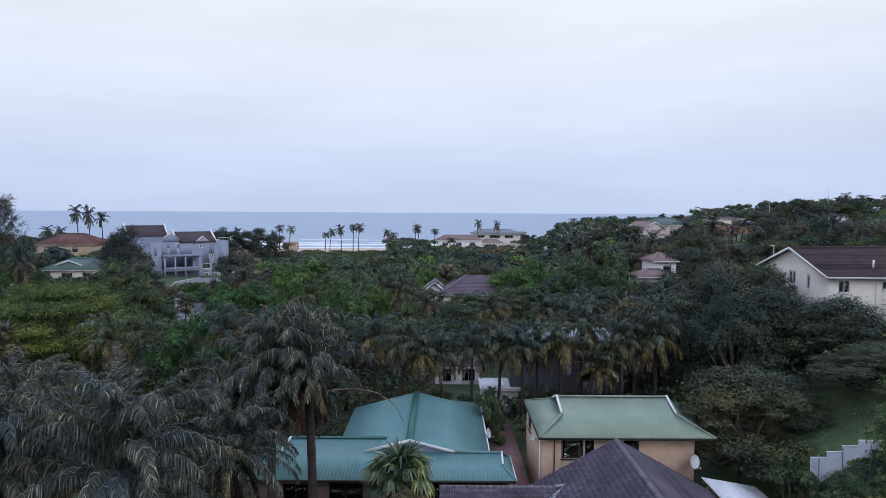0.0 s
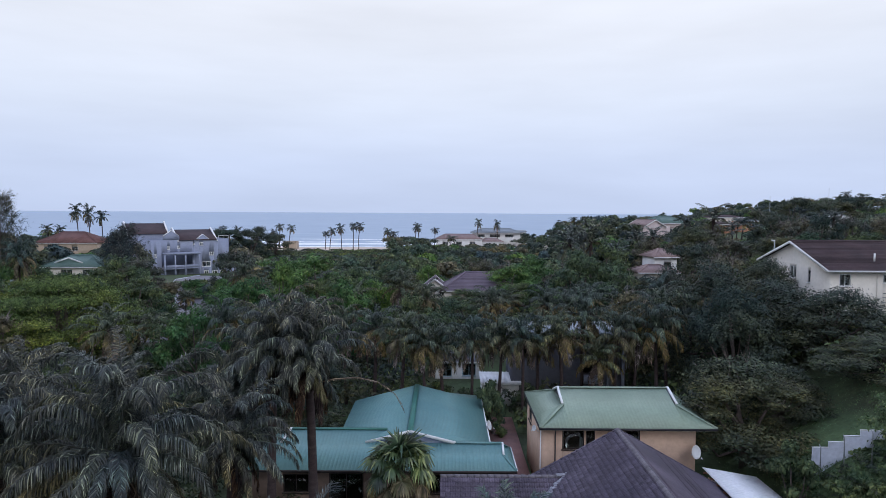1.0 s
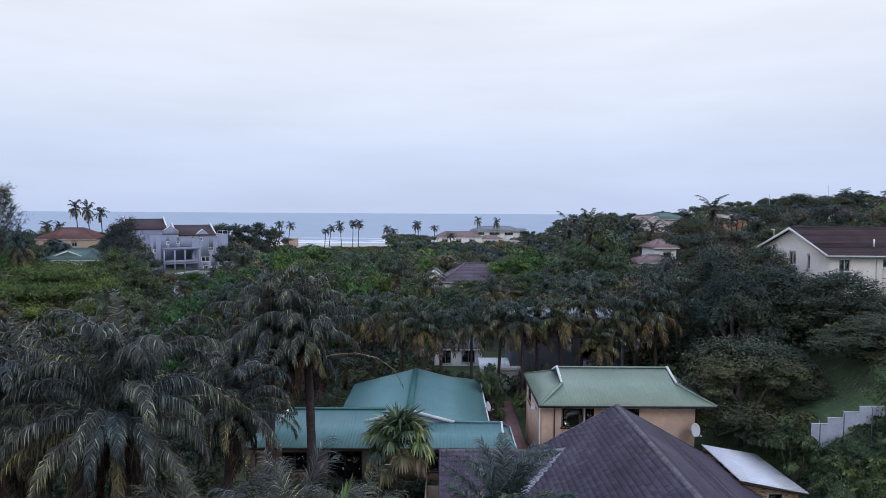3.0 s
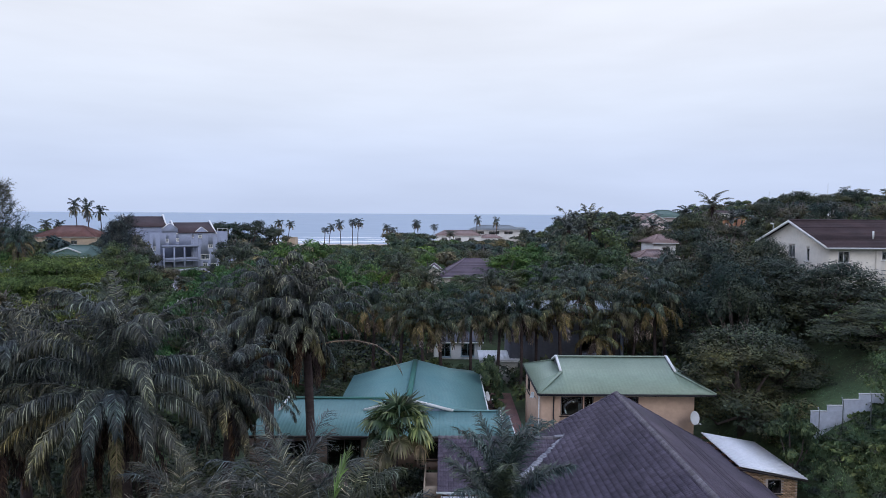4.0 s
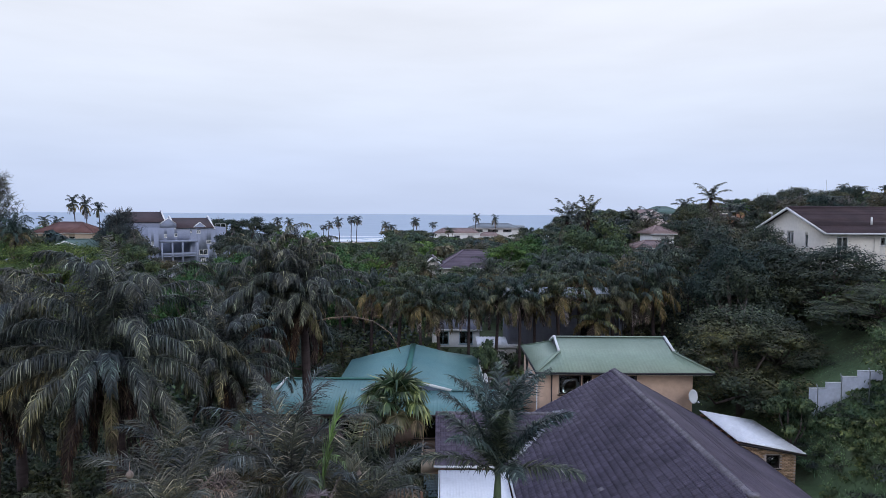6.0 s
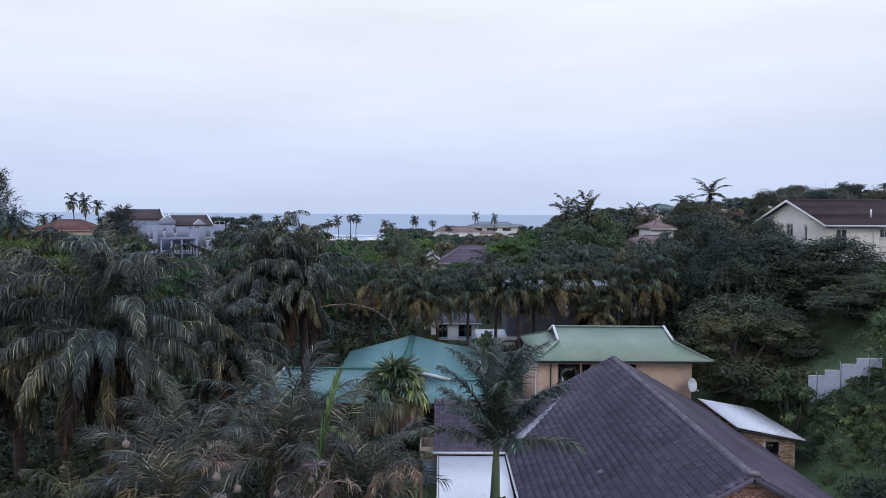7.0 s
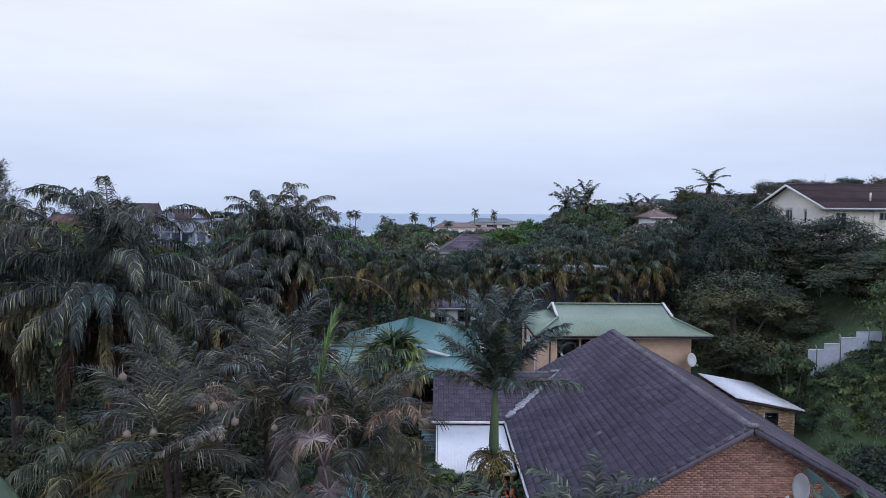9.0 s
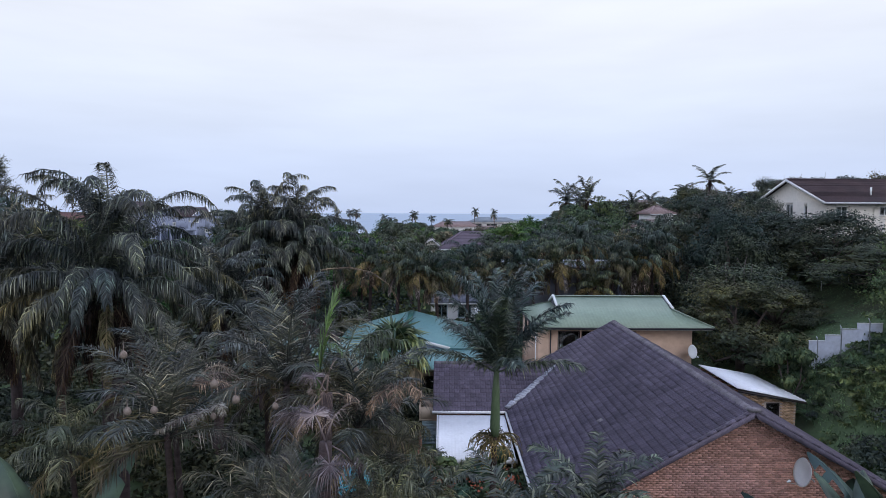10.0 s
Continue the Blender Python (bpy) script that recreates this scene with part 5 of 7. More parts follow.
def purple_house():
    plain_house("mauve_roof_house", "low house with a mauve tiled hip roof among trees", 6.2, 109.8, 8.6, 2.0, 12.4, 7.6, 3.2, 2.7, "cream", "purple_tile", kind="hip", tiles=0.34,
                front=((1.2, 2.6, 1.4, 2.5), (5.5, 7.0, 1.4, 2.5)))
    plain_house("annexe", "small annexe with a mauve tiled roof and white gablet", -1.4, 113.0, 8.6, 0.0, 4.6, 5.0, 2.9, 1.8, "cream", "purple_tile", kind="gable_y", tiles=0.34)


def grey_house():
    h = plain_house("dark_grey_house", "two-storey slate-grey plastered house behind tall palms", 13.0, 69.2, 5.4, 0.0, 11.8, 5.6, 6.9, 0.3, "grey_wall", "grey_roof", kind="flat", over=0.3,
                    front=((7.4, 9.0, 3.0, 4.7), (1.2, 2.3, 4.6, 5.8)), frame_mat="dark_trim", board="dark_trim")
    part("column", Geo().box(4.0, 4.25, -2.96, -2.803, -0.5, 6.8), "flat_wall", h, "paler grey corner pier")
    part("column", Geo().box(5.5, 5.75, -2.96, -2.803, -0.5, 6.8), "flat_wall", h, "paler grey corner pier")
    part("fascia", Geo().box(-6.0, 6.0, -3.4, -2.81, 6.65, 6.95), "dark_trim", h)
    part("planter", Geo().box(1.6, 3.0, -3.15, -2.803, 1.9, 2.75), "flat_wall", h, "grey box below the window")
    p = plain_house("pool_pavilion", "white walled pool pavilion with a pale flat roof", 6.0, 67.6, 5.3, 0.0, 3.8, 3.0, 2.0, 0.25, "white_wall", "pale_sheet", kind="flat", over=0.2)
    q = plain_house("pool_house", "white plastered pool house glimpsed between palm trunks", 1.9, 78.0, 5.3, 0.0, 5.6, 5.0, 2.0, 0.2, "white_wall", "grey_wall", kind="flat", over=0.3,
                    front=((0.6, 2.0, 0.2, 1.8), (3.2, 4.8, 0.3, 1.8)), frame_mat="blue_board")


def flats():
    h = thing("apartment_building", -77.0, 190, 5.0, "four-storey blue-grey stepped apartment building with brown roofs", "apartment building", turn=38.0)
    g = Geo()
    # front block with rounded parapets and a rear block
    floors = [(3.2, 4.4), (6.2, 7.4), (9.2, 10.4)]
    front = [(13.4, 14.5, 9.4, 10.3), (16.2, 17.6, 6.4, 7.4), (14.0, 16.6, 3.1, 4.6), (14.6, 16.0, 0.9, 2.0), (4.4, 5.2, 8.4, 9.4), (0.9, 1.7, 6.2, 7.3), (7.2, 8.0, 8.6, 9.5), (11.6, 12.1, 9.6, 10.2)]
    front += [(16.9, 18.6, -0.6, 1.8), (19.2, 20.8, -0.6, 1.8), (18.8, 20.4, 3.1, 4.4)]
    g.wall((-11, -6), (11, -6), -3, 11.2, 0.3, front + [(2.9, 11.4, 3.3, 6.95)])
    g.wall((11, -6), (11, 6), -3, 11.2, 0.3, [(3, 4.5, 6.2, 7.4), (3, 4.5, 3.2, 4.4), (3, 4.5, 9.2, 10.2)])
    g.wall((11, 6), (-11, 6), -3, 11.2, 0.3)
    g.wall((-11, 6), (-11, -6), -3, 11.2, 0.3)
    wall = part("wall", g, "flat_wall", h, "blue-grey plastered walls")
    for u0, u1, v0, v1 in front:
        window(h, (-11 + u0, -6), (-11 + u1, -6), v0, v1, "white_paint", 1, 1 if v1 - v0 > 1 else 0, bold=0.16)
    for v0, v1 in ((6.2, 7.4), (3.2, 4.4), (9.2, 10.2)):
        window(h, (11, -3), (11, -1.5), v0, v1, "white_paint", 1)
    # gables rising over the wall in steps
    for x0, x1, top in ((-7.6, -3.2, 13.5), (1.4, 5.4, 12.3)):
        m = (x0 + x1) / 2
        pts = [(x0, 11.2), (x1, 11.2), (x1, top - 1.3), (m, top + 0.3), (x0, top - 1.3)]
        g = Geo().add([(x, -6.05, z) for x, z in pts] + [(x, -5.5, z) for x, z in pts], [(0, 1, 2, 3, 4), (9, 8, 7, 6, 5)] + [(i, 5 + i, 5 + (i + 1) % 5, (i + 1) % 5) for i in range(5)])
        part("parapet_gable", g, "flat_wall", h)
        for x in (x0, x1):
            part("coping", Geo().beam((x, -5.78, top - 1.25), (m, -5.78, top + 0.36), 0.66, 0.12), "white_paint", h)
    # colonnaded balcony
    g = Geo().box(-8.0, 2.0, -8.4, -6.0, 2.9, 3.2).box(-8.0, 2.0, -8.4, -6.0, 7.0, 7.6)
    bal = part("balcony", g, "flat_wall", h, "deep shaded balcony")
    for x in (-7.8, -5.0, -2.2, 1.7):
        part("column", Geo().box(x - 0.2, x + 0.2, -8.4, -8.0, -1, 7.0), "flat_wall", bal)
    part("balustrade", Geo().box(-7.9, 1.9, -8.36, -8.26, 3.2, 4.1), "flat_wall", bal)
    for y0, y1, e, t, x0, x1 in ((-6, 6, 11.1, 13.9, -3.4, 7.4), (7, 16, 12.6, 15.6, -14.0, -3.0)):
        m = (y0 + y1) / 2
        g = Geo()
        for p in ([(x0, y0 - 0.3, e), (x1, y0 - 0.3, e), (x1, m, t), (x0, m, t)], [(x1, y1 + 0.3, e), (x0, y1 + 0.3, e), (x0, m, t), (x1, m, t)]):
            g.slab(p, 0.15)
        part("roof", g, "brown_tile", h, "dark brown tiled roof")
        for x in (x0 - 0.15, x1 + 0.15):
            g = Geo().add([(x - 0.2, y0 - 0.3, e - 0.5), (x - 0.2, m, t + 0.55), (x - 0.2, y1 + 0.3, e - 0.5), (x + 0.2, y0 - 0.3, e - 0.5), (x + 0.2, m, t + 0.55), (x + 0.2, y1 + 0.3, e - 0.5)],
                          [(0, 1, 2), (5, 4, 3), (0, 3, 4, 1), (1, 4, 5, 2), (0, 2, 5, 3)])
            part("gable_parapet", g, "flat_wall", h)
            gg = Geo()
            for y in (y0 - 0.3, y1 + 0.3):
                gg.beam((x, y, e - 0.42), (x, m, t + 0.62), 0.46, 0.12)
            part("coping", gg, "white_paint", h)
    g = Geo().wall((-14, 7), (-3, 7), -3, 12.6, 0.3).wall((-3, 7), (-3, 16), -3, 12.6, 0.3).wall((-3, 16), (-14, 16), -3, 12.6, 0.3).wall((-14, 16), (-14, 7), -3, 12.6, 0.3)
    part("rear_wall", g, "flat_wall", h)
    g = Geo().box(11, 13.6, -5.4, 3, -3, 4.6)
    part("side_block", g, "flat_wall", h)
    for x, z in ((11.9, 4.6), (8.0, 11.2)):
        part("roof_rail", Geo().box(x, x + 3.0, -5.9, -5.8, z + 0.9, z + 1.0).box(x, x + 0.08, -5.9, -5.8, z, z + 0.9).box(x + 2.92, x + 3.0, -5.9, -5.8, z, z + 0.9).box(x + 1.4, x + 1.48, -5.9, -5.8, z, z + 0.9), "white_paint", h, "white terrace rail")


def far_houses():
    gh = plain_house("green_roof_house", "pale bungalow with a weathered green hip roof and white gablet", -81.8, 145.0, 9.6, 4.0, 13.2, 9.0, 2.5, 2.3, "cream", "green_far", kind="hip", front=((4, 6.4, 0.9, 2.0), (8.5, 10.5, 0.9, 2.0)))
    for s in (-1, 1):
        part("gablet_board", Geo().beam((-1.6 + s * 3.0, -3.2, 3.35), (-1.6, -3.2, 4.5), 0.12, 0.3), "white_paint", gh, "white gablet barge board")
    part("gablet", Geo().add([(-4.4, -3.15, 3.3), (1.2, -3.15, 3.3), (-1.6, -3.15, 4.4), (-4.4, -2.0, 3.9), (1.2, -2.0, 3.9), (-1.6, -0.6, 4.6)], [(0, 1, 2), (0, 2, 5, 3), (1, 4, 5, 2)]), "green_far", gh)
    plain_house("red_roof_house", "house with a faded red tiled hip roof behind bushes", -128.5, 222.0, 9.2, 6.0, 20.0, 13.0, 4.0, 3.6, "sand_wall", "red_tile", kind="hip", front=((3, 5, 1.4, 2.8), (12, 14, 1.4, 2.8)))
    plain_house("beach_kiosk", "low sandy-coloured beach building by the dunes", -74.0, 309.0, 5.2, 0.0, 6.2, 6.0, 4.2, 0.1, "sand_wall", "sand_wall", kind="flat", over=0.1, board="sand_wall")
    plain_house("beach_store", "long low sandy wall beside the beach building", -86.0, 303.0, 5.4, 0.0, 12.0, 3.0, 1.6, 0.1, "sand_wall", "sand_wall", kind="flat", over=0.1, board="sand_wall")
    plain_house("long_red_roof_house", "long white house with a dusty red roof near the beach", 8.2, 331.0, 6.5, 2.0, 23.5, 9.0, 3.6, 2.6, "white_wall", "pale_red_tile", kind="hip", front=((3, 6, 0.8, 2.4), (10, 13, 0.8, 2.4), (17, 20, 0.8, 2.4)))
    plain_house("low_red_roof_house", "low garage with a dusty red roof", 25.0, 334.0, 6.4, 2.0, 12.0, 7.0, 2.4, 1.7, "white_wall", "pale_red_tile", kind="hip")
    plain_house("grey_roof_villa", "wide white villa with a shallow grey roof by the sea", 31.5, 380.0, 6.2, 0.0, 28.0, 11.0, 5.6, 2.6, "white_wall", "grey_roof", kind="hip", front=((3, 7, 3.0, 4.8), (10, 16, 3.0, 4.8), (19, 24, 3.0, 4.8), (4, 9, 0.4, 2.2)), over=1.2)
    plain_house("villa_extension", "stepped white extension with a grey roof and a terrace", 45.0, 379.0, 6.2, 0.0, 8.0, 8.0, 6.2, 0.8, "white_wall", "grey_roof", kind="flat", over=0.5, front=((1, 3, 3.6, 5.4), (4.2, 7, 3.6, 5.4)))
    plain_house("tiny_white_house", "white cottage with a pale pinkish roof below trees", 35.2, 104.5, 14.4, 8.0, 3.8, 4.2, 3.4, 1.2, "white_wall", "pale_red_tile", kind="hip", front=((1.6, 2.9, 1.8, 2.6),), frame_mat="dark_trim", over=0.35)
    plain_house("lower_red_roof", "lean-to with a worn reddish tile roof", 32.6, 99.5, 12.9, 5.0, 6.0, 4.0, 2.9, 1.0, "cream", "pale_red_tile", kind="hip")
    plain_house("small_dark_roof", "small outbuilding with a dark tiled roof", 26.8, 86.0, 9.4, 12.0, 4.0, 4.5, 3.2, 1.3, "umber", "purple_tile", kind="gable_y")
    plain_house("pale_pink_house", "pale pink gabled house on the headland", 70.5, 222.0, 15.4, 12.0, 8.0, 12.0, 4.6, 2.2, "pink_wall", "pale_red_tile", kind="gable_y", front=((2.6, 4.4, 1.8, 3.2),))
    plain_house("pale_green_house", "house with a pale green roof on the headland", 80.0, 232.0, 15.6, 0.0, 15.0, 11.0, 5.2, 2.6, "pink_wall", "green_far", kind="hip", front=((3, 5, 2.0, 3.4), (8, 10, 2.0, 3.4)))
    plain_house("terracotta_house", "terracotta plastered flat-roofed house on the hill", 118.0, 272.0, 14.2, 4.0, 11.0, 9.0, 5.6, 1.0, "orange_wall", "brown_tile", kind="hip", front=((2, 3.5, 2.8, 4.2), (6, 7.5, 2.8, 4.2)))
    plain_house("terracotta_annexe", "terracotta annexe with a plain parapet", 128.6, 270.0, 14.2, 4.0, 9.0, 8.0, 7.0, 0.3, "orange_wall", "grey_roof", kind="flat", front=((2, 3.4, 4.4, 5.6), (5.5, 6.9, 4.4, 5.6)), over=0.2)
    plain_house("hill_roof_house", "house with a dark flat roof on the hill", 124.0, 282.0, 15.0, 0.0, 14.0, 9.0, 7.6, 1.0, "cream", "brown_tile", kind="hip")
    plain_house("white_hill_house", "white flat-roofed house among trees on the hill", 148.0, 236.0, 19.6, 0.0, 7.0, 7.0, 4.3, 0.2, "white_wall", "white_wall", kind="flat", over=0.1)
    plain_house("low_pale_house", "low pale building between palms", -79.0, 111.0, 8.8, 10.0, 9.0, 5.0, 3.0, 0.4, "white_wall", "grey_roof", kind="flat", front=((2, 3, 1, 2.2), (5, 6, 1, 2.2)))


# ---- walls, paving, road, pool ----


def site():
    g = Geo()
    steps = [(24.2, 25.25, 9.78), (25.25, 26.25, 10.16), (26.25, 27.3, 10.56), (27.3, 28.9, 10.94)]
    prof = [(steps[0][0], 5.5)] + [(x, z) for x0, x1, z in steps for x in (x0, x1)] + [(steps[-1][1], 5.5)]
    n = len(prof)
    g.add([(x, 42.2, z) for x, z in prof] + [(x, 42.31, z) for x, z in prof], [tuple(range(n - 1, -1, -1)), tuple(range(n, 2 * n))] + [(i, (i + 1) % n, n + (i + 1) % n, n + i) for i in range(n)])
    wallg = thing("retaining_wall", 26, 42.3, 6.5, "pale grey stepped boundary wall with white coping", "wall")
    part("wall", g, "stone_wall", wallg)
    for x0, x1, z in steps:
        part("coping", Geo().box(x0 - 0.02, x1 + (0.02 if x1 > 28 else -0.02), 42.19, 42.32, z + 0.003, z + 0.045), "white_paint", wallg)
    for x, y in ((24.35, 41.6), (25.6, 41.2), (26.9, 40.5), (27.9, 39.7), (29.0, 38.8)):
        z = ground_z(x, y)
        p = thing("fence_post", x, y, z, "thin galvanised fence post on a grassy bank", "post", "bank fence posts")
        part("post", Geo().tube([(x, y, z - 0.3), (x, y, z + 2.0), (x - 0.1, y, z + 2.25)], [0.035, 0.035, 0.03], 6), "galvanised", p)
    # slanting rail on the far lawn
    za, zb = ground_z(34.0, 57.5) + 1.15, ground_z(35.6, 56.0) + 0.75
    p = thing("handrail", 34.6, 57, ground_z(34.6, 57), "slanting grey handrail on a grassy slope", "rail")
    part("rail", Geo().tube([(34.0, 57.5, za), (35.6, 56.0, zb)], [0.07, 0.07], 6), "galvanised", p)
    for x, y, z in ((34.05, 57.45, za), (35.55, 56.05, zb)):
        part("post", Geo().tube([(x, y, z - 1.6), (x, y, z)], [0.04, 0.04], 6), "galvanised", p)
    solo("pavement", Geo().slab([(4.75, 42.9, 4.95), (6.72, 42.9, 4.95), (6.72, 62, 5.15), (4.0, 62, 5.15)], 0.5), "paving", "red brick paved passage between two houses", "paving", "structure")
    gate = thing("metal_gate", 5.7, 44.2, 4.95, "low dark steel gate across a brick passage", "gate")
    for i in range(14):
        x = 4.85 + i * 0.14
        part("bar", Geo().tube([(x, 44.2, 5.0), (x, 44.2, 6.15)], [0.012, 0.012], 5), "galvanised", gate)
    part("rail", Geo().beam((4.8, 44.2, 6.15), (6.72, 44.2, 6.15), 0.04, 0.04), "galvanised", gate)
    part("rail", Geo().beam((4.8, 44.2, 5.1), (6.72, 44.2, 5.1), 0.04, 0.04), "galvanised", gate)
    path = [(-40, 92), (-45, 112), (-48.5, 126), (-57, 142), (-63, 160), (-64, 178)]
    g = Geo()
    pts = []
    for x, y in path:
        for s in (-4.0, -2.0, 0, 2.0, 4.0):
            pts.append((x + s, y, ground_z(x + s, y) + 0.12))
    g.add(pts, [(i * 5 + j, i * 5 + j + 1, i * 5 + j + 6, i * 5 + j + 5) for i in range(len(path) - 1) for j in range(4)])
    solo("road", g, "asphalt", "pale worn road winding between gardens", "road", "structure")
    for s in (-4.15, 4.0):
        g = Geo()
        for (xa, ya), (xb, yb) in zip(path, path[1:]):
            g.beam((xa + s, ya, ground_z(xa + s, ya) + 0.15), (xb + s, yb, ground_z(xb + s, yb) + 0.15), 0.15, 0.3)
        solo("kerb", g, "stone_wall", "concrete kerb along the road", "kerb", "structure")
    pool = thing("swimming_pool", -3.9, 31.4, 4.9, "small turquoise swimming pool under palms", "pool")
    part("water", Geo().slab([(-5.3, 29.4, 4.98), (-2.4, 29.4, 4.98), (-2.4, 33.4, 4.98), (-5.3, 33.4, 4.98)], 0.05), "pool", pool)
    g = Geo()
    for a, b, c, d in ((-5.7, -5.3, 29.0, 33.8), (-2.4, -2.0, 29.0, 33.8), (-5.3, -2.4, 29.0, 29.4), (-5.3, -2.4, 33.4, 33.8)):
        g.box(a, b, c, d, 4.5, 5.08)
    part("coping", g, "stone_wall", pool)
    fence = thing("timber_fence", -0.7, 30.5, 4.8, "reddish timber slat fence beside a yard", "fence")
    for i in range(26):
        y = 28.0 + i * 0.2
        part("slat", Geo().box(-0.72, -0.68, y, y + 0.16, 4.6, 6.6), "wood", fence)
    for y in (28.0, 30.6, 33.1):
        part("post", Geo().box(-0.84, -0.72, y, y + 0.12, 4.5, 6.9), "wood", fence)
    # poles
    for x, y, z0, z1, what in ((45.2, 88, 16, 21.2, "street_lamp"), (135.5, 265, 16, 31.5, "mast"), (158, 262, 20, 35, "mast")):
        lamp = thing(what, x, y, z0, "slim pale pole standing among trees" if what == "mast" else "slim white street lamp above a hedge", "pole" if what == "mast" else "street lamp")
        part("pole", Geo().tube([(x, y, z0 - 4), (x, y, z1)], [0.10, 0.07], 6), "galvanised", lamp)
        if what == "street_lamp":
            part("head", Geo().beam((x + 0.05, y, z1), (x - 0.4, y, z1 + 0.08), 0.2, 0.16), "white_paint", lamp)


near_house()
dish_on_gable()
shed()
peach_house()
teal_house()
white_house()
purple_house()
grey_house()
flats()
far_houses()
site()


# ---- plants ----
rng = np.random.default_rng(11)


def unit(a):
    return a / np.maximum(np.linalg.norm(a, axis=-1, keepdims=True), 1e-6)


def blades(base, way, side, length, width, droop):
    """Narrow leaves of two bent segments; all arguments are arrays with one row for each leaf."""
    k = len(base)
    down = np.array([0, 0, -1.0])
    mid = base + way * (length * 0.45)[:, None]
    far = unit(way * (1 - droop)[:, None] + down * droop[:, None])
    end = mid + far * (length * 0.55)[:, None]
    w = width[:, None] / 2
    v = np.stack((base - side * w * 0.5, base + side * w * 0.5, mid - side * w, mid + side * w, end - side * w * 0.15, end + side * w * 0.15), 1).reshape(-1, 3)
    o = np.arange(k)[:, None] * 6
    return v, np.vstack((o + [0, 1, 3, 2], o + [2, 3, 5, 4]))


def leaves(centre, normal, size, long=1.6, r=None):
    """Single rhombic leaves facing their normals."""
    r = r if r is not None else rng
    k = len(centre)
    a = unit(np.cross(normal, unit(r.normal(size=(k, 3)))))
    b = np.cross(normal, a)
    s = size[:, None] / 2
    v = np.stack((centre - a * s * long, centre - b * s + normal * s * 0.25, centre + a * s * long, centre + b * s + normal * s * 0.25), 1).reshape(-1, 3)
    return v, np.arange(k)[:, None] * 4 + [0, 1, 2, 3]


def leaf_tris(centre, normal, size, r, long=1.7):
    """Single pointed leaves, one triangle each."""
    k = len(centre)
    a = unit(np.cross(normal, unit(r.normal(size=(k, 3)))))
    b = np.cross(normal, a)
    s = size[:, None] / 2
    v = np.stack((centre - a * s * long, centre + a * s * long * 0.6 - b * s, centre + a * s * long * 0.7 + b * s), 1).reshape(-1, 3)
    return v, np.arange(k)[:, None] * 3 + [0, 1, 2]


def tufts(r, cen, rad, per, squash=0.75, subs=15):
    """Leaf places and facings: small tufts set over the outer shell of each lobe."""
    pos, nrm = [], []
    for c, rr in zip(cen, rad):
        n = unit(r.normal(size=(subs, 3)))
        n[:, 2] = np.abs(n[:, 2]) - 0.12
        sub = c + n * rr * r.uniform(0.72, 1.05, (subs, 1)) * (1, 1, squash)
        k = max(3, int(per / subs))
        own = np.repeat(np.arange(subs), k)
        d = r.normal(size=(subs * k, 3)) * rr * 0.2 * (1, 1, 0.5)
        pos.append(sub[own] + d)
        nrm.append(unit(n[own] * 0.7 + unit(d) * 0.6 + (0, 0, 0.6) + r.normal(size=d.shape) * 0.5))
    return np.vstack(pos), np.vstack(nrm)


def frond(geo, r, size, e0, e1, pairs, leaf, width, droop, spread=0.5, turn=0.0, stem=0.03, place=(0, 0, 0), kink=1.3, sway=0.0, hang=0.0, sweep=1.0, mess=0.0):
    """A feather leaf that leaves `place` towards the angle turn, at e0 degrees up, and bends over to e1."""
    k = 11
    s = np.linspace(0, 1, k)
    el = np.radians(e0 + (e1 - e0) * s ** kink)
    step = np.stack((np.cos(el), np.zeros(k), np.sin(el)), 1) * size / (k - 1)
    p = np.vstack(((0, 0, 0), np.cumsum(step[:-1], 0)))
    p[:, 1] += sway * size * s ** 2
    t = np.repeat(np.linspace(0.10, 0.995, pairs), 2) + r.uniform(-0.006, 0.006, pairs * 2)
    t = np.clip(t, 0, 1)
    base = np.stack([np.interp(t, s, p[:, i]) for i in range(3)], 1)
    ang = np.interp(t, s, el)
    tang = np.stack((np.cos(ang), np.zeros_like(ang), np.sin(ang)), 1)
    up = np.stack((-np.sin(ang), np.zeros_like(ang), np.cos(ang)), 1)
    sgn = np.tile([1.0, -1.0], pairs)[:, None]
    out = np.tile([[0, 1.0, 0]], (pairs * 2, 1)) * sgn
    way = unit(out + tang * (0.45 + 0.5 * t[:, None]) * sweep + up * (r.uniform(-spread, spread, pairs * 2)[:, None] + 0.15) + np.array([0, 0, -hang]) * r.uniform(0.5, 1.3, pairs * 2)[:, None] + r.normal(size=(pairs * 2, 3)) * mess)
    wide = unit(np.cross(way, unit(r.normal(size=way.shape) * 0.5 + up)))
    length = leaf * (np.sin(np.pi * (0.12 + 0.80 * t)) ** 0.55) * r.uniform(0.8 - mess * 0.5, 1.12 + mess * 0.3, pairs * 2)
    v, q = blades(base, way, wide, length, np.full(pairs * 2, width), np.clip(droop + r.uniform(-0.15 - mess * 0.7, 0.15 + mess * 0.5, pairs * 2), 0, 0.97))
    c, d = math.cos(turn), math.sin(turn)
    rot = np.array([[c, -d, 0], [d, c, 0], [0, 0, 1]])
    geo.grid4(v @ rot.T + np.asarray(place), q)
    geo.tube([tuple(rot @ a + np.asarray(place)) for a in p[::2]], list(np.linspace(stem, stem * 0.25, len(p[::2]))), 4)


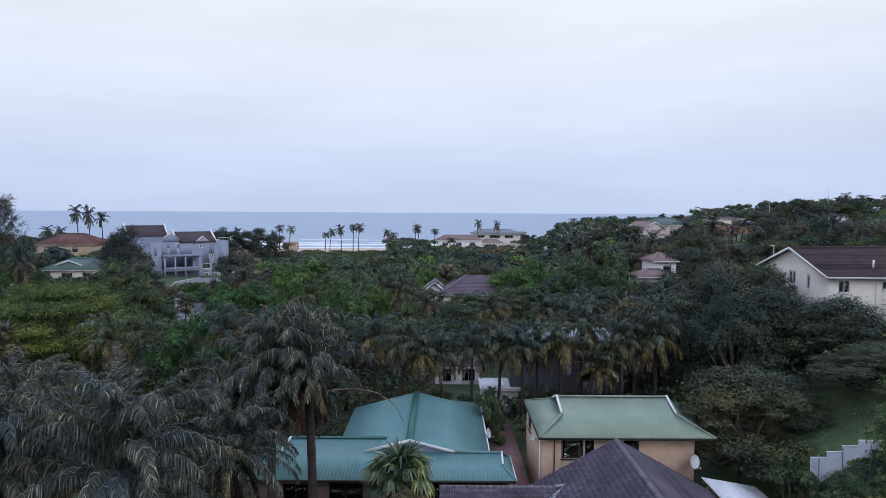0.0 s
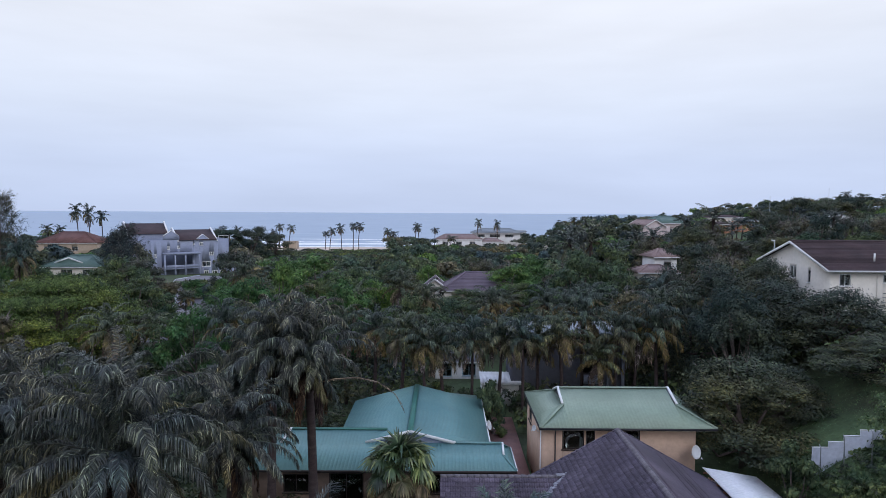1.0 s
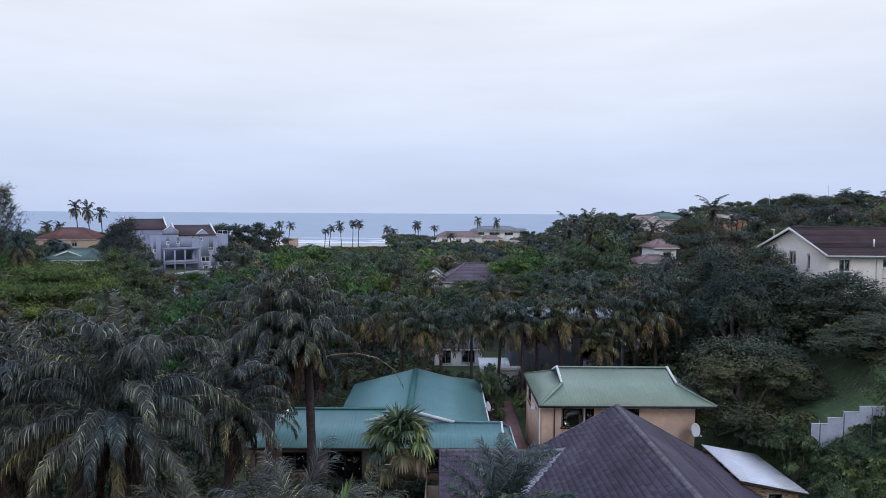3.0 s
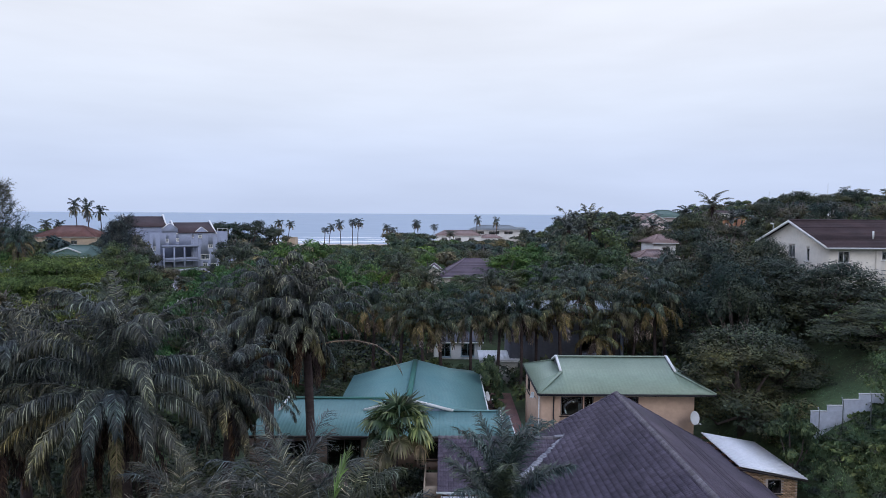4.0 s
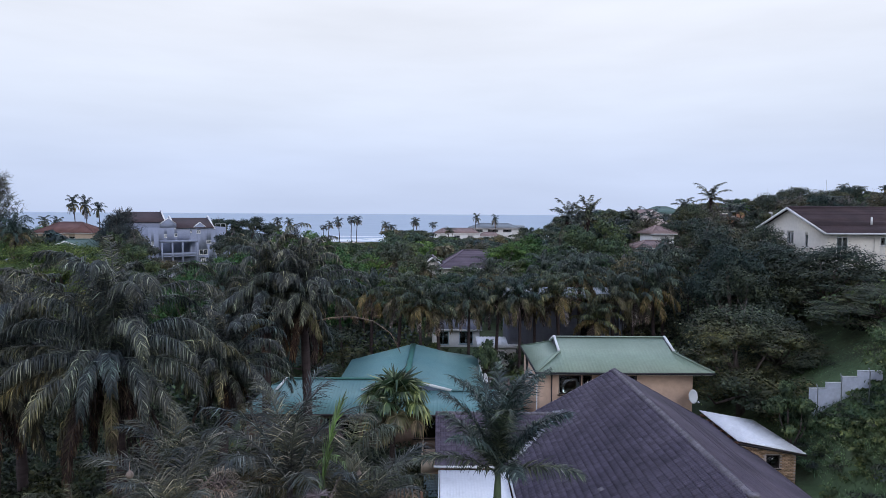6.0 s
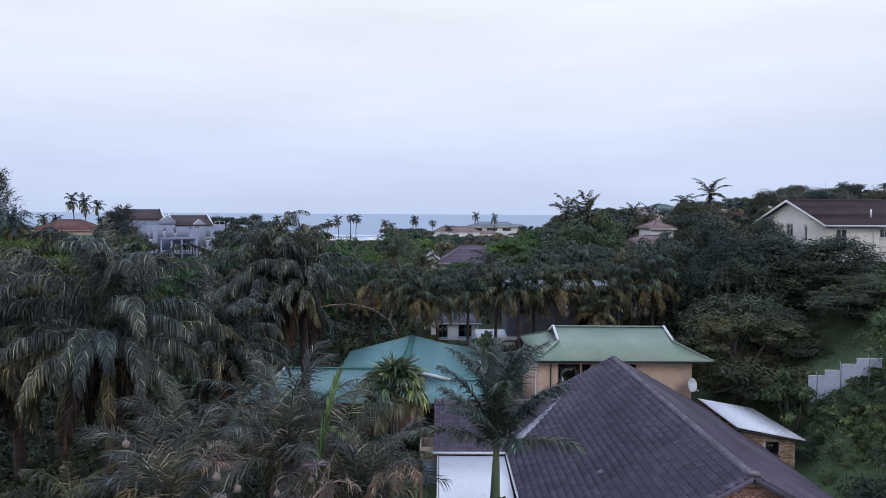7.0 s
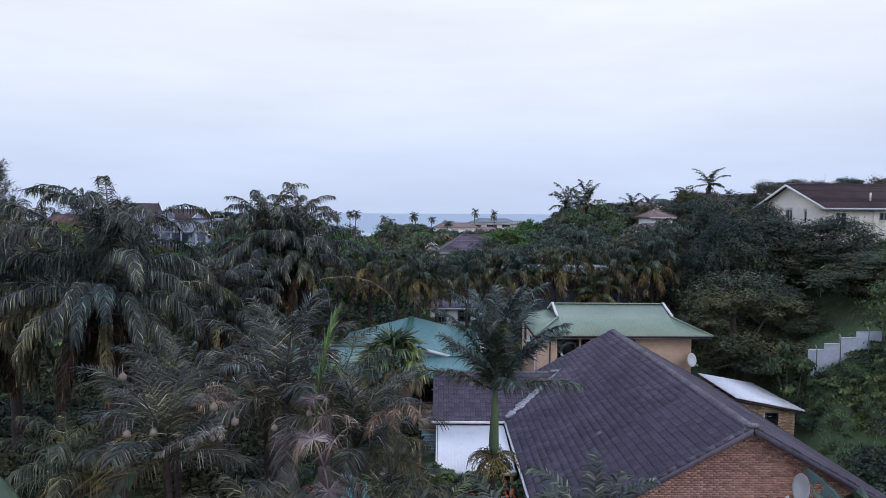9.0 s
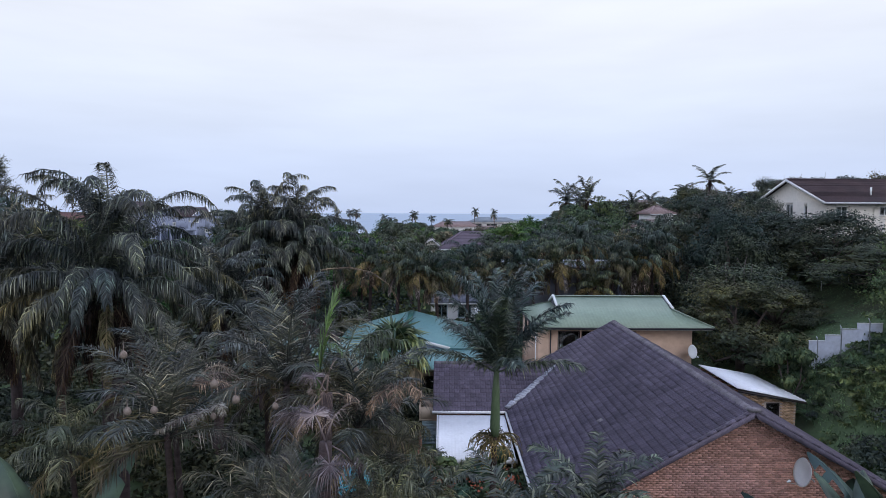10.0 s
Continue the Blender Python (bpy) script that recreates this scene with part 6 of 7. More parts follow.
def trunk_geo(high, r0, r1, bend=0.0, flare=1.25, rings=14, sides=9, seed=0):
    r = random.Random(seed)
    path, rad = [], []
    for i in range(rings + 1):
        t = i / rings
        path.append((bend * t * t, bend * 0.4 * math.sin(t * 2), high * t - (0.6 if i == 0 else 0)))
        rad.append((r0 * flare if i == 0 else r0 + (r1 - r0) * t) * (1 + 0.07 * (i % 2) + r.uniform(-0.04, 0.04)))
    return Geo().tube(path, rad, sides), path[-1]


def feather_palm(name, label, group, high, fronds, size, pairs, leaf, width, mat, droop=0.75, old=0.25, dead=2, bend=0.3, seed=0, thick=0.2, separate=False, top_e=78, low_e=-25,
                 arch=105, shaft=0.0, spread=0.5, boots=True, bark="palm_bark", wind=0.0, hang=0.0, kink=1.3, sweep=1.0, mess=0.0):
    """A palm about its foot: trunk, crown (or each frond a part), old fronds below."""
    r = np.random.default_rng(seed)
    ob = thing(name, 0, 0, 0, label, "palm tree", group, turn=0.001)
    g, tip = trunk_geo(high, thick, thick * 0.72, bend, seed=seed)
    part("trunk", g, bark, ob, smooth=True)
    z = high
    if shaft:
        g = Geo().tube([(tip[0], tip[1], z - 0.05), (tip[0], tip[1], z + 0.25), (tip[0], tip[1], z + shaft * 0.6), (tip[0], tip[1], z + shaft)], [thick * 0.95, thick * 1.25, thick * 0.95, thick * 0.55], 10)
        part("crownshaft", g, "shaft", ob, "smooth green crownshaft", True)
        z += shaft
    elif boots:
        g = Geo()
        for i in range(16):
            a, h = i * 2.4, z - 1.3 * (i / 16)
            g.tube([(tip[0] + math.cos(a) * thick * 0.5, tip[1] + math.sin(a) * thick * 0.5, h - 0.3), (tip[0] + math.cos(a) * thick * 1.7, tip[1] + math.sin(a) * thick * 1.7, h + 0.35)], [0.12, 0.04], 4)
        part("boot_collar", g, "boots", ob)
    crown, aged, gone = Geo(), Geo(), Geo()
    for i in range(fronds):
        t = i / (fronds - 1)
        turn = i * 2.39996 + r.uniform(-0.25, 0.25)
        e0 = top_e + (low_e - top_e) * t ** 1.25 + r.uniform(-7, 7)
        e1 = e0 - arch * r.uniform(0.75, 1.1) * (1.22 - 0.35 * t)
        if wind:
            e0 += wind * math.cos(turn) * 18
        f = Geo() if separate else (crown if t < 1 - old else aged)
        frond(f, r, size * r.uniform(0.85, 1.08) * (0.8 + 0.2 * math.sin(math.pi * min(1, t + 0.3))), e0, max(e1, -96), pairs, leaf, width, droop, spread, turn, 0.035 if size > 2.5 else 0.025, (tip[0], tip[1], z - 0.25 * t),
              sway=r.uniform(-0.16, 0.16), hang=hang, kink=kink, sweep=sweep, mess=mess)
        if separate:
            part("frond", f, mat if t < 1 - old else "dead_frond" if i % 3 == 0 else "queen_old", ob)
    for i in range(dead):
        frond(gone, r, size * 0.75, -50 + r.uniform(-10, 20), -100, max(12, pairs // 2), leaf * 0.8, width, 0.9, 0.3, r.uniform(0, 6.28), 0.03, (tip[0], tip[1], z - 0.4))
    if crown.n:
        part("crown", crown, mat, ob)
    if aged.n:
        part("lower_crown", aged, "queen_old", ob, "yellowing older fronds")
    if gone.n:
        part("dead_skirt", gone, "dead_frond", ob, "dry brown hanging fronds")
    return ob


def plume_palm(label, high, rise, size, seed, thick=0.29, bend=0.3, up=15, out=17, low=13, pairs=100, leaf=1.0, width=0.042):
    """A large palm with plumes that stand up and hook over, arching middle fronds, and a hanging brown skirt."""
    r = np.random.default_rng(seed)
    ob = thing("queen_palm", 0, 0, 0, label, "palm tree", "near queen palms", turn=0.001)
    g, tip = trunk_geo(high, thick, thick * 0.8, bend, seed=seed)
    part("trunk", g, "palm_bark", ob, smooth=True)
    g = Geo()
    for i in range(34):
        a, h = i * 2.4, high - 2.0 * (i / 34)
        g.tube([(tip[0] + math.cos(a) * thick * 0.5, tip[1] + math.sin(a) * thick * 0.5, h - 0.35), (tip[0] + math.cos(a) * thick * 1.5, tip[1] + math.sin(a) * thick * 1.5, h + 0.2), (tip[0] + math.cos(a) * thick * 2.6, tip[1] + math.sin(a) * thick * 2.6, h + 0.25)], [0.13, 0.07, 0.03], 4)
    part("boot_collar", g, "boots", ob)
    place = (tip[0], tip[1], high - 0.1)
    k = up + out
    for i in range(k):
        g, t = Geo(), i / k
        e0 = 90 - 88 * t ** 1.1 + r.uniform(-7, 7)
        long = (rise + (size - rise) * t) * r.uniform(0.78, 1.06)
        frond(g, r, long, e0, min(e0 - 95, r.uniform(-97, -70)) if t > 0.25 else e0 - r.uniform(110, 165), pairs, leaf, width, 0.62 + 0.22 * t, 0.55, i * 2.39996 + r.uniform(-0.4, 0.4), 0.05, place,
              kink=r.uniform(1.5, 3.2) - 0.8 * t, sway=r.uniform(-0.2, 0.2), hang=r.uniform(0.3, 0.7) + 0.4 * t, sweep=r.uniform(1.0, 1.7), mess=0.16)
        part("frond", g, "queen" if t < 0.78 else "queen_gold", ob)
    for i in range(low):
        g = Geo()
        e0 = 10 - 56 * (i / low) + r.uniform(-9, 9)
        frond(g, r, size * r.uniform(0.6, 0.95), e0, r.uniform(-98, -88), int(pairs * 0.7), leaf * 0.9, width, 0.94, 0.5, i * 2.39996 + r.uniform(-0.5, 0.5), 0.04, (place[0], place[1], high - 0.5), kink=r.uniform(0.5, 0.9), sway=r.uniform(-0.2, 0.2), hang=0.8, sweep=1.2, mess=0.26)
        part("frond", g, ("queen_gold", "queen", "queen_old", "dead_dark")[i % 4] if i < low * 0.45 else "dead_dark", ob, "" if i < low * 0.45 else "dry brown hanging frond")
    return ob


def fan_leaf(geo, r, radius, e0, turn, stalk, place, segs=26, sag=0.5, slim=0.17):
    """A stalk with a round pleated fan of narrow segments."""
    el = math.radians(e0)
    c, d = math.cos(turn), math.sin(turn)
    ax = np.array([math.cos(el) * c, math.cos(el) * d, math.sin(el)])
    side = np.array([-d, c, 0])
    up = np.cross(ax, side)
    hub = np.asarray(place) + ax * stalk + np.array([0, 0, -0.12 * stalk])
    geo.tube([tuple(place), tuple(np.asarray(place) + ax * stalk * 0.6), tuple(hub)], [0.025, 0.02, 0.015], 4)
    a = np.linspace(-2.45, 2.45, segs) + r.uniform(-0.03, 0.03, segs)
    fold = unit(ax * 0.8 - up * 0.15 + np.array([0, 0, -0.35]))
    way = unit(fold * np.cos(a)[:, None] + side * np.sin(a)[:, None] + up * 0.12)
    length = radius * (0.75 + 0.25 * np.cos(a * 0.6)) * r.uniform(0.9, 1.05, segs)
    wide = unit(np.cross(way, up + r.normal(size=(segs, 3)) * 0.15))
    v, q = blades(np.tile(hub, (segs, 1)), way, wide, length, np.full(segs, radius * slim), np.clip(sag + r.uniform(-0.2, 0.2, segs), 0, 0.95))
    geo.grid4(v, q)


def fan_palm(high, count, radius, seed, mat="fan", label="fan palm with pleated green leaves", dead=5, slim=0.13, segs=30):
    r = np.random.default_rng(seed)
    ob = thing("fan_palm", 0, 0, 0, label, "palm tree", turn=0.001)
    g, tip = trunk_geo(high, 0.17, 0.14, 0.1, seed=seed)
    part("trunk", g, "palm_bark", ob, smooth=True)
    for i in range(count):
        t = i / (count - 1)
        g = Geo()
        fan_leaf(g, r, radius * r.uniform(0.85, 1.1), 82 - 118 * t + r.uniform(-8, 8), i * 2.39996 + r.uniform(-0.2, 0.2), radius * (0.75 + 0.45 * t), (tip[0], tip[1], high), segs, 0.35 + 0.35 * t, slim)
        part("fan_leaf", g, mat if t < 0.78 or mat != "fan" else "queen_old", ob)
    g = Geo()
    for i in range(dead):
        fan_leaf(g, r, radius * 0.8, -70 + r.uniform(-8, 8), r.uniform(0, 6.28), radius * 0.6, (tip[0], tip[1], high - 0.2), 18, 0.85, slim)
    part("dead_skirt", g, mat if mat != "fan" else "dead_frond", ob, "dry hanging leaves")
    return ob


def broad_tree(name, label, group, seed, high, wide, mat, lobes=26, per=130, size=0.26, flat=1.0, lift=0.42, squash=0.75, bark="bark", limbs=7, long=1.6, category="tree", core=True, twigs=0, backing=110, layers=0.0, dome=0.35):
    """A tree about its foot: bent trunk with limbs, and a lobed crown of single leaves."""
    r = np.random.default_rng(seed)
    ob = thing(name, 0, 0, 0, label, category, group, turn=0.001)
    cz = high * lift + (high * (1 - lift)) * 0.30
    half = np.array([wide / 2, wide / 2, high * (1 - lift) * flat])
    pts = unit(r.normal(size=(lobes, 3))) * r.uniform(0.45, 1.0, (lobes, 1)) ** 0.5
    pts[:, 2] = np.where(pts[:, 2] < -0.55, -pts[:, 2], pts[:, 2])
    pts[:, :2] *= np.clip(1.12 - dome * np.clip(pts[:, 2:], 0, 1), 0, 1.1)
    cen = pts * half + (0, 0, cz)
    if layers:
        cen[:, 2] = np.round(cen[:, 2] / layers) * layers + r.normal(size=lobes) * 0.12
    rad = wide * r.uniform(0.12, 0.23, lobes)
    g = Geo()
    path = [(0, 0, -0.8), (0.05 * wide * 0.3, 0, high * 0.18), (0.03 * wide, 0.04 * wide, high * lift * 0.85)]
    th = 0.028 * high + 0.05
    g.tube(path, [th * 1.3, th, th * 0.8], 8)
    for i in r.choice(lobes, min(limbs, lobes), False):
        e = cen[i]
        m = np.array(path[2]) * 0.45 + e * 0.55 + (0, 0, -0.05 * high) + r.normal(size=3) * 0.03 * wide
        g.tube([path[2], tuple(m), tuple(e)], [th * 0.6, th * 0.36, th * 0.1], 5)
    part("trunk", g, bark, ob, smooth=True)
    g = Geo()
    ctr = np.array((0, 0, cz - 0.1 * high))
    pos, nn = tufts(r, cen, rad, per, squash)
    v, q = leaf_tris(pos, nn, size * r.uniform(0.55, 1.35, len(pos)), r, long)
    g.grid4(v, q)
    if core:
        for c, rr in zip(cen, rad):
            n = unit(r.normal(size=(backing, 3)))
            pos = c + n * rr * r.uniform(0.35, 0.78, (backing, 1)) * (1, 1, squash)
            v, q = leaf_tris(pos, unit(n + (0, 0, 0.3)), size * 1.9 * r.uniform(0.7, 1.2, backing), r, 1.2)
            g.grid4(v, q)
    part("crown", g, mat, ob)
    if twigs:
        g = Geo()
        for i in r.integers(0, lobes, twigs):
            d = unit(cen[i] - ctr + r.normal(size=3) * 0.5)
            e = cen[i] + d * rad[i] * r.uniform(0.7, 1.25)
            s = cen[i] - d * rad[i] * 0.6
            g.tube([tuple(s), tuple((s + e) / 2 + r.normal(size=3) * 0.12), tuple(e + r.normal(size=3) * 0.25)], [0.035, 0.022, 0.008], 3)
        tagged(part("bare_branch", g, "twig", ob), "bare grey twigs showing through the leaves", kind="stuff")
    return ob


def needle_tree(seed, high, wide, label):
    """A feathery tree with hanging needle sprays on ascending limbs."""
    r = np.random.default_rng(seed)
    ob = thing("casuarina_tree", 0, 0, 0, label, "tree", turn=0.001)
    g, tip = trunk_geo(high * 0.93, 0.3, 0.05, 0.4, seed=seed)
    f = Geo()
    for i in range(60):
        t = 0.15 + 0.83 * i / 60
        a = i * 2.4
        reach = wide * 0.5 * (1 - t) ** 0.55 * r.uniform(0.6, 1.1) + 0.25
        p0 = np.array((0.4 * t * t, 0, high * 0.93 * t))
        p1 = p0 + (math.cos(a) * reach, math.sin(a) * reach, reach * 1.25)
        g.tube([tuple(p0), tuple((p0 + p1) / 2 + (0, 0, 0.1)), tuple(p1)], [0.06 * (1.1 - t), 0.035 * (1.1 - t) + 0.01, 0.012], 4)
        k = 64
        s = r.uniform(0.2, 1.2, (k, 1))
        base = p0 + (p1 - p0) * s + r.normal(size=(k, 3)) * 0.22
        way = unit(r.normal(size=(k, 3)) * 0.6 + (math.cos(a), math.sin(a), 0.9))
        v, q = blades(base, way, unit(r.normal(size=(k, 3))), r.uniform(0.6, 1.3, k), np.full(k, 0.075), r.uniform(0.1, 0.7, k))
        f.grid4(v, q)
    part("trunk", g, "bark", ob, smooth=True)
    part("crown", f, "pine", ob)
    return ob


def paddle_plant(seed, count, size, label, mat="banana"):
    """Large paddle leaves on stalks from one clump."""
    r = np.random.default_rng(seed)
    ob = thing("giant_bird_of_paradise", 0, 0, 0, label, "plant", turn=0.001)
    for i in range(count):
        g = Geo()
        az, el = i * 2.4 + r.uniform(-0.3, 0.3), math.radians(84 - 52 * i / count + r.uniform(-6, 6))
        c = np.array((math.cos(az), math.sin(az), 0))
        side = np.array((-math.sin(az), math.cos(az), 0))
        k = 10
        p = [np.array((0, 0, 0.0))]
        e = el
        for j in range(2 * k):
            p.append(p[-1] + (c * math.cos(e) + np.array((0, 0, math.sin(e)))) * size * (1.0 if j >= k else 1.1) / k)
            e -= (0.012 if j < k else 0.085) * r.uniform(0.7, 1.3)
        p = np.array(p)
        g.tube([tuple(q) for q in p[::2]], list(np.linspace(0.06, 0.012, len(p[::2]))), 5)
        blade = p[k:]
        w = np.sin(np.linspace(0.12, 1, len(blade)) * math.pi * 0.985) ** 0.6 * size * 0.17
        for sg in (-1, 1):
            v, f = [], []
            for j in range(len(blade)):
                dip = np.array((0, 0, -0.10)) * size * (w[j] / size / 0.17)
                for m in range(4):
                    u = m / 3
                    v.append(blade[j] + side * sg * w[j] * u * (1.0 if m < 3 else r.uniform(0.86, 1.0)) + dip * u ** 1.6 + (0, 0, 0.012 * (j % 2)))
                if j and r.random() > 0.12:
                    f += [((j - 1) * 4 + m, j * 4 + m, j * 4 + m + 1, (j - 1) * 4 + m + 1) for m in range(3)]
                elif j:
                    f += [((j - 1) * 4, j * 4, j * 4 + 1, (j - 1) * 4 + 1)]
            g.add(v, f)
        part("leaf", g, mat, ob)
    return ob


def drop_to(ob, x, y, z=None, turn=0.0, scale=1.0, tall=1.0):
    z = ground_z(x, y) if z is None else z
    lean = ((x * 7.3 + y * 3.1) % 1.0 - 0.5) * 7
    return pose(x, y, z, lean, lean * 0.6, turn) @ Matrix.Diagonal((scale, scale, scale * tall, 1))


def put(ob, x, y, z=None, turn=0.0, scale=1.0, tall=1.0):
    ob.matrix_basis = drop_to(ob, x, y, z, turn, scale, tall)
    return ob


def more(ob, x, y, z=None, turn=0.0, scale=1.0, tall=1.0, label=""):
    c = copy_thing(ob, Matrix.Identity(4))
    c.matrix_basis = drop_to(ob, x, y, z, turn, scale, tall)
    return tagged(c, label)


# near palms, each frond a part
big = plume_palm("large queen palm with hooked plumes and a brown hanging skirt", 10.3, 6.6, 5.7, 21, 0.3, 0.4, 22, 30, 20, 180, 0.80, 0.036)
put(big, -12.9, 27.3, 4.7, 205)
more(big, -18.9, 28.0, 4.7, 130, 0.93, 0.99)
tall = plume_palm("tall queen palm with a shaggy drooping crown", 11.0, 6.0, 4.4, 22, 0.3, -0.25, 16, 22, 16, 130, 0.78, 0.044)
put(tall, -8.3, 41.6, 4.7, 40, 1.0, 1.0)
more(tall, -10.9, 41.0, 4.7, 165, 0.95, 1.06)
more(tall, -14.6, 44.0, 4.7, 75, 0.85, 0.9)
more(tall, -11.0, 33.0, 4.7, 290, 0.86, 0.90, "slender queen palm with drooping fronds over brown leaf bases")
more(tall, -17.5, 35.0, 4.7, 210, 0.9, 0.82)
more(tall, -23.0, 36.0, 4.7, 20, 0.95, 0.92)
arching = thing("dry_palm_frond", -8.2, 41.3, 14.4, "long bare pinkish dead frond arching from a tall palm", "palm frond", "dry fronds")
g, r = Geo(), np.random.default_rng(3)
frond(g, r, 6.9, 14, -88, 90, 0.22, 0.03, 0.85, 0.3, 0.02, 0.045, (-8.2, 41.3, 14.1), kink=1.7, hang=0.5)
part("leaf", g, "pink_frond", arching)
king = feather_palm("king_palm", "slim king palm with a green crownshaft and arching fronds", "", 6.5, 20, 3.4, 110, 0.62, 0.036, "king", droop=0.45, old=-0.1, dead=0, bend=0.05, seed=31, thick=0.125, separate=True,
                    top_e=89, low_e=24, arch=52, shaft=2.15, spread=0.4, hang=0.12, kink=2.0, sweep=1.4, mess=0.12)
put(king, 1.75, 20.6, 4.8, 20)
g, r = Geo(), np.random.default_rng(8)
for i in range(70):
    frond(g, r, r.uniform(0.7, 1.15), r.uniform(-30, 50), -95, 7, 0.2, 0.025, 0.9, 0.4, r.uniform(0, 6.28), 0.02, (0, 0, 0.1))
part("inflorescence", g, "queen_old", king, "hanging straw-coloured flower stalks").location = (0.05, 0, 6.25)
fan1 = fan_palm(5.1, 30, 1.45, 41, label="fan palm with a round crown of pleated yellow-green leaves")
put(fan1, -2.85, 39.6, 4.7)

# thicket of palms below the lens
TK = dict(dead=0, separate=True, boots=False, group="pool garden palms", bark="palm_bark")
thick = [
    feather_palm("garden_palm", "palm with stiff narrow grey-green leaflets in a pool garden", high=7.4, fronds=17, size=3.4, pairs=58, leaf=0.85, width=0.026, mat="reclining", droop=0.3, seed=51, thick=0.12, old=0.2, arch=66, top_e=88, low_e=-5, spread=0.4, hang=0.25, kink=1.7, sweep=1.4, mess=0.07, **TK),
    feather_palm("garden_palm", "leaning palm with dry pinkish lower fronds", high=7.0, fronds=17, size=3.1, pairs=56, leaf=0.8, width=0.026, mat="reclining", droop=0.45, seed=52, thick=0.12, old=0.42, arch=84, top_e=84, low_e=-30, spread=0.5, hang=0.4, kink=1.5, sweep=1.4, mess=0.12, **TK),
    feather_palm("garden_palm", "palm with olive cascading leaflets", high=7.3, fronds=18, size=3.0, pairs=60, leaf=0.95, width=0.028, mat="olive_palm", droop=0.75, seed=53, thick=0.12, old=0.2, arch=90, top_e=86, low_e=-30, spread=0.5, hang=0.7, kink=1.6, sweep=1.3, mess=0.12, **TK),
    feather_palm("garden_palm", "spiky palm with straight spreading fronds", high=6.6, fronds=18, size=2.7, pairs=56, leaf=0.68, width=0.024, mat="reclining", droop=0.12, seed=54, thick=0.11, old=0.12, arch=38, top_e=86, low_e=0, spread=0.3, hang=0.08, kink=1.6, sweep=1.2, mess=0.05, **TK),
]
THICKET = [(0, -4.4, 19.8, 1.0, 10, 1.13), (2, -3.3, 21.6, 1.0, 80, 1.05), (0, -2.2, 20.4, 0.95, 200, 1.0), (2, -2.1, 22.6, 0.8, 60, 1.05), (1, -3.9, 15.9, 0.75, 150, 1.15), (3, -3.0, 14.5, 0.72, 200, 1.28), (2, -1.35, 15.4, 0.6, 40, 1.4), (1, -3.4, 17.4, 0.88, 20, 0.86),
           (0, -8.4, 22.6, 0.98, 180, 0.98), (2, -11.6, 22.0, 0.9, 220, 0.85), (0, -7.0, 19.4, 1.0, 120, 0.96), (1, -5.6, 22.8, 1.0, 300, 1.1), (3, -1.2, 18.8, 0.85, 95, 0.95)]
begun = set()
for k, x, y, s, a, h in THICKET:
    (put if k not in begun else more)(thick[k], x, y, 4.7, a, s, h)
    begun.add(k)
# dry fronds caught in the thicket
dry = [(-6.6, 18.9, 13.2, 25, -60, 1.5, 0.5), (-3.05, 17.6, 12.5, 30, -70, 1.3, 0.45), (-5.6, 17.7, 12.9, 12, -25, 1.8, 0.24), (-9.4, 19.0, 12.4, 50, 20, 2.2, 0.1), (-2.9, 21.2, 14.0, 20, -50, 1.6, 0.4), (-1.0, 19.6, 13.0, 15, -60, 1.7, 0.4)]
for i, (x, y, z, e0, e1, size, leaf) in enumerate(dry):
    caught = thing("dry_palm_frond", x, y, z, "dry pinkish-brown palm frond caught among green palms", "palm frond", "dry fronds")
    g, r = Geo(), np.random.default_rng(300 + i)
    for j in range(3 if leaf > 0.2 else 1):
        frond(g, r, size * r.uniform(0.8, 1.0), e0 + 12 * j, e1, 56, leaf, 0.018, 0.45, 0.9, i * 2.1 + j * 0.5, 0.03, (x, y, z), hang=0.3)
    part("leaf", g, "pink_frond" if i % 2 == 0 else "dead_frond", caught)
deadfan = fan_palm(7.9, 4, 0.85, 43, "bleached", "dead fan palm with bleached grey-pink leaves", dead=6, slim=0.022, segs=44)
put(deadfan, -2.55, 15.6, 5.05)
brownfan = fan_palm(8.7, 5, 0.7, 47, "pink_frond", "dead fan palm with brown radiating leaves", dead=3, slim=0.025, segs=40)
put(brownfan, -2.75, 17.3, 4.8)
spear = thing("young_leaf_spear", -3.3, 18.9, 12.6, "bright yellow-green unopened palm leaf", "leaf")
g, r = Geo(), np.random.default_rng(5)
frond(g, r, 3.3, 88, 66, 34, 0.75, 0.06, 0.25, 0.35, 0.4, 0.04, (-3.1, 18.6, 12.7), sweep=3.0)
frond(g, r, 1.3, 60, -60, 16, 0.30, 0.035, 0.6, 0.2, -0.5, 0.02, (-3.3, 18.9, 14.0))
part("leaf", g, "yellow_leaf", spear)
paddle = paddle_plant(61, 12, 3.0, "giant bird-of-paradise clump with torn paddle leaves")
put(paddle, 13.0, 19.6, 4.9, 0, 0.9)
more(paddle, -10.7, 18.6, 4.8, 160, 1.0, 1.08)
more(paddle, 14.4, 20.2, 4.9, 200, 0.98)
young = feather_palm("young_palm", "young palm with stiff arching fronds", "young palms", 6.2, 14, 2.4, 50, 0.5, 0.05, "king", droop=0.4, dead=0, old=0.2, seed=71, thick=0.1, separate=True, top_e=84, low_e=-5, arch=75)
put(young, 1.3, 15.0, 4.8)
more(young, 4.1, 15.6, 4.8, 90, 1.0)
more(young, 0.3, 18.2, 4.8, 200, 0.85)
more(young, 2.6, 17.2, 4.8, 320, 0.8)
more(young, -0.6, 21.5, 4.8, 20, 0.7)

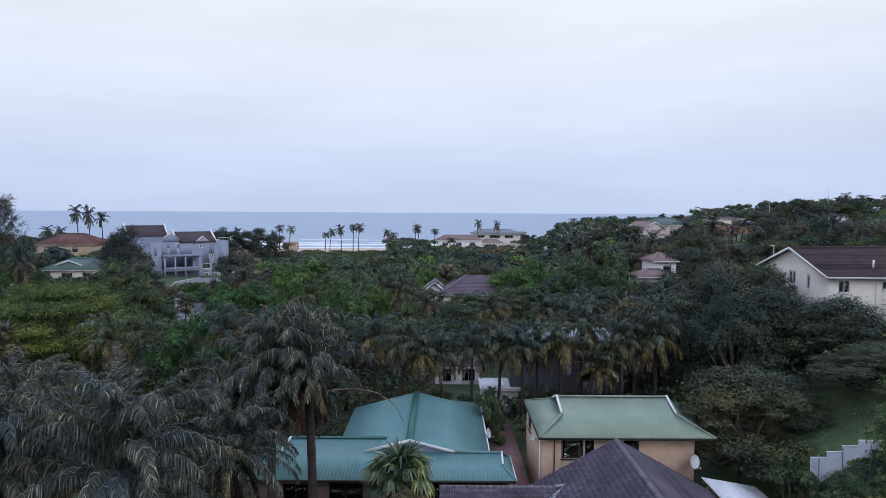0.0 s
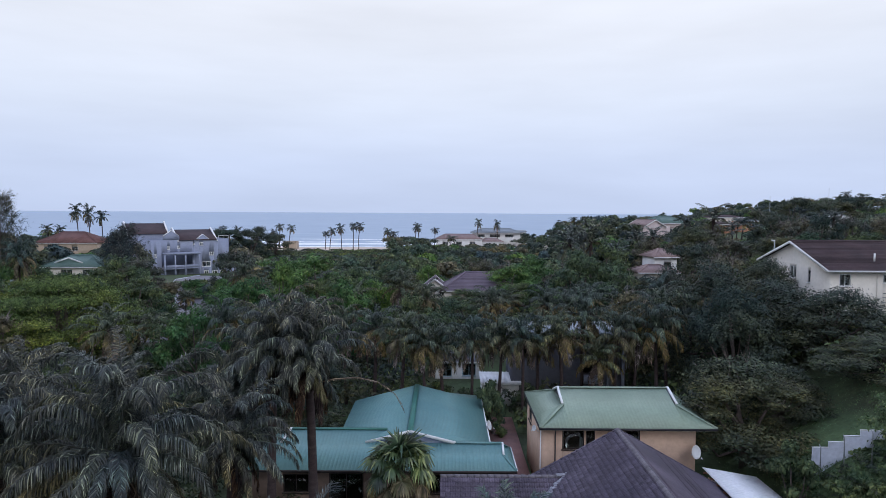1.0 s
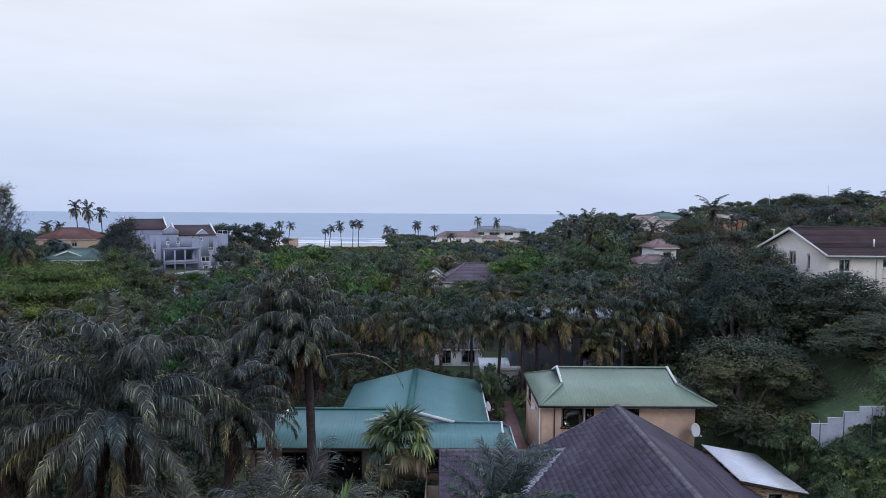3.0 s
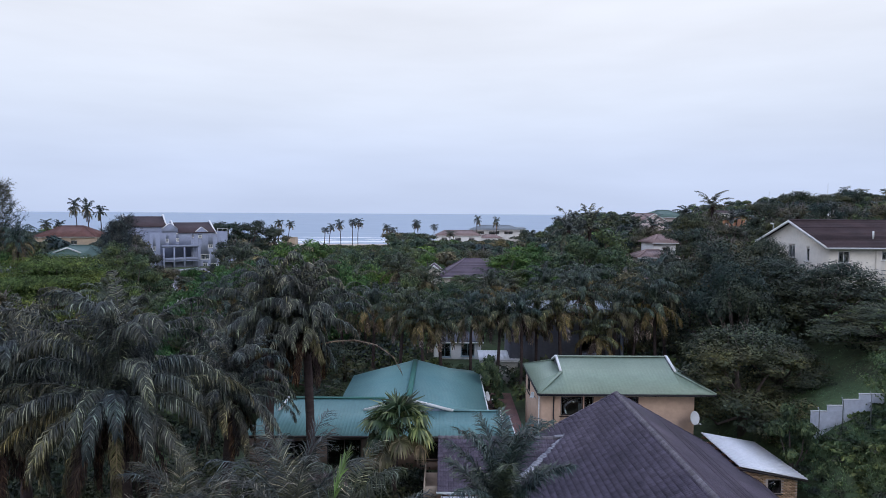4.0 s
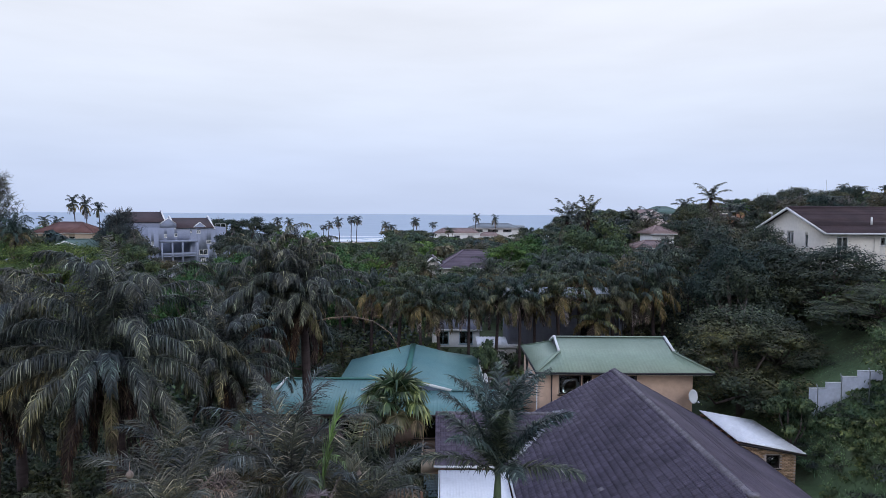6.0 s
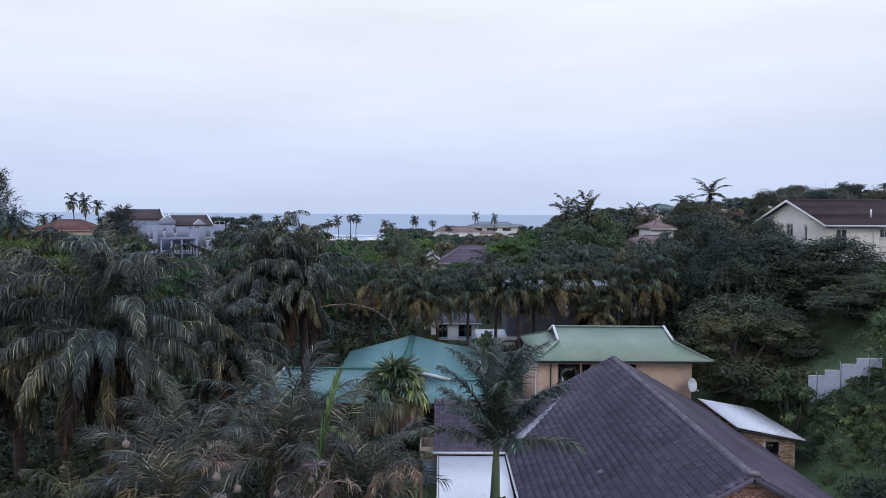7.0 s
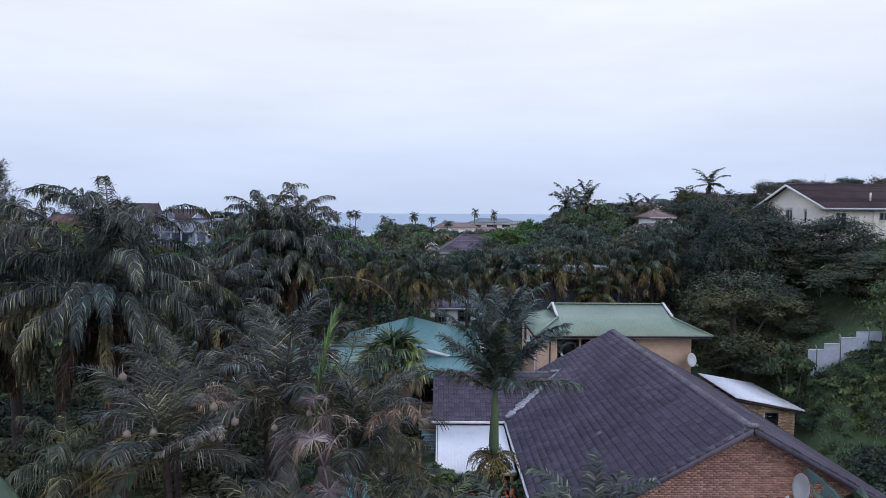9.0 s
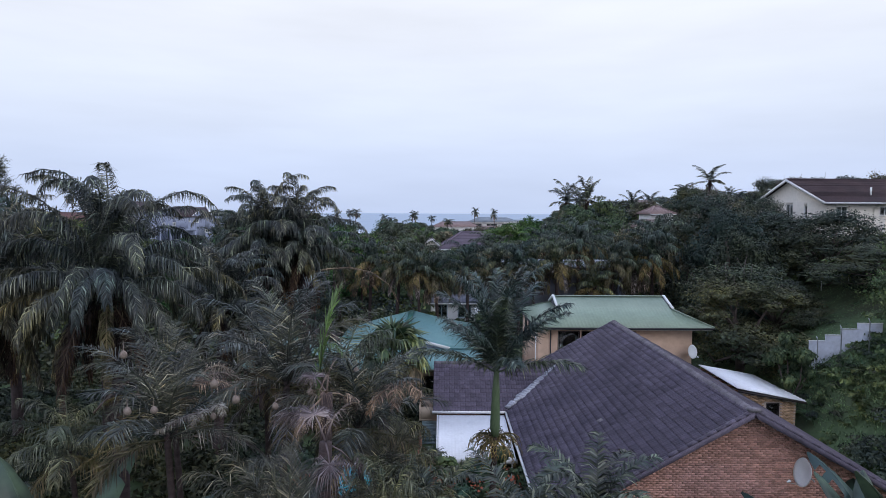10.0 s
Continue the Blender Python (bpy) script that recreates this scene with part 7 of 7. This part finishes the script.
fl = broad_tree("flowering_shrub", "leafy shrub dotted with orange-red flowers", "flowering shrubs", 170, 2.2, 2.6, "mid_leaf", 14, 170, 0.15, lift=0.1, category="shrub")
g, r = Geo(), np.random.default_rng(19)
n3 = unit(r.normal(size=(140, 3)) + (0, 0, 0.8))
v, q = leaf_tris(n3 * (1.2, 1.2, 0.75) + (0, 0, 1.25), n3, r.uniform(0.1, 0.2, 140), r, 1.0)
part("blossom", g.grid4(v, q), "flower", fl)
put(fl, 0.0, 28.6, 4.8)
more(fl, 1.6, 28.0, 4.8, 80, 0.95)
more(fl, 2.9, 28.8, 4.8, 190, 1.0)
more(fl, -0.6, 26.4, 4.8, 250, 0.9)

more(fl, -6.4, 28.9, 4.8, 30, 0.9)
more(fl, -5.6, 28.2, 4.8, 130, 1.0)

# weaver nests hanging from the thicket
r = random.Random(4)
nest = None
for i in range(17):
    x, y, z = r.uniform(-8.5, -1.4), r.uniform(16.6, 20.5), r.uniform(12.2, 14.6)
    if nest is None:
        nest = thing("weaver_nest", 0, 0, 0, "woven straw weaver-bird nest hanging from a palm frond", "nest", "weaver nests", turn=0.001)
        g = Geo().tube([(0, 0, -0.17), (0, 0, -0.15), (0.02, 0, -0.07), (0.02, 0, 0.04), (0, 0, 0.11), (0, 0, 0.16), (0, 0, 0.5)], [0.03, 0.10, 0.15, 0.14, 0.08, 0.02, 0.008], 10)
        part("nest_body", g, "nest", nest, smooth=True)
        put(nest, x, y, z, 0, 0.6)
    else:
        more(nest, x, y, z, r.uniform(0, 360), r.uniform(0.5, 0.68))

# palm row behind the teal and peach houses
mid = [feather_palm("queen_palm", "queen palm with drooping dusty fronds", "palm row", h, 24, 4.1, 46, 0.85, 0.07, "row_palm", droop=0.75, old=0.34, dead=6, seed=80 + i, thick=0.17, arch=112, top_e=88, low_e=-40, spread=0.6, hang=0.35, kink=1.9, sweep=1.7, mess=0.15)
       for i, h in enumerate((8.8, 9.4, 8.2, 10.0))]
MID_TOP = [12.2, 12.8, 11.6, 13.4]
ROW = [(-4.2, 62.5, 0), (-1.5, 61.0, 1), (0.1, 62.0, 2), (2.8, 62.0, 0), (5.3, 61.8, 1), (7.6, 61.0, 3), (9.3, 63.2, 0), (11.6, 62.0, 1), (13.9, 63.5, 3), (15.2, 62.0, 2), (16.6, 62.6, 0), (18.7, 63.4, 1), (20.8, 62.2, 2), (22.6, 64.5, 3), (-7.0, 65, 3), (-10.0, 66.5, 1),
       (-13.0, 66, 0), (-16, 70, 3), (-19, 62, 2), (-22, 66, 1), (-2.5, 84, 1), (-6, 90, 0), (19.0, 84, 3), (22, 78, 0), (-12, 84, 2), (-32, 62, 1), (26, 79, 2), (-30, 96, 3), (12.4, 79, 1), (15.0, 80.5, 3), (6.5, 84, 0)]
used = set()
r = random.Random(6)
for x, y, k in ROW:
    (put if k not in used else more)(mid[k], x, y, None, r.uniform(0, 360), r.uniform(0.9, 1.1), r.uniform(0.76, 1.0) if y < 75 else r.uniform(0.80, 0.98))
    used.add(k)

# palms beside the road and at the edge of the valley
more(mid[1], -43.5, 108, None, 30, 0.62, 0.72, "small queen palm beside the road")
for x, y, a, top in ((-66.0, 100, 40, 21.5), (-70.5, 106, 150, 20.0)):
    more(mid[3], x, y, None, a, 0.95, (top - ground_z(x, y)) / 13.4 / 0.95)

# broad trees
kinds = {
    "dark": [broad_tree("broadleaf_tree", "dark evergreen tree with a dense lobed crown", "hillside trees", 100 + i, 9.0, 9.0 + i * 0.7, "dark_leaf", 22, 390, 0.185, limbs=12, twigs=(70, 0, 45, 20)[i]) for i in range(4)],
    "fine": [broad_tree("broadleaf_tree", "dense dark tree with small leaves and shaded gaps", "hillside trees", 180 + i, 9.0, 9.0 + i * 0.5, "dark_leaf", 36, 560, 0.15, limbs=14, lift=0.28, squash=0.95, twigs=(40, 0, 30)[i], backing=120) for i in range(3)],
    "mid": [broad_tree("broadleaf_tree", "mid-green garden tree with a rounded uneven crown", "garden trees", 110 + i, 7.5, 8.0 + i * 0.6, "mid_leaf", 19, 380, 0.18) for i in range(3)],
    "garden": [broad_tree("broadleaf_tree", "light green leafy tree on a grassy bank", "bright trees", 190, 7.0, 9.5, "garden_leaf", 30, 700, 0.12)],
    "bright": [broad_tree("broadleaf_tree", "bright green leafy tree", "bright trees", 120 + i, 7.0, 9.5, "bright_leaf", 22, 420, 0.18) for i in range(2)],
    "olive": [broad_tree("broadleaf_tree", "brownish olive tree with bare twigs showing", "olive trees", 130 + i, 7.0, 7.5, "olive_leaf", 17, 340, 0.17, limbs=18, twigs=90) for i in range(2)],
    "shrub": [broad_tree("shrub", "dense leafy garden shrub", "shrubs", 140 + i, 2.6, 3.2, "mid_leaf", 18, 190, 0.14, lift=0.1, category="shrub") for i in range(2)],
}
TALLNESS = {"dark": 9.0, "fine": 9.0, "garden": 7.0, "mid": 7.5, "bright": 7.0, "olive": 7.0, "shrub": 2.6}
first = {id(t) for group in kinds.values() for t in group}


def plant(kind, i, x, y, scale=1.0, tall=1.0, z=None, label=""):
    src = kinds[kind][i % len(kinds[kind])]
    turn = (x * 37 + y * 91) % 360
    if id(src) in first:
        first.discard(id(src))
        return put(src, x, y, z, turn, scale, tall)
    return more(src, x, y, z, turn, scale, tall, label)


def plant_to(kind, i, x, y, wide, top):
    """A tree of a given crown width that reaches a given height over the sea."""
    src = {"dark": 9.5, "fine": 9.5, "garden": 9.5, "mid": 8.4, "bright": 9.5, "olive": 7.5, "shrub": 3.2}[kind]
    s = wide / src
    return plant(kind, i, x, y, s, (top - ground_z(x, y)) / TALLNESS[kind] / s)


umbrella = broad_tree("umbrella_tree", "wide flat-topped tree with feathery yellow-green foliage", "", 150, 13.0, 16.0, "umbrella_leaf", 120, 620, 0.11, flat=0.66, lift=0.42, limbs=22, long=2.8, squash=0.11, backing=60, layers=1.7, dome=0.85)
put(umbrella, -46.5, 77.5, 4.3)
pinet = needle_tree(160, 15.0, 8.5, "tall grey-green casuarina with feathery hanging needles")
put(pinet, -74.5, 150.0, 6.4)
more(pinet, -80.5, 156.0, 6.4, 70, 0.9)
more(pinet, -69.5, 137.0, 6.0, 20, 0.95)
more(pinet, -64.0, 127.0, 5.6, 300, 0.82)
more(pinet, -73.0, 143.0, 6.0, 240, 0.9)
more(pinet, -87.5, 126.0, 7.6, 140, 1.1, 1.25)
more(pinet, -91.0, 130.0, 7.6, 200, 0.85)

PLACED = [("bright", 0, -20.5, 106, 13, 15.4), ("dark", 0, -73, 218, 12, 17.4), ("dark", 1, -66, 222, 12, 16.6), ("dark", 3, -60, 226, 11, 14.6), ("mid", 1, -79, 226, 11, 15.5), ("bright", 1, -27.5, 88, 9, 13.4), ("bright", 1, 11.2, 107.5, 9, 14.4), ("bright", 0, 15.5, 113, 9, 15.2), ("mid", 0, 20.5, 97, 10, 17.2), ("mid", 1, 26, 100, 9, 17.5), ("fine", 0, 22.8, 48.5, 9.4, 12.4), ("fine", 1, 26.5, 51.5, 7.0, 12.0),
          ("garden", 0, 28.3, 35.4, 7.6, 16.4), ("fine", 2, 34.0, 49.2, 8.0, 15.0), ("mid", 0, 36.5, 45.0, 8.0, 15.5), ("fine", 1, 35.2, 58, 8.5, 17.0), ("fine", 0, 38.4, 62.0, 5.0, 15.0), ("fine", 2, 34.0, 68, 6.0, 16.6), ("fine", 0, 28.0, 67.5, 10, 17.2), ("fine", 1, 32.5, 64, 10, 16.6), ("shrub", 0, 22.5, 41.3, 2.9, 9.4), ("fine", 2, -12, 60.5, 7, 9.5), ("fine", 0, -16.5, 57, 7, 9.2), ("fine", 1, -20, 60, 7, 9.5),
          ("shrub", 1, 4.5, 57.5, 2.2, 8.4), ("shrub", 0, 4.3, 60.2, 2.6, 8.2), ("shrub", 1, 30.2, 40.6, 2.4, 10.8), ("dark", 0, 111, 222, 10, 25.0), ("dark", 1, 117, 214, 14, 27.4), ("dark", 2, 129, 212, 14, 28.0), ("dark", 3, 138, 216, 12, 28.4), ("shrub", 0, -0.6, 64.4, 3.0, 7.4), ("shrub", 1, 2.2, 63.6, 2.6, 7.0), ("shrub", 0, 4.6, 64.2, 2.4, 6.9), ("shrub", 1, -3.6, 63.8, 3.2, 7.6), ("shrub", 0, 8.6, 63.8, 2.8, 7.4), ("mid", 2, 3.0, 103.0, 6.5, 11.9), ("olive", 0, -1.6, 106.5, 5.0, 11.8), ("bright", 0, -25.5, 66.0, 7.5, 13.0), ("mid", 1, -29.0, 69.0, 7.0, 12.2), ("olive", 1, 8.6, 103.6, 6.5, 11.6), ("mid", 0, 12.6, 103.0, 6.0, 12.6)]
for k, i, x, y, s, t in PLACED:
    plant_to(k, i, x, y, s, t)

# woods on the hillside and in the valley, thinned where houses, lawns and roads lie
CLEAR = [(-16, 7, 42, 64), (5, 22, 42, 57), (16, 32, 36, 47), (23, 40, 44, 54), (6, 20, 64, 77), (-3, 9, 64, 82), (38, 80, 62, 90), (-4, 10, 102, 118), (31, 39, 98, 110), (-92, -72, 136, 154), (-100, -58, 180, 210), (-142, -114, 210, 232),
         (-84, -64, 296, 312), (-6, 34, 322, 342), (14, 52, 366, 392), (64, 92, 214, 242), (110, 136, 262, 292), (142, 154, 230, 244), (-54, -34, 66, 88), (24, 30, 82, 90), (4, 24, 55, 66)]
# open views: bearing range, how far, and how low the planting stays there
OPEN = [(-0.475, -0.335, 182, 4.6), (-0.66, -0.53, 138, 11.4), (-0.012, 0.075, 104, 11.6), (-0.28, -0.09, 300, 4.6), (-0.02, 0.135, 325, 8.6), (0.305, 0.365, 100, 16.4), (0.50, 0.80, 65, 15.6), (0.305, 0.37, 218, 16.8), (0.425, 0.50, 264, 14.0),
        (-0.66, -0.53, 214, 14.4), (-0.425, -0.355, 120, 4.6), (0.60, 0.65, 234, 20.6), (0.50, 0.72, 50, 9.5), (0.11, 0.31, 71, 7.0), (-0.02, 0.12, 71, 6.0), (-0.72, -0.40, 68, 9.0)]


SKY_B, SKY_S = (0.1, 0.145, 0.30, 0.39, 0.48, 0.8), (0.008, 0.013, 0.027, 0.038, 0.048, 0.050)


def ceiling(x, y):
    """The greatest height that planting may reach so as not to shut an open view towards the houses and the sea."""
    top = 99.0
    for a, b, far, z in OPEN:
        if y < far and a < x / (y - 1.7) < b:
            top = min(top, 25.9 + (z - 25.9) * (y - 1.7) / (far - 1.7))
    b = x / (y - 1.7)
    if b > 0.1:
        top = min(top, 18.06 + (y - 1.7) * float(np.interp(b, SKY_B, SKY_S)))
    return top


r = random.Random(17)
spots = [(x, y) for x, y, _ in ROW] + [(p[2], p[3]) for p in PLACED] + [(-74.5, 150), (-86.5, 126)]
counts = {}


def try_spot(x, y, gap):
    if any(a < x < b and c < y < d for a, b, c, d in CLEAR) or any((x - a) ** 2 + (y - b) ** 2 < gap * gap for a, b in spots):
        return False
    return True


for n in range(6000):
    y = r.uniform(50, 128)
    x = r.uniform(-0.78, 0.80) * y
    if y < 62 and x < 20:
        continue
    hillside = x > 18 + 0.08 * y
    gap = 5.7 if y < 95 else 6.3
    if not try_spot(x, y, gap):
        continue
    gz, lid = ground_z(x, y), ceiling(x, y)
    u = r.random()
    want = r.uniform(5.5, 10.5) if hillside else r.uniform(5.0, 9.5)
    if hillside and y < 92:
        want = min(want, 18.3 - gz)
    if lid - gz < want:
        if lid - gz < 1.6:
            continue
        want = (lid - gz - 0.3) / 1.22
    spots.append((x, y))
    if want < 3.6:
        plant_to("shrub", n, x, y, 4.0, gz + want)
    elif u < (0.16 if hillside else 0.22) and want > 5.5:
        k = n % 4
        more(mid[k], x, y, None, r.uniform(0, 360), r.uniform(0.85, 1.0), want / MID_TOP[k])
    else:
        kind = ("dark" if u < 0.62 else "olive" if u < 0.92 else "mid") if hillside or (x > 14 and y < 80) else ("mid" if u < 0.58 else "olive" if u < 0.72 else "dark" if u < 0.86 else "bright")
        kind = "fine" if kind in ("dark", "mid") and y < 74 and x > 0 else kind
        plant_to(kind, n, x, y, min(8.6, 2.8 + want * 0.6), gz + want)

# low growth that closes the ground between trees and round the gardens
under = {"garden_leaf": Geo(), "under_leaf": Geo(), "dark_leaf": Geo(), "mid_leaf": Geo(), "olive_leaf": Geo()}
ru = np.random.default_rng(77)


def bush(geo, x, y, z, wide, high, k, size):
    lob = unit(ru.normal(size=(6, 3))) * (wide * 0.34, wide * 0.34, high * 0.25)
    lob[:, 2] = np.abs(lob[:, 2])
    nn = unit(ru.normal(size=(k, 3)))
    nn[:, 2] = np.abs(nn[:, 2]) - 0.25
    pos = lob[ru.integers(0, 6, k)] + nn * (wide * 0.26, wide * 0.26, high * 0.33) * ru.uniform(0.4, 1.05, (k, 1)) + (x, y, z + high * 0.4)
    v, q = leaf_tris(pos, unit(nn + (0, 0, 0.5) + ru.normal(size=(k, 3)) * 0.5), size * ru.uniform(0.6, 1.3, k), ru)
    geo.grid4(v, q)


BARE = [(-16, 7, 42.8, 63), (3.5, 22, 22, 57), (16, 22.5, 22, 46), (24, 33, 43.5, 58), (-6.2, -1.6, 28.4, 34.4), (-1, 5, 28, 45), (6, 20, 64.5, 77), (-3, 9, 64, 82), (38, 80, 64, 90), (-4, 10, 104, 116), (-60, -40, 92, 130)]
for n in range(5200):
    if n < 1500:
        y = ru.uniform(10, 52)
        x = ru.uniform(-0.80, 0.05) * y - 3
    elif n < 1900:
        x, y = ru.uniform(19, 40), ru.uniform(20, 44)
    else:
        y = ru.uniform(50, 130)
        x = ru.uniform(-0.80, 0.80) * y
    if any(a < x < b and c < y < d for a, b, c, d in BARE):
        continue
    gz = ground_z(x, y)
    bank = 1500 <= n < 1900
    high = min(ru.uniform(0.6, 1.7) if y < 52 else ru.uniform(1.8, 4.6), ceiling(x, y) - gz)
    if bank:
        high = ru.uniform(0.2, 0.55) if x < 29.5 else ru.uniform(0.8, 2.2)
        if x < 21.9 and y > 36:
            continue
    if high < 0.3 or any((x - a) ** 2 + (y - b) ** 2 < 1.2 for a, b in spots[-3:]):
        continue
    # growth nearer than 52 m takes the leaf colour darkened for shade
    key = "mid_leaf" if bank else "under_leaf" if y < 52 else "dark_leaf" if ru.random() < 0.55 else ("olive_leaf", "mid_leaf")[n % 2]
    bush(under[key], x, y, gz, high * 1.3 + 1.0, high, 80 if y < 52 else 46, 0.2 if y < 52 else 0.36)
for n in range(260):
    x, y = ru.uniform(21.9, 31.0), ru.uniform(30, 41.5)
    bush(under[("mid_leaf", "garden_leaf", "garden_leaf", "dark_leaf")[n % 4]], x, y, ground_z(x, y), ru.uniform(0.6, 1.5), ru.uniform(0.2, 0.7), 110, 0.10)
for n in range(90):
    x, y = ru.uniform(22.0, 26.0), ru.uniform(26, 34.5)
    bush(under["dark_leaf"], x, y, ground_z(x, y), ru.uniform(1.4, 2.4), ru.uniform(0.7, 1.3), 220, 0.13)
for n in range(420):
    y = ru.uniform(236, 297)
    x = ru.uniform(-0.31, -0.075) * y
    bush(under[("mid_leaf", "dark_leaf", "mid_leaf")[n % 3]], x, y, ground_z(x, y), ru.uniform(3, 6), ru.uniform(0.8, 2.0) * (0.7 if y > 280 else 1.0), 60, 0.42)
for key, geo in under.items():
    solo("undergrowth", geo, key, "dense low undergrowth between garden trees", "undergrowth", "stuff")

# beach palms
coco = [feather_palm("coconut_palm", "wind-bent coconut palm by the beach", "beach palms", h, 15, 3.4, 16, 1.0, 0.20, "beach_palm", droop=0.55, old=0.2, dead=2, seed=200 + i, thick=0.2, arch=85, low_e=-30, bend=b, boots=False, wind=-0.8)
        for i, (h, b) in enumerate(((10.5, 1.0), (9.0, -0.6), (11.5, 0.3)))]
BEACH = [(-104.7, 300, 9.5), (-97.5, 303, 9.0), (-78.8, 306, 10.6), (-73.9, 304, 10.0), (-79.5, 300, 8.0), (-56.8, 306, 7.6), (-54.2, 304, 9.0), (-48.8, 306, 10.2), (-43.6, 308, 11.2), (-40.6, 306, 11.2), (-25.7, 300, 8.6), (-23.2, 296, 8.0),
         (-14.5, 330, 10.5), (-12.5, 334, 10.8), (-4.6, 340, 9.5), (19.2, 361, 14.0), (31.6, 370, 13.5), (2.6, 250, 8.0)]
seen_c = set()
for i, (x, y, h) in enumerate(BEACH):
    k = i % 3
    z = ground_z(x, y)
    (put if k not in seen_c else more)(coco[k], x, y, z, (x * 53) % 50 - 25, 0.95, h / (10.5, 9.0, 11.5)[k] / 0.95)
    seen_c.add(k)
TALLS = [(-143.8, 251, 26.4), (-139, 251, 25.8), (-134.4, 252, 24.0), (-155, 251, 18.4), (-150, 251, 18.0), (92, 152, 25.5), (62.5, 300, 22.0), (168, 268, 33.5), (176, 268, 33.0), (182, 262, 33.0),
         (158, 200, 31.5), (104, 226, 23.0), (92, 190, 21.5), (40, 112, 20.5), (48, 118, 21.0), (78, 168, 23.5), (118, 210, 26.0), (77.5, 150, 23.8), (86.8, 150, 24.4), (52.5, 140, 24.0), (82, 158, 24.2)]
for i, (x, y, top) in enumerate(TALLS):
    k = i % 3
    z = ground_z(x, y)
    more(coco[k], x, y, z, (x * 31) % 360, 1.0, (top - z) / ((10.5, 9.0, 11.5)[k] + 1.6))

royal = feather_palm("tall_palm", "tall palm with wide arching fronds above the trees", "skyline palms", 10.0, 12, 4.2, 30, 0.85, 0.14, "queen", droop=0.4, old=0.12, dead=2, seed=230, thick=0.2, arch=66, top_e=80, low_e=-14, hang=0.25, kink=1.6, sweep=1.2)
for i, (x, y, top) in enumerate(((48.4, 115.5, 26.2), (25.4, 109, 23.4), (21.4, 108, 22.8), (23.4, 112, 22.0), (36.5, 122, 21.8), (41.5, 128, 22.0), (58, 128, 23.0), (52.6, 132, 21.6), (30.5, 112, 19.8))):
    z = ground_z(x, y)
    (put if i == 0 else more)(royal, x, y, z, i * 77, 1.0 if i < 3 else 0.8, (top - z) / 12.6 / (1.0 if i < 3 else 0.8))

# far woods: crowns of several lobes, each tree of one leaf colour; the wood_ ones hold haze
FAR_KEYS = ("wood_dark", "wood_mid", "wood_olive", "wood_grey", "bright_leaf")
far = {k: Geo() for k in FAR_KEYS}
rr = np.random.default_rng(33)
done = []
for n in range(9000):
    y = 122 + 290 * rr.random() ** 1.1
    x = rr.uniform(-0.80, 0.82) * y
    if y > 318 and x < 40 or (y > 280 and -0.30 < x / y < -0.085) or any(a - 3 < x < b + 3 and c - 3 < y < d for a, b, c, d in CLEAR):
        continue
    gap = 5.0 + y * 0.009
    if any((x - a) ** 2 + (y - b) ** 2 < gap * gap for a, b in done):
        continue
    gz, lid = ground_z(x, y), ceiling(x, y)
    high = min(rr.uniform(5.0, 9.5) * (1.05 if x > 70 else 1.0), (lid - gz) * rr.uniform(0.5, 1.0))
    if high < 1.2:
        continue
    done.append((x, y))
    u = rr.random()
    key = FAR_KEYS[int(np.searchsorted((0.40, 0.68, 0.80, 0.93), u))]
    wide = min(rr.uniform(7, 12), 2.4 * high + 1)
    lobes = int(rr.integers(7, 12))
    lob = unit(rr.normal(size=(lobes, 3))) * (wide * 0.36, wide * 0.36, high * 0.26) * rr.uniform(0.4, 1.0, (lobes, 1))
    lob[:, 2] = np.abs(lob[:, 2])
    k = int(620 * (1.0 if y < 220 else 0.6))
    pick = rr.integers(0, lobes, k)
    nn = unit(rr.normal(size=(k, 3)))
    nn[:, 2] = np.abs(nn[:, 2]) - 0.15
    inner = rr.random(k) < 0.22
    reach = np.where(inner, rr.uniform(0.3, 0.8, k), rr.uniform(0.85, 1.08, k))[:, None]
    pos = lob[pick] + nn * (wide * 0.19, wide * 0.19, high * 0.17) * reach + (x, y, gz + high * 0.56)
    low = rr.random(k) < 0.12
    pos[low, 2] = gz + rr.random(low.sum()) * high * 0.5
    v, q = leaf_tris(pos, unit(nn + (0, 0, 0.35) + rr.normal(size=(k, 3)) * 0.3), np.where(inner, 1.1, 0.48) * rr.uniform(0.7, 1.25, k), rr)
    far[key].grid4(v, q)
for key, geo in far.items():
    solo("far_woods", geo, key, "distant dense coastal bush and trees", "trees", "stuff")

# grass on the bank and the lawn beyond the wall
g = Geo()
rg = np.random.default_rng(91)
k = 44000
gx, gy = rg.uniform(20.6, 40, k), rg.uniform(24, 60, k)
ok = ~((gx < 22.2) & (gy > 36) & (gy < 46)) & (gx / gy < 0.78)
gx, gy = gx[ok], gy[ok]
base = np.array([(x, y, ground_z(x, y) - 0.02) for x, y in zip(gx, gy)])
k = len(base)
way = unit(rg.normal(size=(k, 3)) * (0.6, 0.6, 0.15) + (0, 0, 1.0))
v, q = blades(base, way, unit(rg.normal(size=(k, 3)) * (1, 1, 0.1)), np.where(base[:, 1] > 43, 0.3, 1.0) * rg.uniform(0.2, 0.5, k), np.full(k, 0.045), rg.uniform(0.2, 0.8, k))
g.grid4(v, q)
solo("grass", g, "grass_leaf", "uneven green grass on a steep bank", "grass", "stuff")
